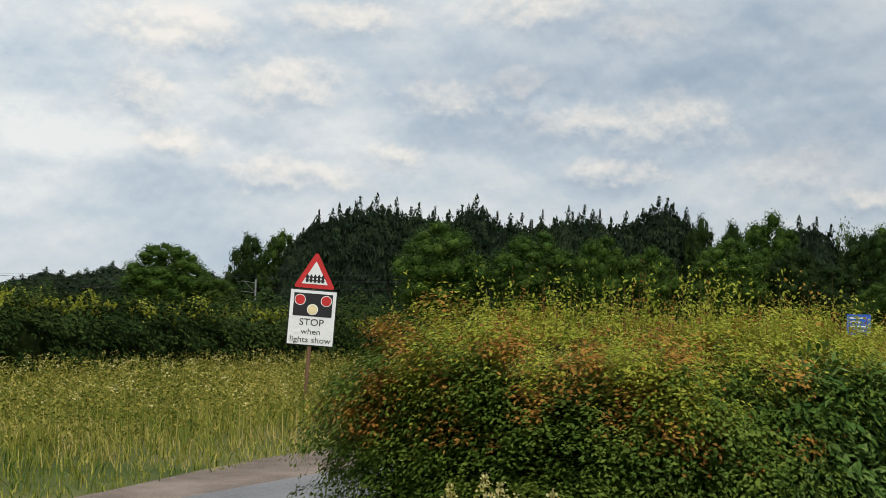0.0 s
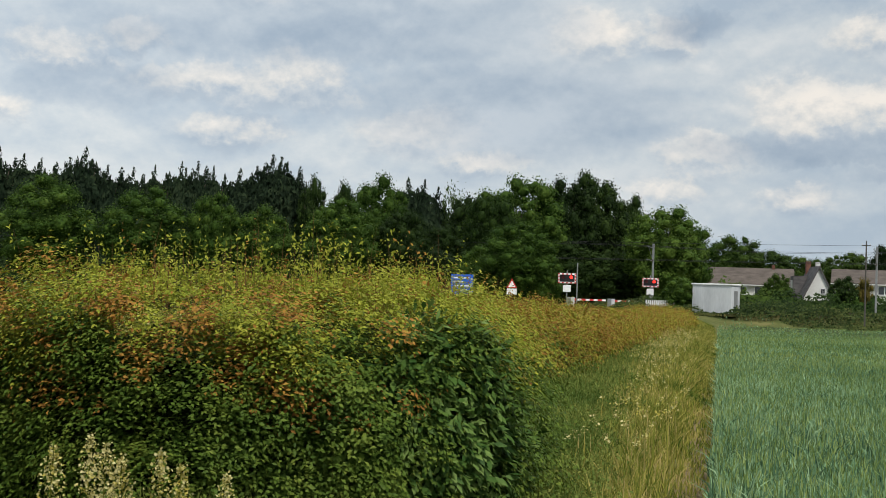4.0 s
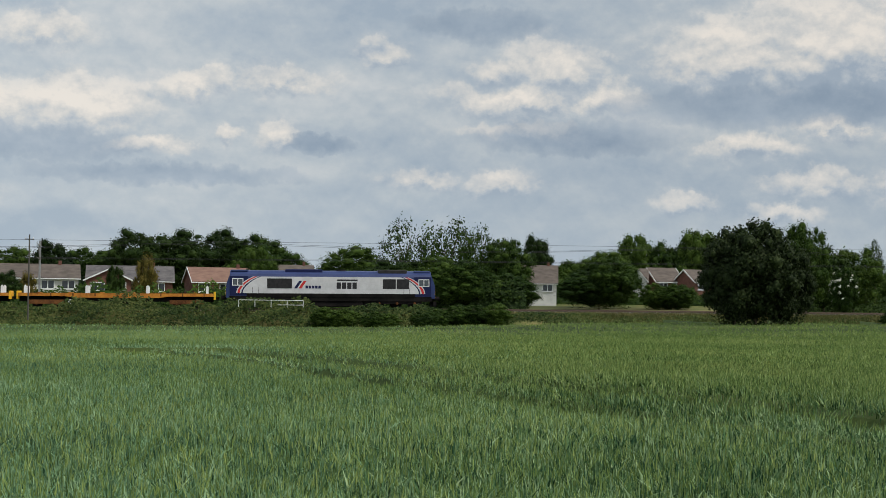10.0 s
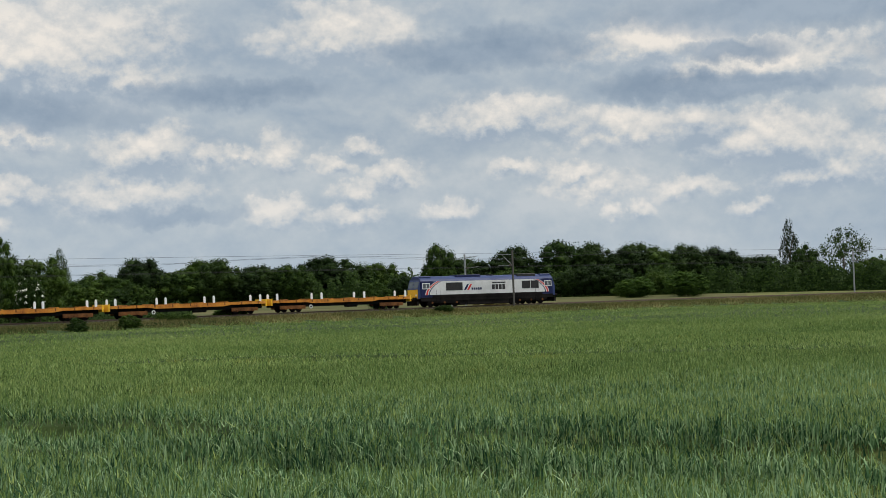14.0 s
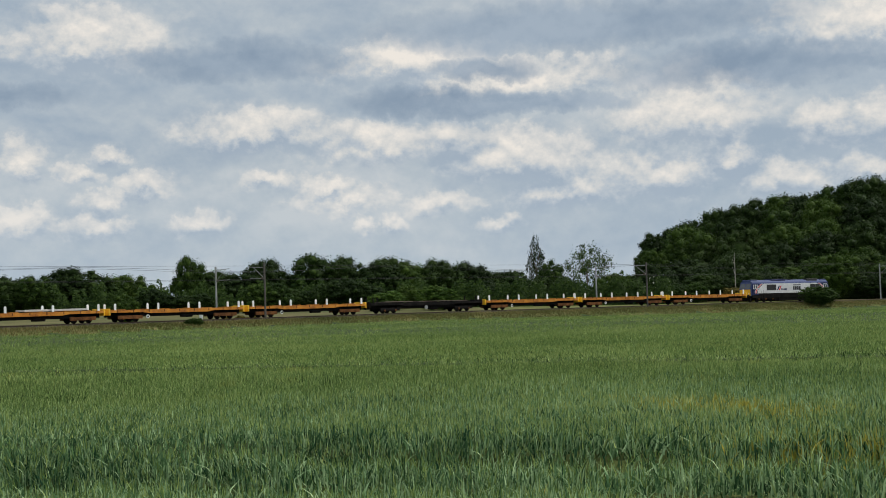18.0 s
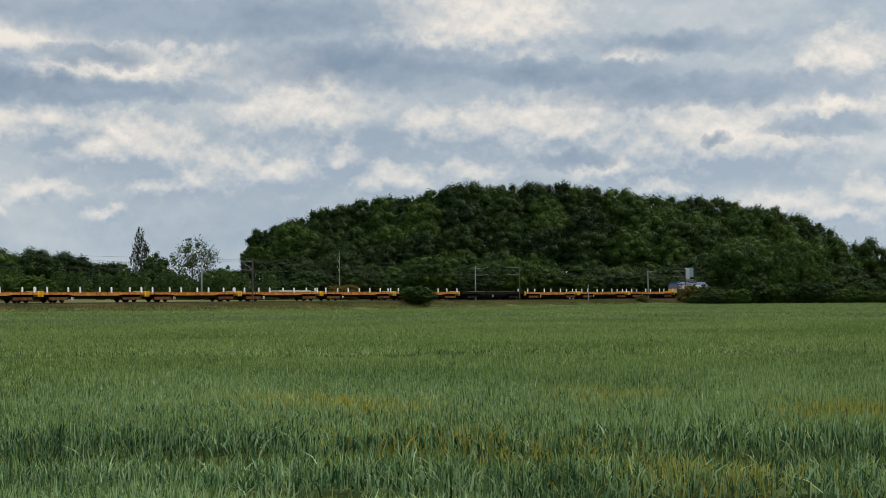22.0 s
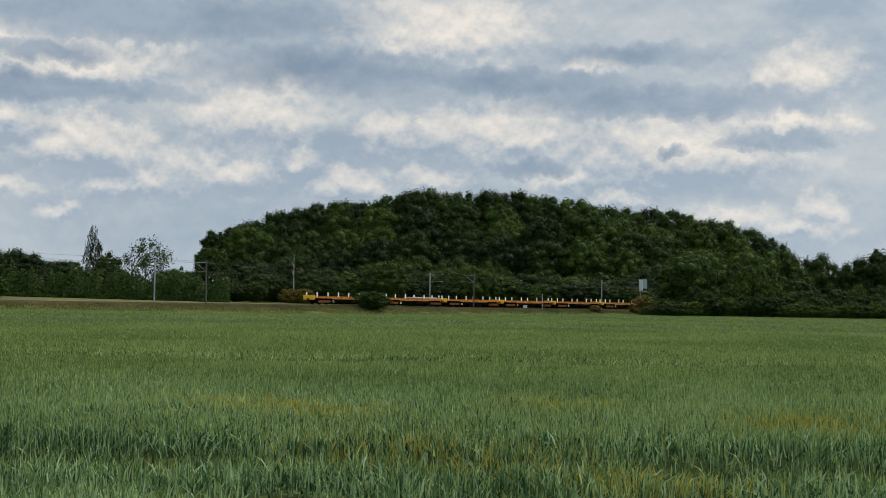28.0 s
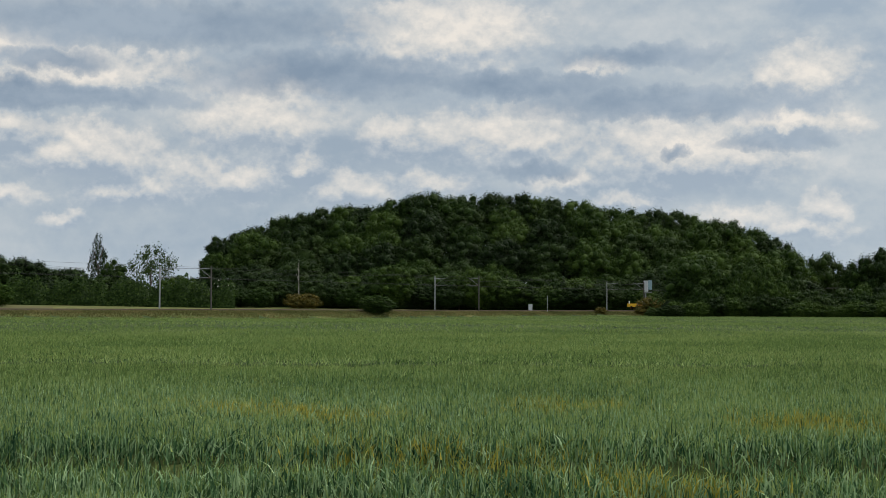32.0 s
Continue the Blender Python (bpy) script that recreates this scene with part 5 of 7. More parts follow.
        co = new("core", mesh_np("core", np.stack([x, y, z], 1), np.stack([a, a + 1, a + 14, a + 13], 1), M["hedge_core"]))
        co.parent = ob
    return ob


hedge("hedge", (0.85, 12.4), 27.2, 103, lambda k: 2.95 - 1.75 * smooth(0, 13, k), lambda k: 2.04 - 0.38 * smooth(4, 13, k) - 0.66 * smooth(14, 55, k) - 0.24 * smooth(60, 100, k),
      lambda k: 0.05 + 0.0011 * k, 400000, "clipped hawthorn hedge with green, yellow and rust-brown leaves", tips=3600, seed=3, near=1.1, fall=1.6,
      yellow=(0.77, 0.45, 0.22, 0.18), rust=0.17)
hedge("hedge", (-24.6, 9.8), 27.0, 130, lambda k: 1.1 + 0 * k, lambda k: 2.15 - 0.7 * smooth(32, 60, k), lambda k: 0.1 + 0.001 * k, 120000,
      "dark green field hedge beyond the lane", tips=3500, seed=5, yellow=(1.12, 1.12, 1.12, 1.12), leaves=("hedge_dark", "hedge_yellow", "hedge_dark"))


def elder(az, d, h, half, seed):
    """A dark shrub of large drooping leaves, seven-leaved sprays on arching stems."""
    rng = np.random.default_rng(seed)
    x0, y0 = polar(az, d)
    g = float(ground_z(x0, y0)[0])
    ob = empty("elder_shrub", pose(x0, y0, g), "dark green shrub with large drooping leaves in the hedge", "shrub")
    n = 620
    u = unit(rng.normal(0, 1, (n, 3)))
    c = u * np.array([half, half, h * 0.52]) * rng.uniform(0.72, 1.08, (n, 1)) + np.array([0, 0, h * 0.5])
    c = c[c[:, 2] > 0.1]
    u = u[:len(c)]
    V, Fc = [], []
    out = unit((c - np.array([0, 0, h * 0.5])) * np.array([1, 1, 0.3]))
    skew = rng.normal(0, 0.7, c.shape)
    for i in range(7):
        q = (i - 3) * 0.045
        side = unit(np.stack([-out[:, 1], out[:, 0], 0 * out[:, 0]], 1) + skew)
        p = c + side * q + out * (0.05 - abs(i - 3) * 0.012) - np.array([0, 0, 1.0]) * (0.02 + 0.02 * abs(i - 3))
        s = 0.13 * rng.uniform(0.8, 1.2, (len(c), 1))
        t = unit(out * 0.5 + side * (i - 3) * 0.25 - np.array([0, 0, 0.55]) + rng.normal(0, 0.4, p.shape))
        b = unit(np.cross(t, unit(out + np.array([0, 0, 0.6]))))
        V.append(np.stack([p, p + t * s * 0.45 + b * s * 0.2, p + t * s, p + t * s * 0.45 - b * s * 0.2], 1).reshape(-1, 3))
        k = (np.arange(len(c)) * 4)[:, None]
        Fc.append(np.concatenate([k + np.array([0, 1, 2]), k + np.array([0, 2, 3])], 1).reshape(-1, 3))
    v, f = stack(*zip(V, Fc))
    new("leaves", mesh_np("leaves", v, f, M["elder"])).parent = ob
    bm = bmesh.new()
    for i in range(9):
        a = i * 0.7
        tube(bm, (0.1 * math.cos(a), 0.1 * math.sin(a), 0), (half * 0.6 * math.cos(a), half * 0.6 * math.sin(a), h * (0.55 + 0.04 * (i % 4))), 0.02, 0.008, 6)
    part("stems", bm, M["bark"], ob)


def flower_plume(az, d, top, seed):
    """A tall stem with a loose cream plume of tiny florets."""
    rng = np.random.default_rng(seed)
    x0, y0 = polar(az, d)
    g = float(ground_z(x0, y0)[0])
    h = top - g
    ob = empty("flower_plume", pose(x0, y0, g), "tall weed with a feathery cream flower plume", "wild flower", "flower plumes")
    bm = bmesh.new()
    tube(bm, (0, 0, 0), (0.03, 0.02, h), 0.008, 0.003, 6)
    part("stem", bm, M["weed"], ob)
    n = 420
    q = rng.uniform(0, 1, n)
    branch = rng.integers(0, 9, n)
    a = branch * 2.4 + seed
    r = 0.085 * np.sin(math.pi * (0.12 + 0.85 * q)) * rng.uniform(0.2, 1, n)
    p = np.stack([np.cos(a) * r + 0.03, np.sin(a) * r + 0.02, h - 0.5 * (1 - q) + 0.05 * r], 1) + rng.normal(0, 0.012, (n, 3))
    v, f = cards(p, rng.normal(0, 1, (n, 3)) + np.array([0, 0, 0.6]), 0.022, 0.8, rng)
    fl = new("florets", mesh_np("florets", v, f, M["umbel"]))
    fl.parent = ob
    tagged(fl, kind="stuff")
    k = 60
    p = np.stack([rng.normal(0, 0.1, k), rng.normal(0, 0.1, k), rng.uniform(0.3, h - 0.5, k)], 1)
    v, f = cards(p, rng.normal(0, 1, (k, 3)) + np.array([0, 0, 1]), 0.1, 0.35, rng)
    new("leaves", mesh_np("leaves", v, f, M["weed"])).parent = ob


elder(14.6, 12.75, 1.95, 0.55, 71)
elder(15.9, 13.0, 2.0, 0.55, 72)
elder(16.9, 13.5, 1.8, 0.5, 73)
for i, (az, el) in enumerate(((1.7, -6.3), (2.3, -6.6), (2.9, -7.1), (5.2, -7.4), (7.0, -7.8), (0.3, -6.7), (4.4, -6.9))):
    flower_plume(az, 9.2, CAM_Z + 9.2 * math.tan(radians(el + 0.2)), 80 + i)


# ---- wheat ----
def in_field(x, y):
    s, u = to_line(x, y)
    az = np.degrees(np.arctan2(x, y))
    r = np.hypot(x, y)
    return (az > 26.45) & (x * 0.970 + y * 0.242 > 6.2) & (u > np.interp(s, [10, 40], [11.4, 8.3])) & (ground_z(x, y) < np.interp(s, [10, 40], [0.2, 1.0])) & ~((az > 116) & (r > 292))


TRAM = (np.array([20.62, 15.78]), np.array([0.391, 0.920]))


def tram(x, y):
    """Distance to the nearest wheel track of the sprayer."""
    n = np.array([TRAM[1][1], -TRAM[1][0]])
    u = (x - TRAM[0][0]) * n[0] + (y - TRAM[0][1]) * n[1]
    u = (u + 14) % 28 - 14
    return np.minimum(np.abs(u), np.abs(u - 3.1))


def spikes(xy, z, height, width, lean, rng):
    """Upright single-triangle blades."""
    n = len(xy)
    h = np.broadcast_to(height, (n,)) * rng.uniform(0.7, 1.25, n)
    a = rng.uniform(0, math.tau, n)
    sd = np.stack([np.cos(a), np.sin(a), np.zeros(n)], 1) * (np.broadcast_to(width, (n,)) * rng.uniform(0.6, 1.3, n) / 2)[:, None]
    a2 = rng.uniform(0, math.tau, n)
    o = np.stack([np.cos(a2), np.sin(a2), np.zeros(n)], 1) * (h * np.abs(rng.normal(0, lean, n)))[:, None]
    p0 = np.concatenate([xy, np.broadcast_to(z, (n,))[:, None]], 1)
    tip = p0 + o
    tip[:, 2] += h
    V = np.stack([p0 - sd, p0 + sd, tip], 1).reshape(-1, 3)
    return V, np.arange(n * 3).reshape(-1, 3)


def build_wheat():
    rng = np.random.default_rng(21)
    bits, index = [], []
    for r0, r1, dens, hgt, wid in ((6.2, 20, 230, 0.7, 0.014), (20, 42, 150, 0.67, 0.015), (42, 112, 40, 0.61, 0.024), (76, 310, 3.4, 0.58, 0.055)):
        a0, a1 = radians(26.4), radians(127)
        n = int((a1 - a0) / 2 * (r1 ** 2 - r0 ** 2) * dens)
        a, r = rng.uniform(a0, a1, n), np.sqrt(rng.uniform(r0 ** 2, r1 ** 2, n))
        if r0 > 40:  # the coarser stand takes over little by little
            swap = smooth(76, 112, r) > rng.uniform(0, 1, n)
            a, r = (a[swap], r[swap]) if r0 > 70 else (a[~swap], r[~swap])
            n = len(r)
        x, y = r * np.sin(a), r * np.cos(a)
        tuft = np.sin(x * 2.1 + 1.7 * np.sin(y * 1.3)) * np.sin(y * 2.4 + 1.5 * np.sin(x * 1.1))
        keep = in_field(x, y) & ~((tram(x, y) < 0.95 + 0.35 * np.sin(x * 0.9 + y * 0.5) * np.sin(y * 0.7)) & (r < 60)) & (rng.uniform(-1.6, 1, n) < tuft + 0.75)
        x, y, tuft = x[keep], y[keep], tuft[keep]
        wave = 1 + 0.04 * np.sin(x * 0.7 + y * 0.4) + 0.04 * np.sin(x * 0.23 - y * 0.31) + 0.07 * tuft - 0.6 * smooth(1.6, 0.8, tram(x, y)) * (np.hypot(x, y) < 60)
        top = ground_z(x, y) + hgt * wave * rng.normal(1, 0.05, len(x))
        xy = np.stack([x, y], 1)
        near = r1 < 21
        short = 1.0 if near else 0.82
        # flag leaves, an upright stem and the ear
        for drop, ln, wd, lean, mi in ((0.24, 0.25, 1.0, 0.2, 0), (0.2, 0.17, 1.6, 0.9, 0), (0.3, 0.22, 1.7, 0.8, 0), (0.09, 0.12, 1.1 if r1 < 43 else 1.3, 0.4, 1)):
            if r1 > 43 and drop == 0.24:
                continue
            make = blades if near and drop != 0.09 else spikes
            v, f = make(xy + rng.normal(0, 0.03, xy.shape), top - drop * short, ln * short, wid * wd, lean, rng)
            bits.append((v, f))
            bearing, reach = np.degrees(np.arctan2(x, y)), np.hypot(x, y)
            leafy = mi == 0
            ripe = leafy & (rng.uniform(0, 1, len(x)) < np.interp(reach, [35, 60, 110], [0.0, 0.5, 0.85]))
            blue = leafy & (bearing + rng.normal(0, 6, len(x)) < 43)
            edge = leafy & ~blue & (reach + rng.normal(0, 5.0, len(x)) + 4 * np.sin(x * 0.2 + 1.3 * np.sin(y * 0.15)) < 26)
            patch = np.sin(x * 0.9 + 1.3 * np.sin(y * 0.7)) + np.sin(y * 1.1 - x * 0.3) + rng.normal(0, 0.5, len(x))
            sick = (patch > 1.05) & (np.abs(bearing - 111) < 13 + rng.normal(0, 2, len(x))) & (np.abs(reach - 19) < 5.5 + rng.normal(0, 1, len(x))) & (rng.uniform(0, 1, len(x)) < 0.72)
            pick = np.where(sick, 4, np.where(edge, 3, np.where(blue, 2, np.where(ripe, 1, mi))))
            index.append(np.repeat(pick, len(f) // len(x)))
    V, Fc = stack(*bits)
    ob = new("wheat", mesh_np("wheat", V, Fc, [M[m] for m in ("wheat_leaf", "wheat_ear", "wheat_blue", "wheat_near", "wheat_yellow")], np.concatenate(index)))
    tagged(ob, "young blue-green wheat standing in the field", "wheat", kind="stuff")
    # the closed canopy beneath the ears, coloured dark for the shade between stems
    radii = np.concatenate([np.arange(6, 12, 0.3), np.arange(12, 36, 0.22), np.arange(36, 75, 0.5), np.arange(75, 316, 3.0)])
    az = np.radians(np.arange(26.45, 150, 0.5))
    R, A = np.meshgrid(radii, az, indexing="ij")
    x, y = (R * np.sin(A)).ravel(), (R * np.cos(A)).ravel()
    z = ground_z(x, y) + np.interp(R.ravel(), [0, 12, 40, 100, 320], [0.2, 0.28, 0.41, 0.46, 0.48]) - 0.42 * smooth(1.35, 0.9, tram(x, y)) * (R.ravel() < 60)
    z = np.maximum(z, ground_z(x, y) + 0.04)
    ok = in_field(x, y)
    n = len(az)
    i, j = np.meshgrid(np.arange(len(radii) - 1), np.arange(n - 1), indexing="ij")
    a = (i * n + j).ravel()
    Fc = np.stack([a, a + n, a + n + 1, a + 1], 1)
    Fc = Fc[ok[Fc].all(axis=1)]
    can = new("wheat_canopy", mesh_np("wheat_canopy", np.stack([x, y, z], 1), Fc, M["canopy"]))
    tagged(can, "dark green sheet standing for the shaded undergrowth of the wheat crop", "wheat", kind="stuff")


build_wheat()


# ---- verges ----
def scatter_blades(name, x, y, hgt, wid, lean, mat, label, seed, extra=()):
    rng = np.random.default_rng(seed)
    z = ground_z(x, y)
    V, Fc = stack(blades(np.stack([x, y], 1), z, hgt, wid, lean, rng), *extra)
    ob = new(name, mesh_np(name, V, Fc, mat))
    return tagged(ob, label, "grass", kind="stuff")


def umbels(name, x, y, hgt, size, label, seed):
    """Flat flower heads of many little florets on thin stems."""
    rng = np.random.default_rng(seed)
    z = ground_z(x, y)
    n = len(x)
    h = hgt * rng.uniform(0.7, 1.15, n)
    bits = [blades(np.stack([x, y], 1), z, h, 0.018, 0.03, rng)]
    idx = [np.zeros(len(bits[0][1]))]
    for i in range(9):
        a, q = rng.uniform(0, math.tau, n), rng.uniform(0, 1, n) ** 0.5 * size
        p = np.stack([x + np.cos(a) * q, y + np.sin(a) * q, z + h + rng.normal(0, 0.035, n)], 1)
        f = cards(p, np.tile([0, 0, 1.0], (n, 1)), size * 0.8, 0.9, rng)
        bits.append(f)
        idx.append(np.ones(len(f[1])))
    V, Fc = stack(*bits)
    ob = new(name, mesh_np(name, V, Fc, [M["verge_blade"], M["umbel"]], np.concatenate(idx)))
    return tagged(ob, label, "wild flowers", kind="stuff")


def build_verges():
    rng = np.random.default_rng(31)
    # between hedge and wheat
    path = [(math.sin(radians(26.5)) * q - 0.24, math.cos(radians(26.5)) * q + 0.12) for q in np.arange(6, 122, 1.5)]
    strip("footpath", path, [0.24 + 0.07 * math.sin(i * 1.1) for i in range(len(path))], 0.03, M["soil"], "bare trodden earth along the edge of the wheat", "path")
    n = 90000
    k = rng.uniform(0, 1, n) ** 1.7 * 118 + 2
    e = radians(26.5)
    ex, ey = np.sin(e) * (k + 6), np.cos(e) * (k + 6)
    back = 0.02 + rng.uniform(0, 1, n) ** 0.8 * (2.0 + 3.4 * np.exp(-k / 30))
    x, y = ex - 0.895 * back, ey + 0.446 * back
    lush = back + rng.normal(0, 0.25, n) > np.interp(k, [6, 24, 50], [1.0, 1.9, 2.8])
    for pick, mat, label in ((~lush, "verge_blade", "tall yellowing grass between hedge and wheat"), (lush, "verge_green", "lush green grass along the foot of the hedge")):
        scatter_blades("verge_grass", x[pick], y[pick], (0.15 + 0.3 * smooth(0.3, 0.9, back))[pick], (0.007 + 0.0008 * k)[pick], 0.55, M[mat], label, 41)
    n = 420
    k = rng.uniform(0, 1, n) ** 0.9 * 60 + 9
    ex, ey = np.sin(e) * (k + 6), np.cos(e) * (k + 6)
    back = rng.uniform(0.5, 1.8, n) + 0.6 * (k > 30)
    umbels("cow_parsley", ex - 0.895 * back, ey + 0.446 * back, 0.75, 0.045, "yellow-white umbel flowers in the grass strip", 42)
    # beyond the lane
    n = 130000
    k = -18 + 113 * rng.uniform(0, 1, n) ** 2.4
    off = rng.uniform(0, 1, n) ** 0.9 * 16.0 + 2.4
    x = -0.71 + math.sin(LANE_H) * k - math.cos(LANE_H) * off
    y = 16.75 + math.cos(LANE_H) * k + math.sin(LANE_H) * off
    hgt = 0.13 + 0.36 * smooth(3.0, 6.5, off)
    scatter_blades("verge_grass", x, y, hgt * 0.9, 0.019, 0.7, M["verge_blade"], "tall yellow-green grass beside the lane", 43)
    n = 1900
    k = rng.uniform(-16, 60, n)
    off = rng.uniform(4.0, 17, n)
    umbels("cow_parsley", -0.71 + math.sin(LANE_H) * k - math.cos(LANE_H) * off, 16.75 + math.cos(LANE_H) * k + math.sin(LANE_H) * off, 0.85, 0.05, "pale umbel flowers in the lane verge", 44)
    # the grassy bank below the track
    n = 120000
    s = rng.uniform(-45, 420, n)
    u = 2.3 + np.interp(s, [10, 40], [9.4, 6.3]) * rng.uniform(0, 1, n) ** 1.1
    th = np.interp(s, S_GRID, TH)
    x, y = np.interp(s, S_GRID, LX) + np.cos(th) * u, np.interp(s, S_GRID, LY) - np.sin(th) * u
    scatter_blades("bank_grass", x, y, 0.26 + 0.16 * (u < 4.5), 0.055 + 0.0001 * np.maximum(s, 0), 0.6, M["bank_blade"], "dry rough grass on the railway bank", 45)


def weeds(name, x, y, lo, hi, size, label, seed, mat="weed"):
    """Leafy yellow-green weeds: loose sprays of small leaves."""
    rng = np.random.default_rng(seed)
    n = len(x)
    z = ground_z(x, y)
    bits = []
    tall = rng.uniform(lo, hi, n)
    for i in range(14):
        q = rng.uniform(0.35, 1.0, n)
        p = np.stack([x + rng.normal(0, 0.09, n), y + rng.normal(0, 0.09, n), z + tall * q], 1)
        bits.append(cards(p, np.concatenate([rng.normal(0, 0.7, (n, 2)), np.ones((n, 1))], 1), size, 0.5, rng))
    V, Fc = stack(*bits)
    ob = new(name, mesh_np(name, V, Fc, M[mat]))
    return tagged(ob, label, "weeds", kind="stuff")


def build_weeds():
    rng = np.random.default_rng(61)
    n = 13000
    k = rng.uniform(-18, 70, n)
    off = 4.0 + 14.0 * rng.uniform(0, 1, n) ** 0.8
    weeds("verge_weeds", -0.71 + math.sin(LANE_H) * k - math.cos(LANE_H) * off, 16.75 + math.cos(LANE_H) * k + math.sin(LANE_H) * off, 0.5, 1.0, 0.07, "leafy yellow-green weeds in the lane verge", 62)
    n = 4200
    k = rng.uniform(0, 1, n) ** 1.6 * 60 + 3
    e = radians(26.5)
    back = np.interp(k, [6, 24, 50], [0.9, 1.5, 2.2]) + rng.uniform(0, 1, n) * np.interp(k, [6, 24, 50], [2.6, 1.9, 0.9])
    weeds("verge_weeds", np.sin(e) * (k + 6) - 0.895 * back, np.cos(e) * (k + 6) + 0.446 * back, 0.2, 0.5, 0.05 + 0.0006 * k, "leafy weeds between hedge and wheat", 63, "verge_green")


def build_brambles():
    """Scrub on the railway bank, thick near the crossing and thinning out."""
    rng = np.random.default_rng(51)
    n = 60000
    s = rng.uniform(-48, 85, n)
    u = rng.uniform(3.2, 10.8, n)
    full = np.interp(s, [-48, -40, 5, 18, 30, 55, 85], [0.4, 1, 1, 0.5, 0.18, 0.05, 0.0])
    hill = np.sin(s * 0.43) * 0.38 + np.sin(s * 1.13 + u) * 0.36 + np.sin(u * 1.9 + s * 0.31) * 0.24 + 0.14 * np.sin(s * 2.9 + u * 2) + 0.75
    hgt = full * np.maximum(0.1, hill) * np.interp(s, [-30, -10], [1.0, 1.35]) * np.sqrt(np.clip((u - 2.8) / 2.5, 0.05, 1) * np.clip((11.2 - u) / 2.0, 0.05, 1))
    th = np.interp(s, S_GRID, TH)
    x, y = np.interp(s, S_GRID, LX) + np.cos(th) * u, np.interp(s, S_GRID, LY) - np.sin(th) * u
    z = ground_z(x, y) + hgt * rng.uniform(0.55, 1.05, n)
    V, Fc = cards(np.stack([x, y, z], 1), np.stack([-x / 150, -y / 150, 0.9 + 0 * x], 1), 0.24, 0.75, rng)
    ob = new("bramble_scrub", mesh_np("bramble_scrub", V, Fc, M["bramble"]))
    tagged(ob, "dense dark bramble scrub on the railway bank", "scrub", kind="stuff")


build_verges()
build_weeds()
build_brambles()


# ---- road sign ----
def text_mesh(body, size):
    cu = bpy.data.curves.new("lettering", "FONT")
    cu.body, cu.size, cu.align_x, cu.align_y, cu.extrude = body, size, "CENTER", "CENTER", 0.002
    cu.resolution_u = 3
    tmp = bpy.data.objects.new("lettering", cu)
    scene.collection.objects.link(tmp)
    dg = bpy.context.evaluated_depsgraph_get()
    me = bpy.data.meshes.new_from_object(tmp.evaluated_get(dg))
    bpy.data.objects.remove(tmp)
    return me


def lettering(body, size, mat, parent, loc, label="", width=None):
    """Words lying in the xz plane, read from -y."""
    me = text_mesh(body, size)
    me.materials.clear()
    me.materials.append(mat)
    ob = new("lettering", me)
    ob.parent, ob.location, ob.rotation_euler = parent, loc, (radians(90), 0, 0)
    if width:
        ob.scale = (width / max(ob.dimensions.x, 1e-3), 1, 1)
    if label:
        ob["label"] = label
    return ob


def disc(r, y0, y1, cx=0, cz=0, n=20):
    return prism(bmesh.new(), [(cx + r * math.cos(i * math.tau / n), cz + r * math.sin(i * math.tau / n)) for i in range(n)], y0, y1, "y")


def warning_sign():
    x, y = polar(-5.45, 29.6)
    ob = empty("road_sign", pose(x, y, 0.2, 0, 3.2, 5.5), "leaning level crossing warning sign on a brown post", "road sign")
    z0 = 1.5
    part("post", tube(bmesh.new(), (0, 0.06, 0), (0, 0.06, 3.0), 0.045, n=10), M["rustpost"], ob)
    part("plate", bevelled(boxes((-0.49, 0.49, 0, 0.02, z0, z0 + 1.16)), 0.006), M["black"], ob, "black back plate with a white face")
    part("face", boxes((-0.47, 0.47, -0.006, 0.0, z0 + 0.02, z0 + 1.14)), M["white"], ob, "white sign face")
    panel = part("lamp_panel", boxes((-0.40, 0.40, -0.012, -0.006, z0 + 0.61, z0 + 1.08)), M["black"], ob, "black panel with three painted lamps")
    for px, pz, mt in ((-0.27, 0.94, "redpaint"), (0.27, 0.94, "redpaint"), (0.0, 0.75, "yellowlamp")):
        part("lamp_ring", disc(0.115, -0.016, -0.012, px, z0 + pz), M["white"], panel)
        part("lamp_disc", disc(0.10, -0.020, -0.016, px, z0 + pz), M[mt], panel)
    lettering("STOP", 0.2, M["black"], ob, (0, -0.01, z0 + 0.48), "black lettering STOP", 0.50)
    lettering("when", 0.17, M["black"], ob, (0, -0.01, z0 + 0.29), "black lettering when", 0.40)
    lettering("lights show", 0.17, M["black"], ob, (0, -0.01, z0 + 0.12), "black lettering lights show", 0.84)
    tz = z0 + 1.19
    part("triangle", prism(bmesh.new(), [(-0.39, tz), (0.39, tz), (0.41, tz + 0.04), (0.03, tz + 0.72), (-0.03, tz + 0.72), (-0.41, tz + 0.04)], 0, 0.015, "y"), M["redpaint"], ob, "red-edged warning triangle")
    tri = part("triangle_face", prism(bmesh.new(), [(-0.27, tz + 0.085), (0.27, tz + 0.085), (0, tz + 0.56)], -0.006, 0, "y"), M["white"], ob)
    bm = bmesh.new()
    for i in range(5):
        px = -0.16 + i * 0.08
        prism(bm, [(px - 0.025, tz + 0.12), (px + 0.025, tz + 0.12), (px + 0.025, tz + 0.25), (px, tz + 0.29), (px - 0.025, tz + 0.25)], -0.012, -0.006, "y")
    box(bm, -0.2, 0.2, -0.011, -0.006, tz + 0.15, tz + 0.175)
    box(bm, -0.2, 0.2, -0.011, -0.006, tz + 0.215, tz + 0.24)
    part("gate_symbol", bm, M["black"], tri, "black gate symbol")


warning_sign()


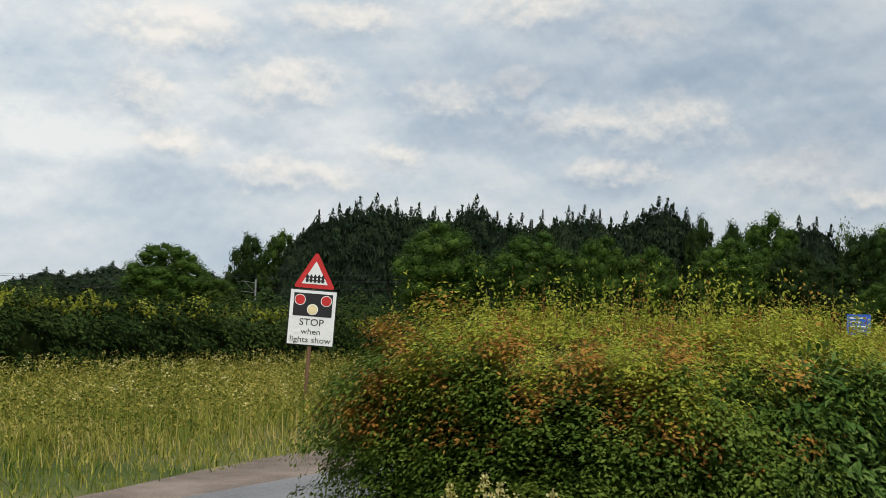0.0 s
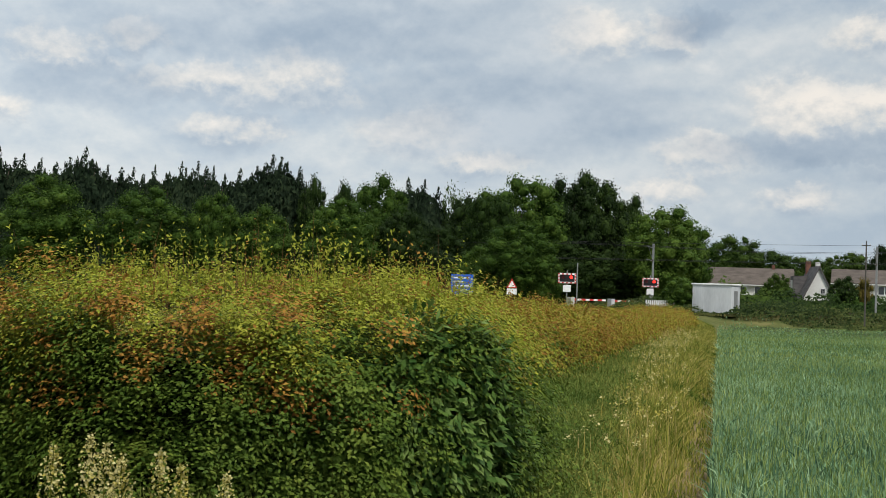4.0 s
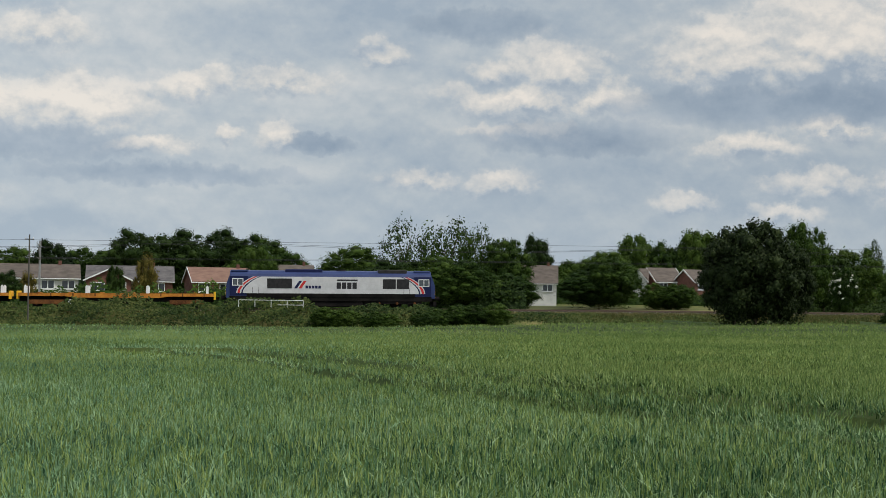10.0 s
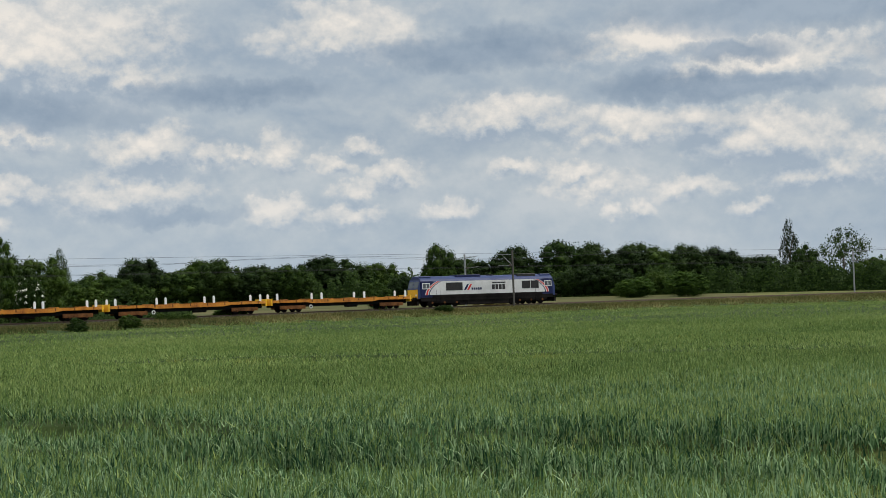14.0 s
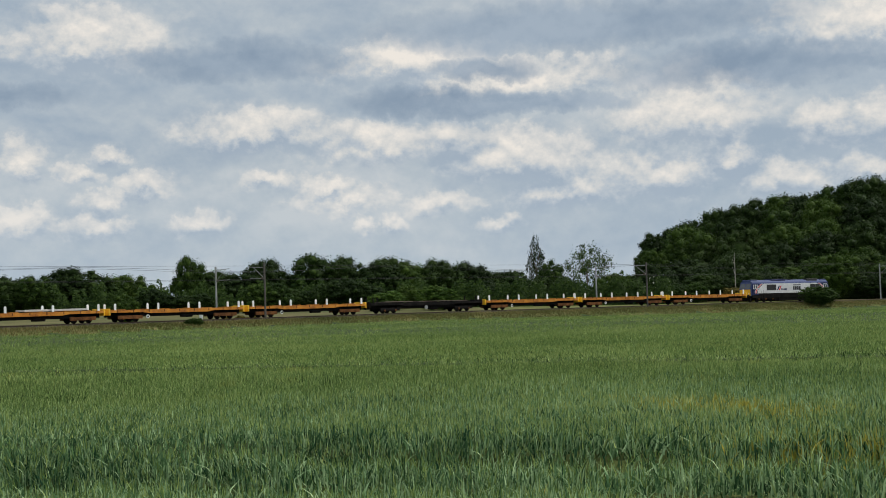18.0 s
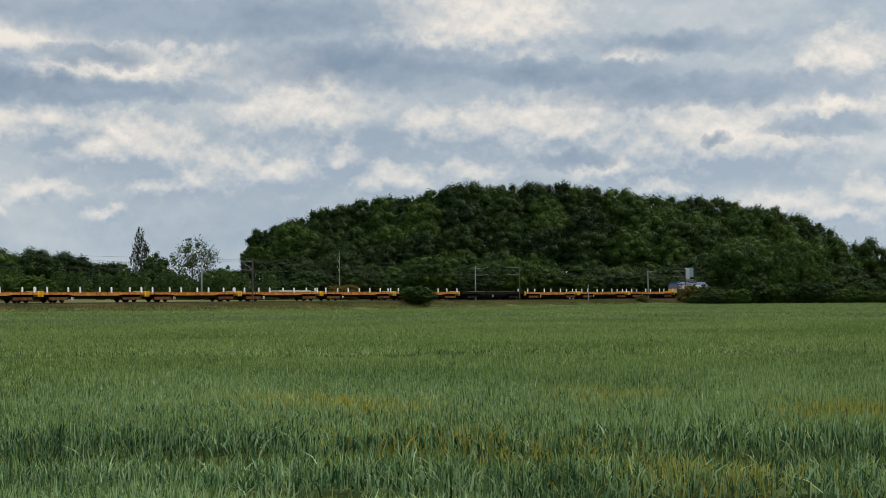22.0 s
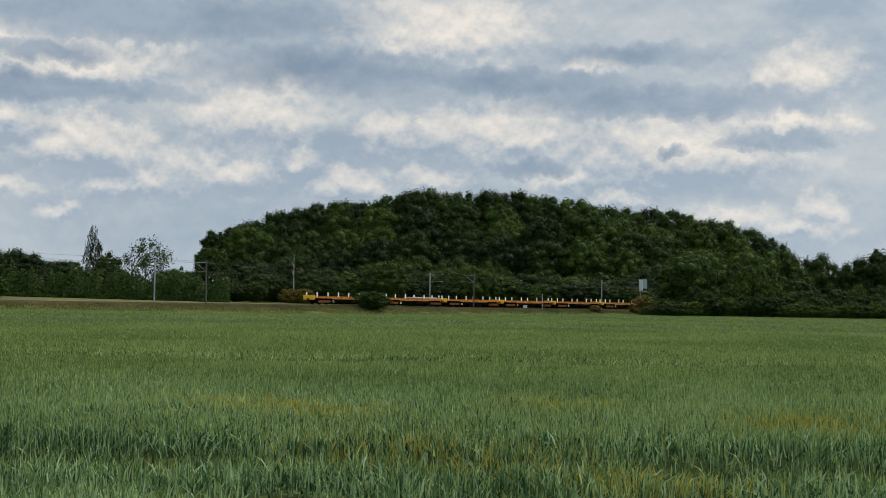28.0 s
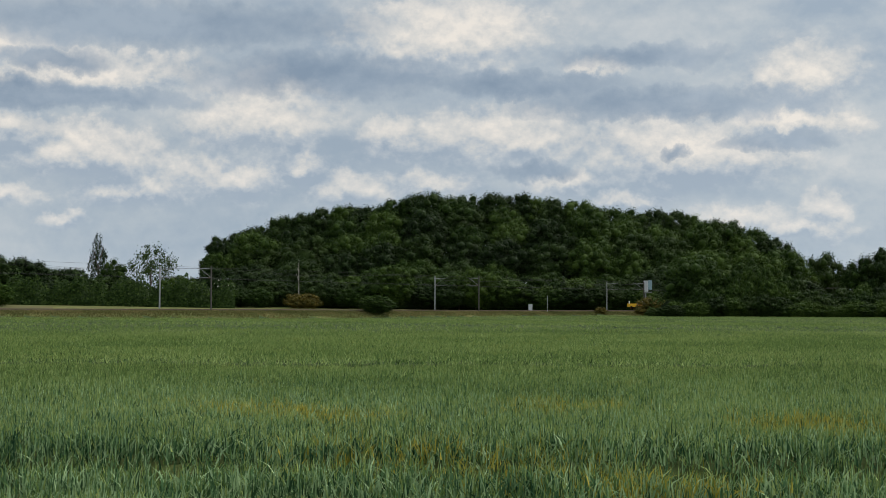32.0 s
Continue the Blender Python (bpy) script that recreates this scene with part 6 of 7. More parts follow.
def blue_sign():
    x, y = polar(16.25, 100)
    g = float(ground_z(x, y)[0])
    ob = empty("information_sign", pose(x, y, g, 0, 0, -16), "blue rectangular sign with white writing beside the lane", "road sign")
    for px in (-0.55, 0.55):
        part("post", tube(bmesh.new(), (px, 0.05, 0), (px, 0.05, 3.1), 0.04), M["steel"], ob)
    part("plate", boxes((-0.78, 0.78, 0, 0.03, 1.7, 3.1)), M["bluesign"], ob)
    for i, (a, b) in enumerate(((-0.6, 0.5), (-0.6, 0.1), (-0.6, 0.62), (-0.6, 0.35))):
        part("writing_bar", boxes((a, b, -0.006, 0, 2.8 - i * 0.28, 2.9 - i * 0.28)), M["white"], ob)


blue_sign()


# ---- level crossing ----
def signal_light(az, d, label):
    x, y = polar(az, d)
    g = float(ground_z(x, y)[0])
    ob = empty("crossing_signal", pose(x, y, g + 0.3, 0, 0, -az), label, "traffic signal", "crossing signals")
    part("post", tube(bmesh.new(), (0, 0.12, -0.4), (0, 0.12, 3.4), 0.06), M["steel"], ob)
    part("backboard", bevelled(boxes((-0.8, 0.8, 0, 0.05, 2.25, 3.15)), 0.02), M["white"], ob, "red and white chequered backboard")
    for q in range(5):
        for px, pz in ((-0.73 + q * 0.365, 3.085), (-0.73 + q * 0.365, 2.315)):
            part("red_square", boxes((px - 0.075, px + 0.075, -0.012, 0, pz - 0.055, pz + 0.055)), M["redpaint"], ob)
    for pz in (2.55, 2.85):
        for px in (-0.73, 0.73):
            part("red_square", boxes((px - 0.055, px + 0.055, -0.012, 0, pz - 0.07, pz + 0.07)), M["redpaint"], ob)
    part("lamp_box", boxes((-0.66, 0.66, -0.03, 0, 2.4, 3.02)), M["black"], ob)
    for px in (-0.36, 0.36):
        part("red_lamp", disc(0.15, -0.06, -0.03, px, 2.8), M["redglow" if px > 0 else "redlens"], ob, "lit red lamp" if px > 0 else "dark red lamp")
        part("hood", prism(bmesh.new(), [(px + 0.2 * math.cos(a), 2.8 + 0.2 * math.sin(a)) for a in np.linspace(0, math.pi, 9)] + [(px + 0.23 * math.cos(a), 2.8 + 0.23 * math.sin(a)) for a in np.linspace(math.pi, 0, 9)], -0.25, -0.03, "y"), M["black"], ob)
    part("notice", boxes((-0.35, 0.35, -0.02, 0.0, 1.5, 2.1)), M["white"], ob)
    return ob


signal_light(20.45, 127, "level crossing signal with a red lamp lit")
signal_light(23.75, 142, "level crossing signal with a red lamp lit")


def barrier(az0, az1, d, label):
    (x0, y0), (x1, y1) = polar(az0, d), polar(az1, d + 3)
    g = float(ground_z(x0, y0)[0])
    ln = math.hypot(x1 - x0, y1 - y0)
    ob = empty("barrier", pose(x0, y0, g, 0, 0, math.degrees(math.atan2(y1 - y0, x1 - x0))), label, "barrier", "crossing barriers")
    n = 8
    for i in range(n):
        part("boom_band", boxes((ln * i / n, ln * (i + 1) / n, -0.05, 0.05, 1.0, 1.18)), M["redpaint" if i % 2 == 0 else "white"], ob)
    part("pedestal", bevelled(boxes((-0.5, 0.0, -0.3, 0.3, 0, 1.3)), 0.04), M["cabin"], ob)


barrier(20.7, 22.0, 137, "lowered red and white crossing barrier")
barrier(22.3, 23.6, 141, "lowered red and white crossing barrier")


def triangle_far():
    x, y = polar(18.25, 120)
    g = float(ground_z(x, y)[0])
    ob = empty("road_sign", pose(x, y, g, 0, 0, -18), "red-edged warning triangle on a grey post", "road sign")
    part("post", tube(bmesh.new(), (0, 0.05, 0), (0, 0.05, 2.6), 0.04), M["steel"], ob)
    part("triangle", prism(bmesh.new(), [(-0.45, 2.1), (0.45, 2.1), (0, 2.9)], 0, 0.02, "y"), M["redpaint"], ob)
    part("triangle_face", prism(bmesh.new(), [(-0.3, 2.18), (0.3, 2.18), (0, 2.72)], -0.01, 0, "y"), M["white"], ob)
    part("plate", boxes((-0.42, 0.42, 0, 0.02, 1.55, 2.05)), M["white"], ob)


triangle_far()


def picket_fence():
    x, y = polar(24.0, 139)
    g = float(ground_z(x, y)[0])
    ob = empty("fence", pose(x, y, g, 0, 0, -24), "white picket fence beside the level crossing", "fence")
    for i in range(14):
        part("picket", boxes((-1.0 + i * 0.2, -0.88 + i * 0.2, 0, 0.03, 0, 1.3)), M["white"], ob)
    for z in (0.35, 0.95):
        part("rail", boxes((-1.05, 1.75, 0.03, 0.07, z, z + 0.09)), M["white"], ob)


picket_fence()


def relay_cabin():
    x, y = polar(26.33, 139)
    g = float(ground_z(x, y)[0])
    ob = empty("equipment_cabin", pose(x, y, g, 0, 0, -26 - 20), "pale grey flat-roofed steel railway equipment cabin", "cabin")
    part("body", bevelled(boxes((-1.95, 1.95, -1.2, 1.2, 0.25, 2.9)), 0.03), M["cabin"], ob)
    part("roof", bevelled(boxes((-2.05, 2.05, -1.3, 1.3, 2.9, 3.05)), 0.03), M["white"], ob)
    part("plinth", boxes((-1.9, 1.9, -1.15, 1.15, 0, 0.25)), M["sleeper"], ob)
    for i in range(9):
        part("seam", boxes((-1.7 + i * 0.42, -1.66 + i * 0.42, -1.215, -1.2, 0.4, 2.8)), M["cabin"], ob)
    part("door", boxes((1.95, 1.97, -0.5, 0.5, 0.3, 2.4)), M["steel"], ob)


relay_cabin()


# ---- poles, masts and wires ----
def mast(az, off, h, mat, arm, label):
    s = s_at(az, off)
    x, y, th = line(s, off)
    g = float(rail_z(s)) - 0.9
    ob = empty("overhead_line_mast", pose(x, y, g, 0, 0, -math.degrees(th)), label, "mast", "overhead line masts")
    part("column", bevelled(boxes((-0.1, 0.1, -0.1, 0.1, 0, h)), 0.02), M[mat], ob)
    sgn = -1 if off > 0 else 1
    part("arm", tube(tube(bmesh.new(), (0, 0, h - 0.5), (sgn * arm, 0, h - 0.35), 0.04), (0, 0, h - 1.9), (sgn * arm, 0, h - 1.75), 0.035), M["steel"], ob)
    part("stay", tube(bmesh.new(), (0, 0, h - 1.9), (sgn * arm * 0.75, 0, h - 0.4), 0.03), M["steel"], ob)
    part("insulator", tube(bmesh.new(), (sgn * 0.25, 0, h - 1.88), (sgn * 0.7, 0, h - 1.83), 0.09), M["oldwood"], ob)
    return s


MAST_S = []
for az_far, az_near in ((-7.5, -5.6), (13.55, 15.2), (23.9, 25.0), (32.3, 33.6), (80.95, 82.8), (96.1, 98.1), (106.98, 108.74), (113.84, 115.3)):
    if az_far > 0:
        MAST_S.append(mast(az_far, -6.9, 7.7, "steel", 3.2, "grey steel overhead line mast with bracket arms"))
    else:
        MAST_S.append(mast(az_far, -6.9, 7.2, "steel", 3.2, "grey steel overhead line mast with bracket arms"))
    if az_far > 60:
        mast(az_near, 3.4, 7.7, "mastdark", 3.2, "dark weathered overhead line mast with bracket arms")


def wire(name, pts, r, label):
    bm = bmesh.new()
    for a, b in zip(pts[:-1], pts[1:]):
        tube(bm, a, b, r, n=4)
    return tagged(part(name, bm, M["wire"]), label, "cable", "overhead wires")


for off, dz in ((0.0, 4.9), (0.0, 6.2), (-3.4, 4.9), (-3.4, 6.2), (-6.9, 6.9)):
    pts = []
    for s in np.arange(-300, 560, 10.0):
        x, y, _ = line(s, off)
        sag = 0.35 * math.cos((s % 50) / 50 * math.tau) if dz == 6.2 else 0.0
        pts.append((x, y, float(rail_z(s)) + dz + sag))
    wire("overhead_wire", pts, 0.013, "thin dark overhead line wire along the railway")


def telegraph_pole(az, d, top, label, arm=True):
    x, y = polar(az, d)
    g = float(ground_z(x, y)[0])
    ob = empty("telegraph_pole", pose(x, y, g, 0, 0, -az), label, "pole", "telegraph poles")
    part("pole", tube(bmesh.new(), (0, 0, 0), (0, 0, top - g), 0.08 if arm else 0.07, 0.06, 10), M["mastdark" if arm else "steel"], ob)
    if not arm:
        return
    part("crossarm", boxes((-0.4, 0.4, -0.04, 0.04, top - g - 0.46, top - g - 0.38)), M["mastdark"], ob)
    for px in (-0.34, 0.34):
        part("insulator", tube(bmesh.new(), (px, 0, top - g - 0.38), (px, 0, top - g - 0.26), 0.035), M["white"], ob)


telegraph_pole(31.97, 136, 8.0, "slim dark telegraph pole on the railway bank")
telegraph_pole(20.85, 134, 5.2, "slim grey steel post beside the level crossing", False)


def marker_post(az, off, w, h, label, mat="white"):
    s = s_at(az, off)
    x, y, th = line(s, off)
    ob = empty("marker_post", pose(x, y, float(ground_z(x, y)[0]), 0, 0, -az), label, "post", "trackside posts")
    part("post", bevelled(boxes((-w, w, -w * 0.6, w * 0.6, 0, h)), 0.02), M[mat], ob)


marker_post(80.3, -7.5, 0.2, 2.0, "white trackside marker post")
marker_post(110.82, -7.5, 0.45, 1.9, "pale grey trackside equipment case", "cabin")
marker_post(111.5, 4.2, 0.1, 3.6, "slim grey trackside signal post", "steel")


def handrail():
    ob = None
    s0, s1 = s_at(40.05, 9.6), s_at(42.6, 9.6)
    x, y, th = line(s0, 9.6)
    ob = empty("handrail", pose(x, y, CAM_Z - 1.2, 0, 0, 90 - math.degrees(th)), "white tubular handrail beside the track", "railing")
    ln = s1 - s0
    for i in range(5):
        part("post", tube(bmesh.new(), (ln * i / 4, 0, 0.5), (ln * i / 4, 0, 1.15), 0.025, n=6), M["white"], ob)
    for z in (0.72, 1.15):
        part("rail", tube(bmesh.new(), (0 if z > 1 else ln * 0.6, 0, z), (ln, 0, z), 0.03, n=6), M["white"], ob)


handrail()


def mast_box():
    s0 = s_at(115.45, 3.4)
    x, y, th = line(s0, 3.4)
    ob = empty("line_transformer", pose(x, y, float(rail_z(s0)) + 4.4, 0, 0, -115), "pale blue-grey transformer box on a line mast", "transformer")
    part("box", bevelled(boxes((-0.9, 0.2, -0.5, 0.5, 0, 2.6)), 0.08), M["cabin"], ob)
    part("cooling_fins", boxes((0.25, 1.1, -0.45, 0.45, 0.5, 2.7)), M["bluegrey"], ob)
    part("bracket", boxes((-0.9, 1.1, -0.1, 0.1, -0.3, 0.0)), M["steel"], ob)
    part("stand", boxes((-0.5, -0.25, -0.15, 0.15, -5.4, -0.3)), M["steel"], ob)


mast_box()

# ---- houses ----
def house(az0, az1, d, ridge, eave, wall, roof, label, turn=0.0, depth=7.5, gable=None, windows=3, storeys=2, chimney=True):
    """A house facing the field between two bearings; ridge and eave: heights above the ground."""
    x, y = polar((az0 + az1) / 2, d)
    g = float(ground_z(x, y)[0])
    w = d * math.tan(radians(az1 - az0)) / 2
    ob = empty("house", pose(x, y, g, 0, 0, -(az0 + az1) / 2 + turn), label, "house", "village houses")
    D = depth / 2
    bm = boxes((-w, w, -D, D, -0.5, eave))
    for sx in (-w, w):
        prism(bm, [(-D, eave), (D, eave), (0, ridge - 0.12)], sx - 0.01, sx + 0.01, "x")
    part("wall", bm, M[wall], ob)
    o = 0.35
    t = 0.12
    k = (ridge - eave) / D
    for sg, nm in ((-1, "front"), (1, "back")):
        prof = [(sg * (D + o), eave - k * o), (sg * (D + o), eave - k * o + t), (0, ridge + t * 0.4), (0, ridge - t)]
        part("roof", prism(bmesh.new(), prof, -w - 0.3, w + 0.3, "x"), M[roof], ob)
    for sx in (-1, 1) if turn else ():
        for sg in (-1, 1):
            prof = [(sg * (D + o), eave - k * o - 0.12), (sg * (D + o), eave - k * o + 0.1), (0, ridge + 0.06), (0, ridge - 0.2)]
            part("bargeboard", prism(bmesh.new(), prof, sx * (w + 0.3) - 0.03 + sx * 0.035, sx * (w + 0.3) + 0.03 + sx * 0.035, "x"), M["white"], ob)
    part("gutter", boxes((-w - 0.3, w + 0.3, -D - o - 0.1, -D - o + 0.02, eave - k * o - 0.1, eave - k * o + 0.02)), M["white"], ob, "white gutter and fascia")
    if chimney:
        cx = w * 0.55
        part("chimney", bevelled(boxes((cx - 0.2, cx + 0.2, -0.25, 0.25, ridge - 0.8, ridge + 0.5)), 0.03), M["brick"], ob)
    levels = [eave - 1.5] + ([eave - 4.1] if storeys > 1 else [])
    for z in levels:
        for i in range(windows):
            cx = -w + (i + 0.5) * 2 * w / windows
            win = part("window", bevelled(boxes((cx - 0.85, cx + 0.85, -D - 0.06, -D + 0.02, z, z + 1.15)), 0.02), M["white"], ob, "white framed window")
            for q in (-1, 1):
                part("pane", boxes((cx + q * 0.40 - 0.34, cx + q * 0.40 + 0.34, -D - 0.075, -D - 0.06, z + 0.1, z + 1.05)), M["glass"], win)
            part("sill", boxes((cx - 0.95, cx + 0.95, -D - 0.14, -D - 0.02, z - 0.1, z - 0.02)), M["white"], win)
    if gable:
        gx, gw, gh, gm = gable
        gb = prism(bmesh.new(), [(gx - gw, -0.5), (gx + gw, -0.5), (gx + gw, eave), (gx, gh), (gx - gw, eave)], -D - 1.6, -D + 0.5, "y")
        gab = part("gable", gb, M[gm], ob)
        for sg in (-1, 1):
            pr = [(gx + sg * (gw + 0.3), eave - 0.25), (gx + sg * (gw + 0.3), eave - 0.05), (gx, gh + 0.2), (gx, gh)]
            part("gable_roof", prism(bmesh.new(), pr, -D - 1.9, 0.2, "y"), M[roof], ob)
            part("bargeboard", prism(bmesh.new(), [(p, q - 0.02) for p, q in pr], -D - 1.96, -D - 1.9, "y"), M["white"], ob)
        for z in levels:
            for cx in ((gx - gw * 0.47, gx + gw * 0.47) if gw > 2.5 else (gx,)):
                win = part("window", boxes((cx - 0.9, cx + 0.9, -D - 1.66, -D - 1.58, z, z + 1.15)), M["white"], ob, "white framed window")
                for q in (-1, 1):
                    part("pane", boxes((cx + q * 0.42 - 0.36, cx + q * 0.42 + 0.36, -D - 1.675, -D - 1.66, z + 0.1, z + 1.05)), M["glass"], win)
    return ob


house(26.1, 29.2, 190, 5.6, 3.6, "render", "tile_brown", "low white house under a long brown tiled roof", windows=4, storeys=1)
house(30.8, 33.8, 192, 5.7, 4.0, "render", "tile_brown", "white-walled house under a long brown tiled roof", windows=4, storeys=1)
house(34.2, 37.4, 196, 5.6, 3.7, "brick", "tile_dark", "red brick house with a white-edged front gable", gable=(-2.75, 2.9, 4.95, "brick"), windows=3, storeys=1)
house(38.05, 40.55, 200, 5.5, 3.6, "brick", "tile_red", "long red brick house under a red tiled roof", windows=3, storeys=1, turn=11)
house(41.5, 42.9, 205, 6.0, 4.0, "brick", "tile_brown", "red brick house under a brown tiled roof", windows=2, storeys=1)
house(51.3, 52.7, 236, 6.6, 3.8, "render", "tile_brown", "white house with a brown roof among trees", windows=2, storeys=1)
house(55.5, 56.3, 258, 6.4, 4.2, "render", "tile_brown", "white and brown gabled house behind the trees", gable=(0, 1.6, 6.2, "render"), windows=1, storeys=1, chimney=False)
house(56.3, 57.4, 262, 6.6, 4.2, "brick", "tile_brown", "brown-roofed brick house with white gable edges", windows=2, storeys=1, chimney=False, turn=24)
house(57.7, 58.9, 258, 6.3, 4.2, "brick", "tile_brown", "red brick house with white gable edges among trees", windows=2, storeys=1, chimney=False, turn=30)


def white_cottage():
    x, y = polar(30.03, 174)
    g = float(ground_z(x, y)[0])
    ob = empty("house", pose(x, y, g, 0, 0, -30 + 9), "steep white gabled cottage with a dark roof", "house", "village houses")
    part("wall", prism(bmesh.new(), [(-2.0, -0.5), (2.0, -0.5), (2.0, 1.5), (0, 5.4), (-2.0, 1.5)], -4, 4, "y"), M["render"], ob)
    for sg in (-1, 1):
        part("roof", prism(bmesh.new(), [(sg * 2.25, 0.95), (sg * 2.3, 1.15), (0, 5.75), (0, 5.45)], -4.25, 4.2, "y"), M["tile_dark"], ob)
    part("dormer", boxes((-2.3, -0.6, 0.2, 2.6, 2.4, 4.6)), M["tile_dark"], ob, "dark hung-tile dormer")
    part("dormer_window", boxes((-2.34, -2.3, 0.7, 2.1, 3.0, 4.1)), M["white"], ob)
    part("chimney", bevelled(boxes((0.35, 0.85, 0.6, 1.2, 4.2, 6.3)), 0.03), M["render"], ob, "pale rendered chimney")
    part("chimney", bevelled(boxes((-0.5, 0.1, 2.6, 3.2, 4.8, 6.4)), 0.03), M["brick"], ob, "brick chimney")
    for cx, z, w, h in ((-0.55, 0.7, 0.42, 1.0), (0.45, 2.5, 0.25, 0.7)):
        win = part("window", boxes((cx - w, cx + w, -4.05, -3.98, z, z + h)), M["white"], ob, "white framed window")
        for q in (-1, 1):
            part("pane", boxes((cx + q * w * 0.47 - w * 0.38, cx + q * w * 0.47 + w * 0.38, -4.065, -4.05, z + 0.08, z + h - 0.08)), M["glass"], win)


white_cottage()


def dry_field(name, az0, az1, d0, d1, label):
    az = np.linspace(az0, az1, 50)
    rr = np.linspace(d0, d1, 10)
    V = []
    for r in rr:
        for a in az:
            V.append((*polar(a, r), 0))
    V = np.array(V)
    V[:, 2] = ground_z(V[:, 0], V[:, 1]) + 0.12
    i, j = np.meshgrid(np.arange(9), np.arange(49), indexing="ij")
    a = (i * 50 + j).ravel()
    ob = new(name, mesh_np(name, V, np.stack([a, a + 50, a + 51, a + 1], 1), M["stubble"]))
    tagged(ob, label, "field", kind="structure")


dry_field("field", 66, 92, 215, 330, "pale dry field beyond the railway")
dry_field("field", 48, 58, 175, 225, "pale dry paddock beyond the railway")


# ---- train ----
def curve_band(y_top, y_bot, z0, z1, bulge, width, sgn, n=9):
    """Outline of a curved band on the body side: from the roof edge down and outwards to the cab foot."""
    up, down = [], []
    for i in range(n):
        q = i / (n - 1)
        z = z1 + (z0 - z1) * q
        y = y_top + (y_bot - y_top) * math.sin(q * math.pi / 2) ** 0.8
        up.append((sgn * y, z))
        down.append((sgn * (y + width), z))
    return up + down[::-1]


def bogie(parent, y, wheels, r, wb, mat="under", axle=True):
    bg = part("bogie", boxes((-1.22, -1.05, y - wb / 2 - 0.7, y + wb / 2 + 0.7, r - 0.05, r + 0.35), (1.05, 1.22, y - wb / 2 - 0.7, y + wb / 2 + 0.7, r - 0.05, r + 0.35), (-1.1, 1.1, y - 0.3, y + 0.3, r, r + 0.3)), M[mat], parent)
    n = 14
    for i in range(wheels):
        wy = y - wb / 2 + wb * i / (wheels - 1)
        bm = bmesh.new()
        for sx in (-0.75, 0.75):
            prism(bm, [(wy + r * math.cos(a * math.tau / n), r + r * math.sin(a * math.tau / n)) for a in range(n)], sx - 0.07, sx + 0.07, "x")
        tube(bm, (-0.75, wy, r), (0.75, wy, r), 0.08, n=6)
        part("wheelset", bm, M["under"], bg)
        for sx in (-1.24, 1.24):
            part("axle_box", tube(bmesh.new(), (sx - 0.06, wy, r), (sx + 0.06, wy, r), 0.13, n=8), M["deck"], bg)
    return bg


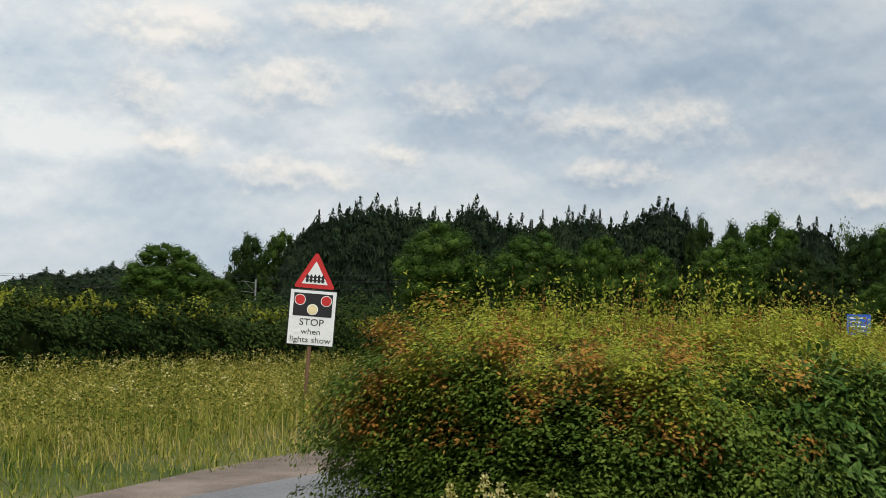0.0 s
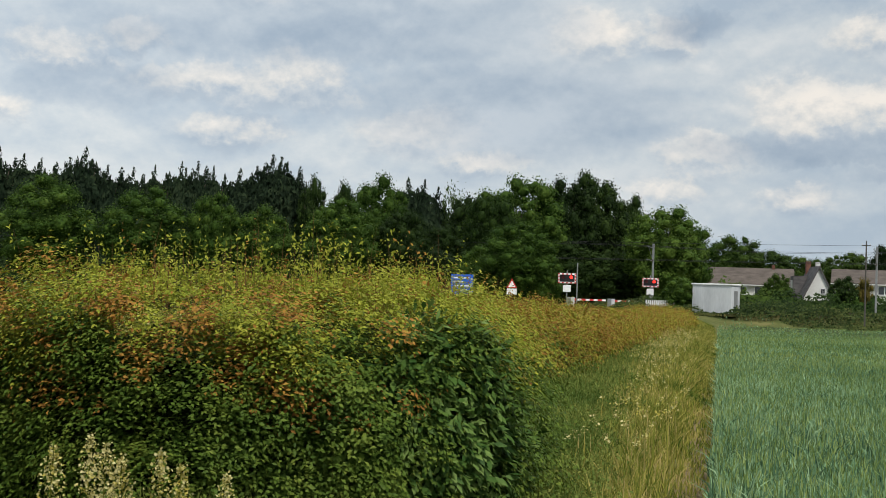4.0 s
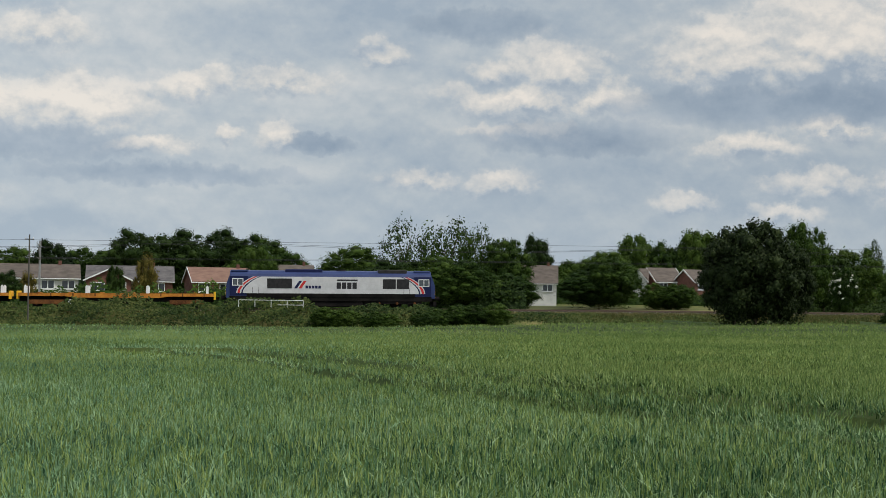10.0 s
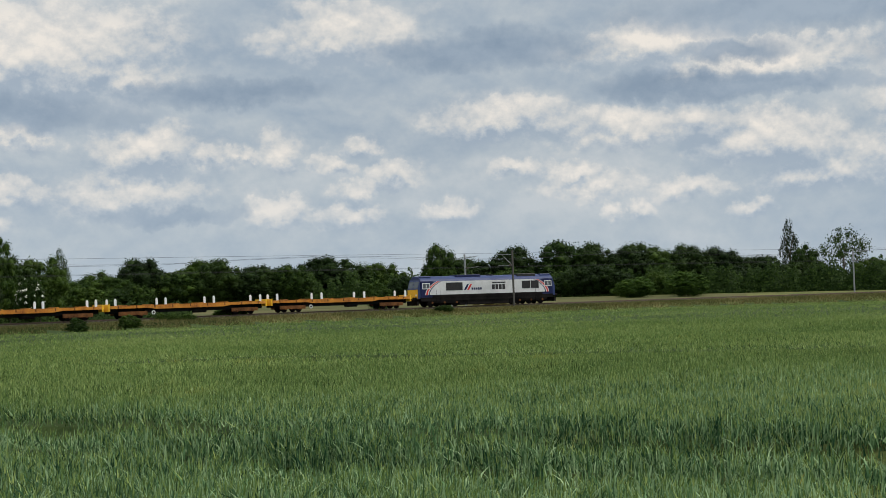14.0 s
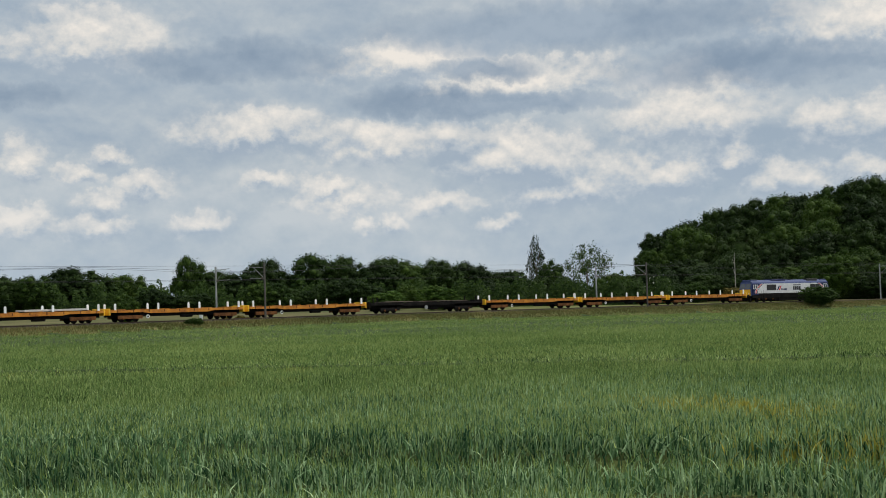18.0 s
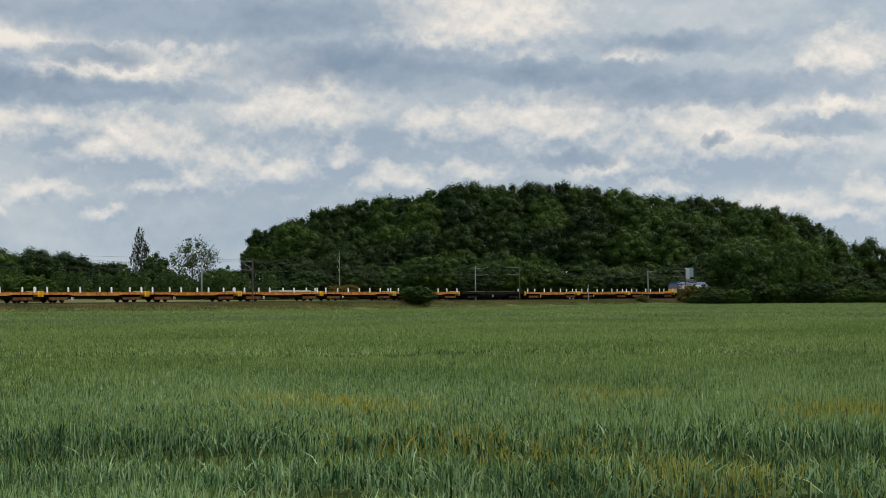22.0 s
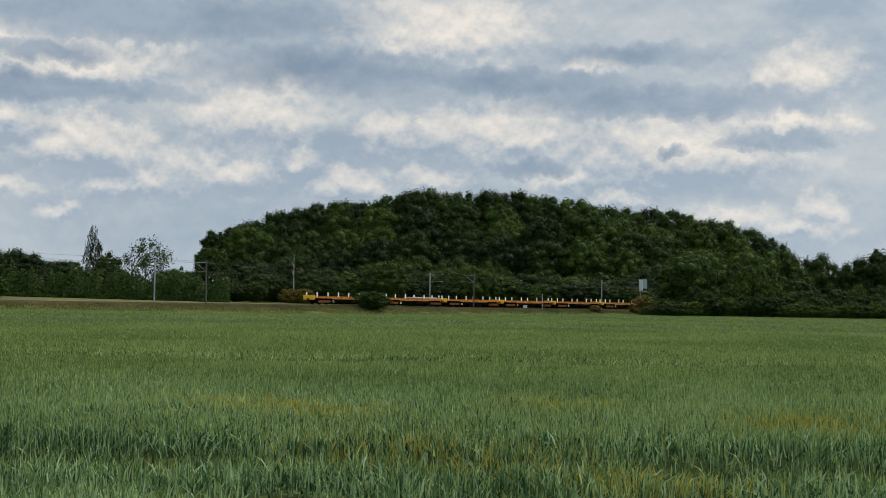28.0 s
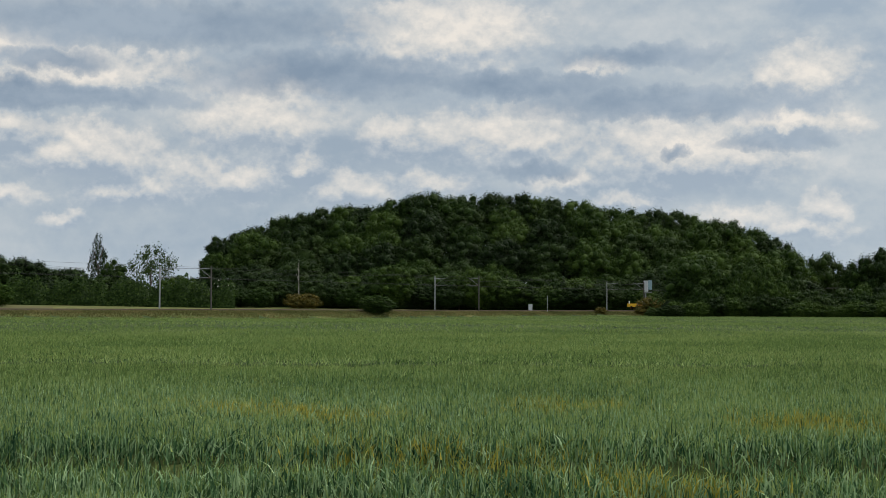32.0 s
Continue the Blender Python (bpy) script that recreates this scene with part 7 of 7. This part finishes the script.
def locomotive():
    ob = empty("locomotive", pose(0, 0, 0), "blue and white diesel freight locomotive with red stripes", "locomotive")
    L = 10.3
    sec = [(-1.31, 1.22), (-1.31, 3.15), (-1.18, 3.42), (-0.75, 3.72), (0, 3.82), (0.75, 3.72), (1.18, 3.42), (1.31, 3.15), (1.31, 1.22)]
    part("body", prism(bmesh.new(), sec, -L + 0.25, L - 0.25, "y"), M["blue"], ob, "blue painted body and roof")
    for sgn in (1, -1):
        for sx in (-1, 1):
            part("cab_side", boxes((sx * 1.316 - 0.006, sx * 1.316 + 0.006, min(sgn * 8.3, sgn * 10.04), max(sgn * 8.3, sgn * 10.04), 1.25, 3.2)), M["navy"], ob, "dark blue cab side")
    part("solebar", boxes((-1.3, 1.3, -L + 0.2, L - 0.2, 0.75, 1.22)), M["under"], ob)
    part("fuel_tank", bevelled(boxes((-1.2, 1.2, -3.2, 3.2, 0.16, 0.97)), 0.08), M["under"], ob)
    for sgn in (1, -1):
        part("equipment_case", bevelled(boxes((-1.15, 1.15, min(sgn * 3.25, sgn * 4.4), max(sgn * 3.25, sgn * 4.4), 0.2, 0.76)), 0.05), M["under"], ob)
    for y in (-6.6, 6.6):
        bogie(ob, y, 3, 0.53, 3.6)
    for sx in (1, -1):
        X = 1.325 * sx
        lo, hi = min(X, X + 0.012 * sx), max(X, X + 0.012 * sx)
        out = [(y, z) for y, z in curve_band(7.0, 8.8, 1.5, 3.16, 0, 0, 1)[:9]]
        outline = out + [(-y, z) for y, z in out[::-1]]
        part("side_panel", prism(bmesh.new(), outline, lo, hi, "x"), M["locowhite"], ob, "white side panel")
        for sgn in (1, -1):
            for off, wd, mt in ((0.02, 0.14, "navy"), (0.18, 0.16, "locowhite"), (0.36, 0.26, "redpaint"), (0.64, 0.14, "locowhite")):
                part("stripe", prism(bmesh.new(), curve_band(7.0 + off, 8.8 + off * 0.8, 1.5, 3.16, 0, wd, sgn), lo, hi, "x"), M[mt], ob, "curved cab stripe")
        e0, e1 = min(X, X + 0.03 * sx), max(X, X + 0.03 * sx)
        for y0, y1 in ((-6.4, -3.95), (5.15, 6.45), (6.55, 7.8)):
            part("grille", boxes((e0, e1, y0, y1, 2.0, 2.98)), M["grille"], ob, "black side grille")
        f0, f1 = min(X, X + 0.02 * sx), max(X, X + 0.02 * sx)
        for q in (0, 0.45):
            part("emblem", prism(bmesh.new(), [(-3.75 + q, 2.0), (-3.45 + q, 2.0), (-2.95 + q, 2.75), (-3.25 + q, 2.75)], f0, f1, "x"), M["redpaint" if q else "navy"], ob)
        for i in range(5):
            part("writing_bar", boxes((f0, f1, -2.6 + i * 0.32, -2.36 + i * 0.32, 2.0, 2.28)), M["navy"], ob)
        for i in range(4):
            part("writing_bar", boxes((f0, f1, 0.5 + i * 0.53, 0.93 + i * 0.53, 1.98, 2.62)), M["black"], ob)
        part("writing_bar", boxes((f0, f1, 0.55, 2.6, 2.76, 2.92)), M["black"], ob)
        for sgn in (1, -1):
            win = part("cab_window", boxes((e0, e1, min(sgn * 8.75, sgn * 9.85), max(sgn * 8.75, sgn * 9.85), 2.25, 2.98)), M["white"], ob, "white framed cab side window")
            for a, b in ((8.82, 9.26), (9.34, 9.78)):
                part("pane", boxes((e1 - 0.001 if sx > 0 else e0 - 0.008, e1 + 0.008 if sx > 0 else e0 + 0.001, min(sgn * a, sgn * b), max(sgn * a, sgn * b), 2.32, 2.91)), M["cabglass"], win)
            bm = bmesh.new()
            for z in (0.45, 0.75, 1.05):
                box(bm, min(X, X - 0.25 * sx), max(X, X - 0.25 * sx), sgn * 7.55 - 0.28, sgn * 7.55 + 0.28, z, z + 0.05)
            for dy in (-0.28, 0.28):
                box(bm, X - 0.02, X + 0.02, sgn * 7.55 + dy - 0.015, sgn * 7.55 + dy + 0.015, 0.45, 2.1)
            part("cab_steps", bm, M["under"], ob)
        part("sill_strip", boxes((f0, f1, -8.4, 8.4, 1.16, 1.5)), M["under"], ob)
    for sgn in (1, -1):
        y0 = sgn * (L - 0.25)
        nose = [(sgn * (L - 0.25), 1.05), (sgn * (L + 0.15), 1.05), (sgn * (L + 0.15), 2.25), (sgn * (L - 0.2), 3.3), (sgn * (L - 0.25), 3.45)]
        part("cab_front", prism(bmesh.new(), nose, -1.25, 1.25, "x"), M["blue"], ob)
        part("warning_panel", boxes((-1.2, 1.2, min(sgn * (L + 0.15), sgn * (L + 0.17)), max(sgn * (L + 0.15), sgn * (L + 0.17)), 1.1, 2.2)), M["yellow"], ob, "yellow end panel")
        for px in (-0.6, 0.6):
            bm = prism(bmesh.new(), [(sgn * (L + 0.10), 2.38), (sgn * (L + 0.13), 2.38), (sgn * (L - 0.15), 3.2), (sgn * (L - 0.18), 3.2)], px - 0.52, px + 0.52, "x")
            part("windscreen", bm, M["cabglass"], ob)
        for px in (-0.85, 0.85):
            part("buffer", tube(bmesh.new(), (px, sgn * (L + 0.1), 1.05), (px, sgn * (L + 0.62), 1.05), 0.22, n=10), M["under"], ob)
            part("headlight", tube(bmesh.new(), (px, sgn * (L + 0.16), 1.5), (px, sgn * (L + 0.2), 1.5), 0.12, n=10), M["white"], ob)
        part("snowplough", boxes((-1.2, 1.2, min(sgn * L, sgn * (L + 0.3)), max(sgn * L, sgn * (L + 0.3)), 0.25, 0.75)), M["under"], ob)
        part("roof_hood", bevelled(boxes((-0.95, 0.95, min(sgn * 8.3, sgn * 10.0), max(sgn * 8.3, sgn * 10.0), 3.6, 3.84)), 0.08), M["blue"], ob)
    part("roof_grille", bevelled(boxes((-1.0, 1.0, 4.7, 7.6, 3.5, 3.92)), 0.06), M["grille"], ob, "dark raised roof grille")
    part("exhaust_hatch", bevelled(boxes((-0.9, 0.9, -4.6, -0.9, 3.55, 3.93)), 0.06), M["navy"], ob)
    part("roof_fan", tube(bmesh.new(), (0, 1.0, 3.7), (0, 1.0, 3.92), 0.5, n=12), M["grille"], ob)
    return ob


def wagon(kind="orange"):
    dark = kind == "dark"
    ob = empty("flat_wagon", pose(0, 0, 0), "black bogie flat wagon with low side posts" if dark else "orange bogie flat wagon with white stanchion posts", "wagon", "train wagons")
    L = 10.1 if dark else 9.35
    body = M["under"] if dark else M["orange"]
    for sx in (-1, 1):
        x0, x1 = (1.12, 1.3) if sx > 0 else (-1.3, -1.12)
        sill = [(-L, 1.12), (-L, 1.42), (L, 1.42), (L, 1.12), (5.0, 1.12), (4.0, 0.98), (-4.0, 0.98), (-5.0, 1.12)]
        part("side_sill", prism(bmesh.new(), sill, x0, x1, "x"), body, ob)
        xo = 1.3 if sx > 0 else -1.32
        for i in range(9):
            y = -8.4 + i * 2.1
            part("rib", boxes((xo, xo + 0.02, y - 0.06, y + 0.06, 1.13, 1.42)), M["deck"] if not dark else body, ob)
    part("deck", boxes((-1.12, 1.12, -L, L, 1.32, 1.44)), M["deck"] if not dark else M["under"], ob)
    part("centre_sill", boxes((-0.9, 0.9, -5.2, 5.2, 0.62, 1.0), (-0.3, 0.3, -L, L, 0.6, 1.32)), M["under"], ob)
    for i in range(6):
        y = -7.5 + i * 3.0
        part("bolster", bevelled(boxes((-1.3, 1.3, y - 0.14, y + 0.14, 1.44, 1.51)), 0.02), body, ob)
    for sgn in (1, -1):
        part("headstock", bevelled(boxes((-1.28, 1.28, min(sgn * (L - 0.02), sgn * (L + 0.18)), max(sgn * (L - 0.02), sgn * (L + 0.18)), 0.82, 1.62)), 0.03), M["yellow"] if not dark else M["under"], ob)
        part("coupler", boxes((-0.14, 0.14, min(sgn * L, sgn * (L + 0.55)), max(sgn * L, sgn * (L + 0.55)), 0.85, 1.08)), M["under"], ob)
        bogie(ob, sgn * 6.7, 2, 0.42, 1.9, "under" if dark else "deck")
    if not dark:
        for y in (-8.7, -2.9, 2.9, 8.7):
            for sx in (-1, 1):
                bm = bmesh.new()
                prism(bm, [(y - 0.13, 1.42), (y + 0.13, 1.42), (y + 0.13, 2.08), (y, 2.22), (y - 0.13, 2.08)], sx * 1.22 - 0.06, sx * 1.22 + 0.06, "x")
                part("stanchion", bm, M["white"], ob, "white painted stanchion")
        part("brake_wheel", tube(bmesh.new(), (1.32, -4.4, 0.6), (1.36, -4.4, 0.6), 0.22, n=14), M["white"], ob, "white round handbrake wheel")
        part("hub", tube(bmesh.new(), (1.36, -4.4, 0.6), (1.38, -4.4, 0.6), 0.13, n=12), M["under"], ob)
    else:
        for y in (-9.6, -8.9, 9.0):
            for sx in (-1, 1):
                part("stanchion", boxes((sx * 1.2 - 0.05, sx * 1.2 + 0.05, y - 0.07, y + 0.07, 1.42, 2.2)), M["under"], ob)
        part("load_frame", boxes((-1.1, 1.1, -7.5, -2.5, 1.51, 1.64), (-1.1, 1.1, -1.5, 7.5, 1.51, 1.6)), M["oldwood"], ob)
        part("brake_wheel", tube(bmesh.new(), (1.32, -0.4, 0.72), (1.4, -0.4, 0.72), 0.28, n=14), M["steel"], ob)
    part("air_tank", tube(bmesh.new(), (0.75, 0.5, 0.6), (0.75, 2.1, 0.6), 0.22, n=10), M["under"], ob)
    return ob


SLIP = [0.0, 0.0, 1.0, 1.15, 1.5, 1.7, 0.9, 0.0, -0.5]
GAP, PITCH, PITCH_DARK = 11.2, 19.608, 21.085
LOCO = locomotive()
TRAIN = [(LOCO, 0.0)]
first = wagon()
back = GAP
for i in range(14):
    if i == 3:
        TRAIN.append((wagon("dark"), back + PITCH_DARK / 2))
        back += PITCH_DARK
    else:
        w = first if i == 0 else copy_thing(first, pose(0, 0, 0))
        TRAIN.append((w, back + PITCH / 2))
        if i in (6, 12):
            part("load_boards", bevelled(boxes((-1.05, 1.05, -0.5, 7.4, 1.51, 1.74)), 0.02), M["load"], w, "grey stacked boards on the deck")
        back += PITCH


def station(t):
    return 95.01988 + 28.18185 * (t - 13) - 0.0247814 * (t - 13) ** 2 - float(np.interp(t, [8, 10, 13, 15, 18, 20, 25, 29, 32], SLIP))


def motions():
    for thing, behind in TRAIN:
        rows = []
        for i in range(33):
            s = station(i) - behind
            xa, ya, _ = line(s - 6.6)
            xb, yb, _ = line(s + 6.6)
            za, zb = float(rail_z(s - 6.6)), float(rail_z(s + 6.6))
            rows.append((float(i), pose((xa + xb) / 2, (ya + yb) / 2, (za + zb) / 2, math.degrees(math.atan2(zb - za, 13.2)), 0, math.degrees(math.atan2(-(xb - xa), yb - ya)))))
        walk(thing, rows)


motions()
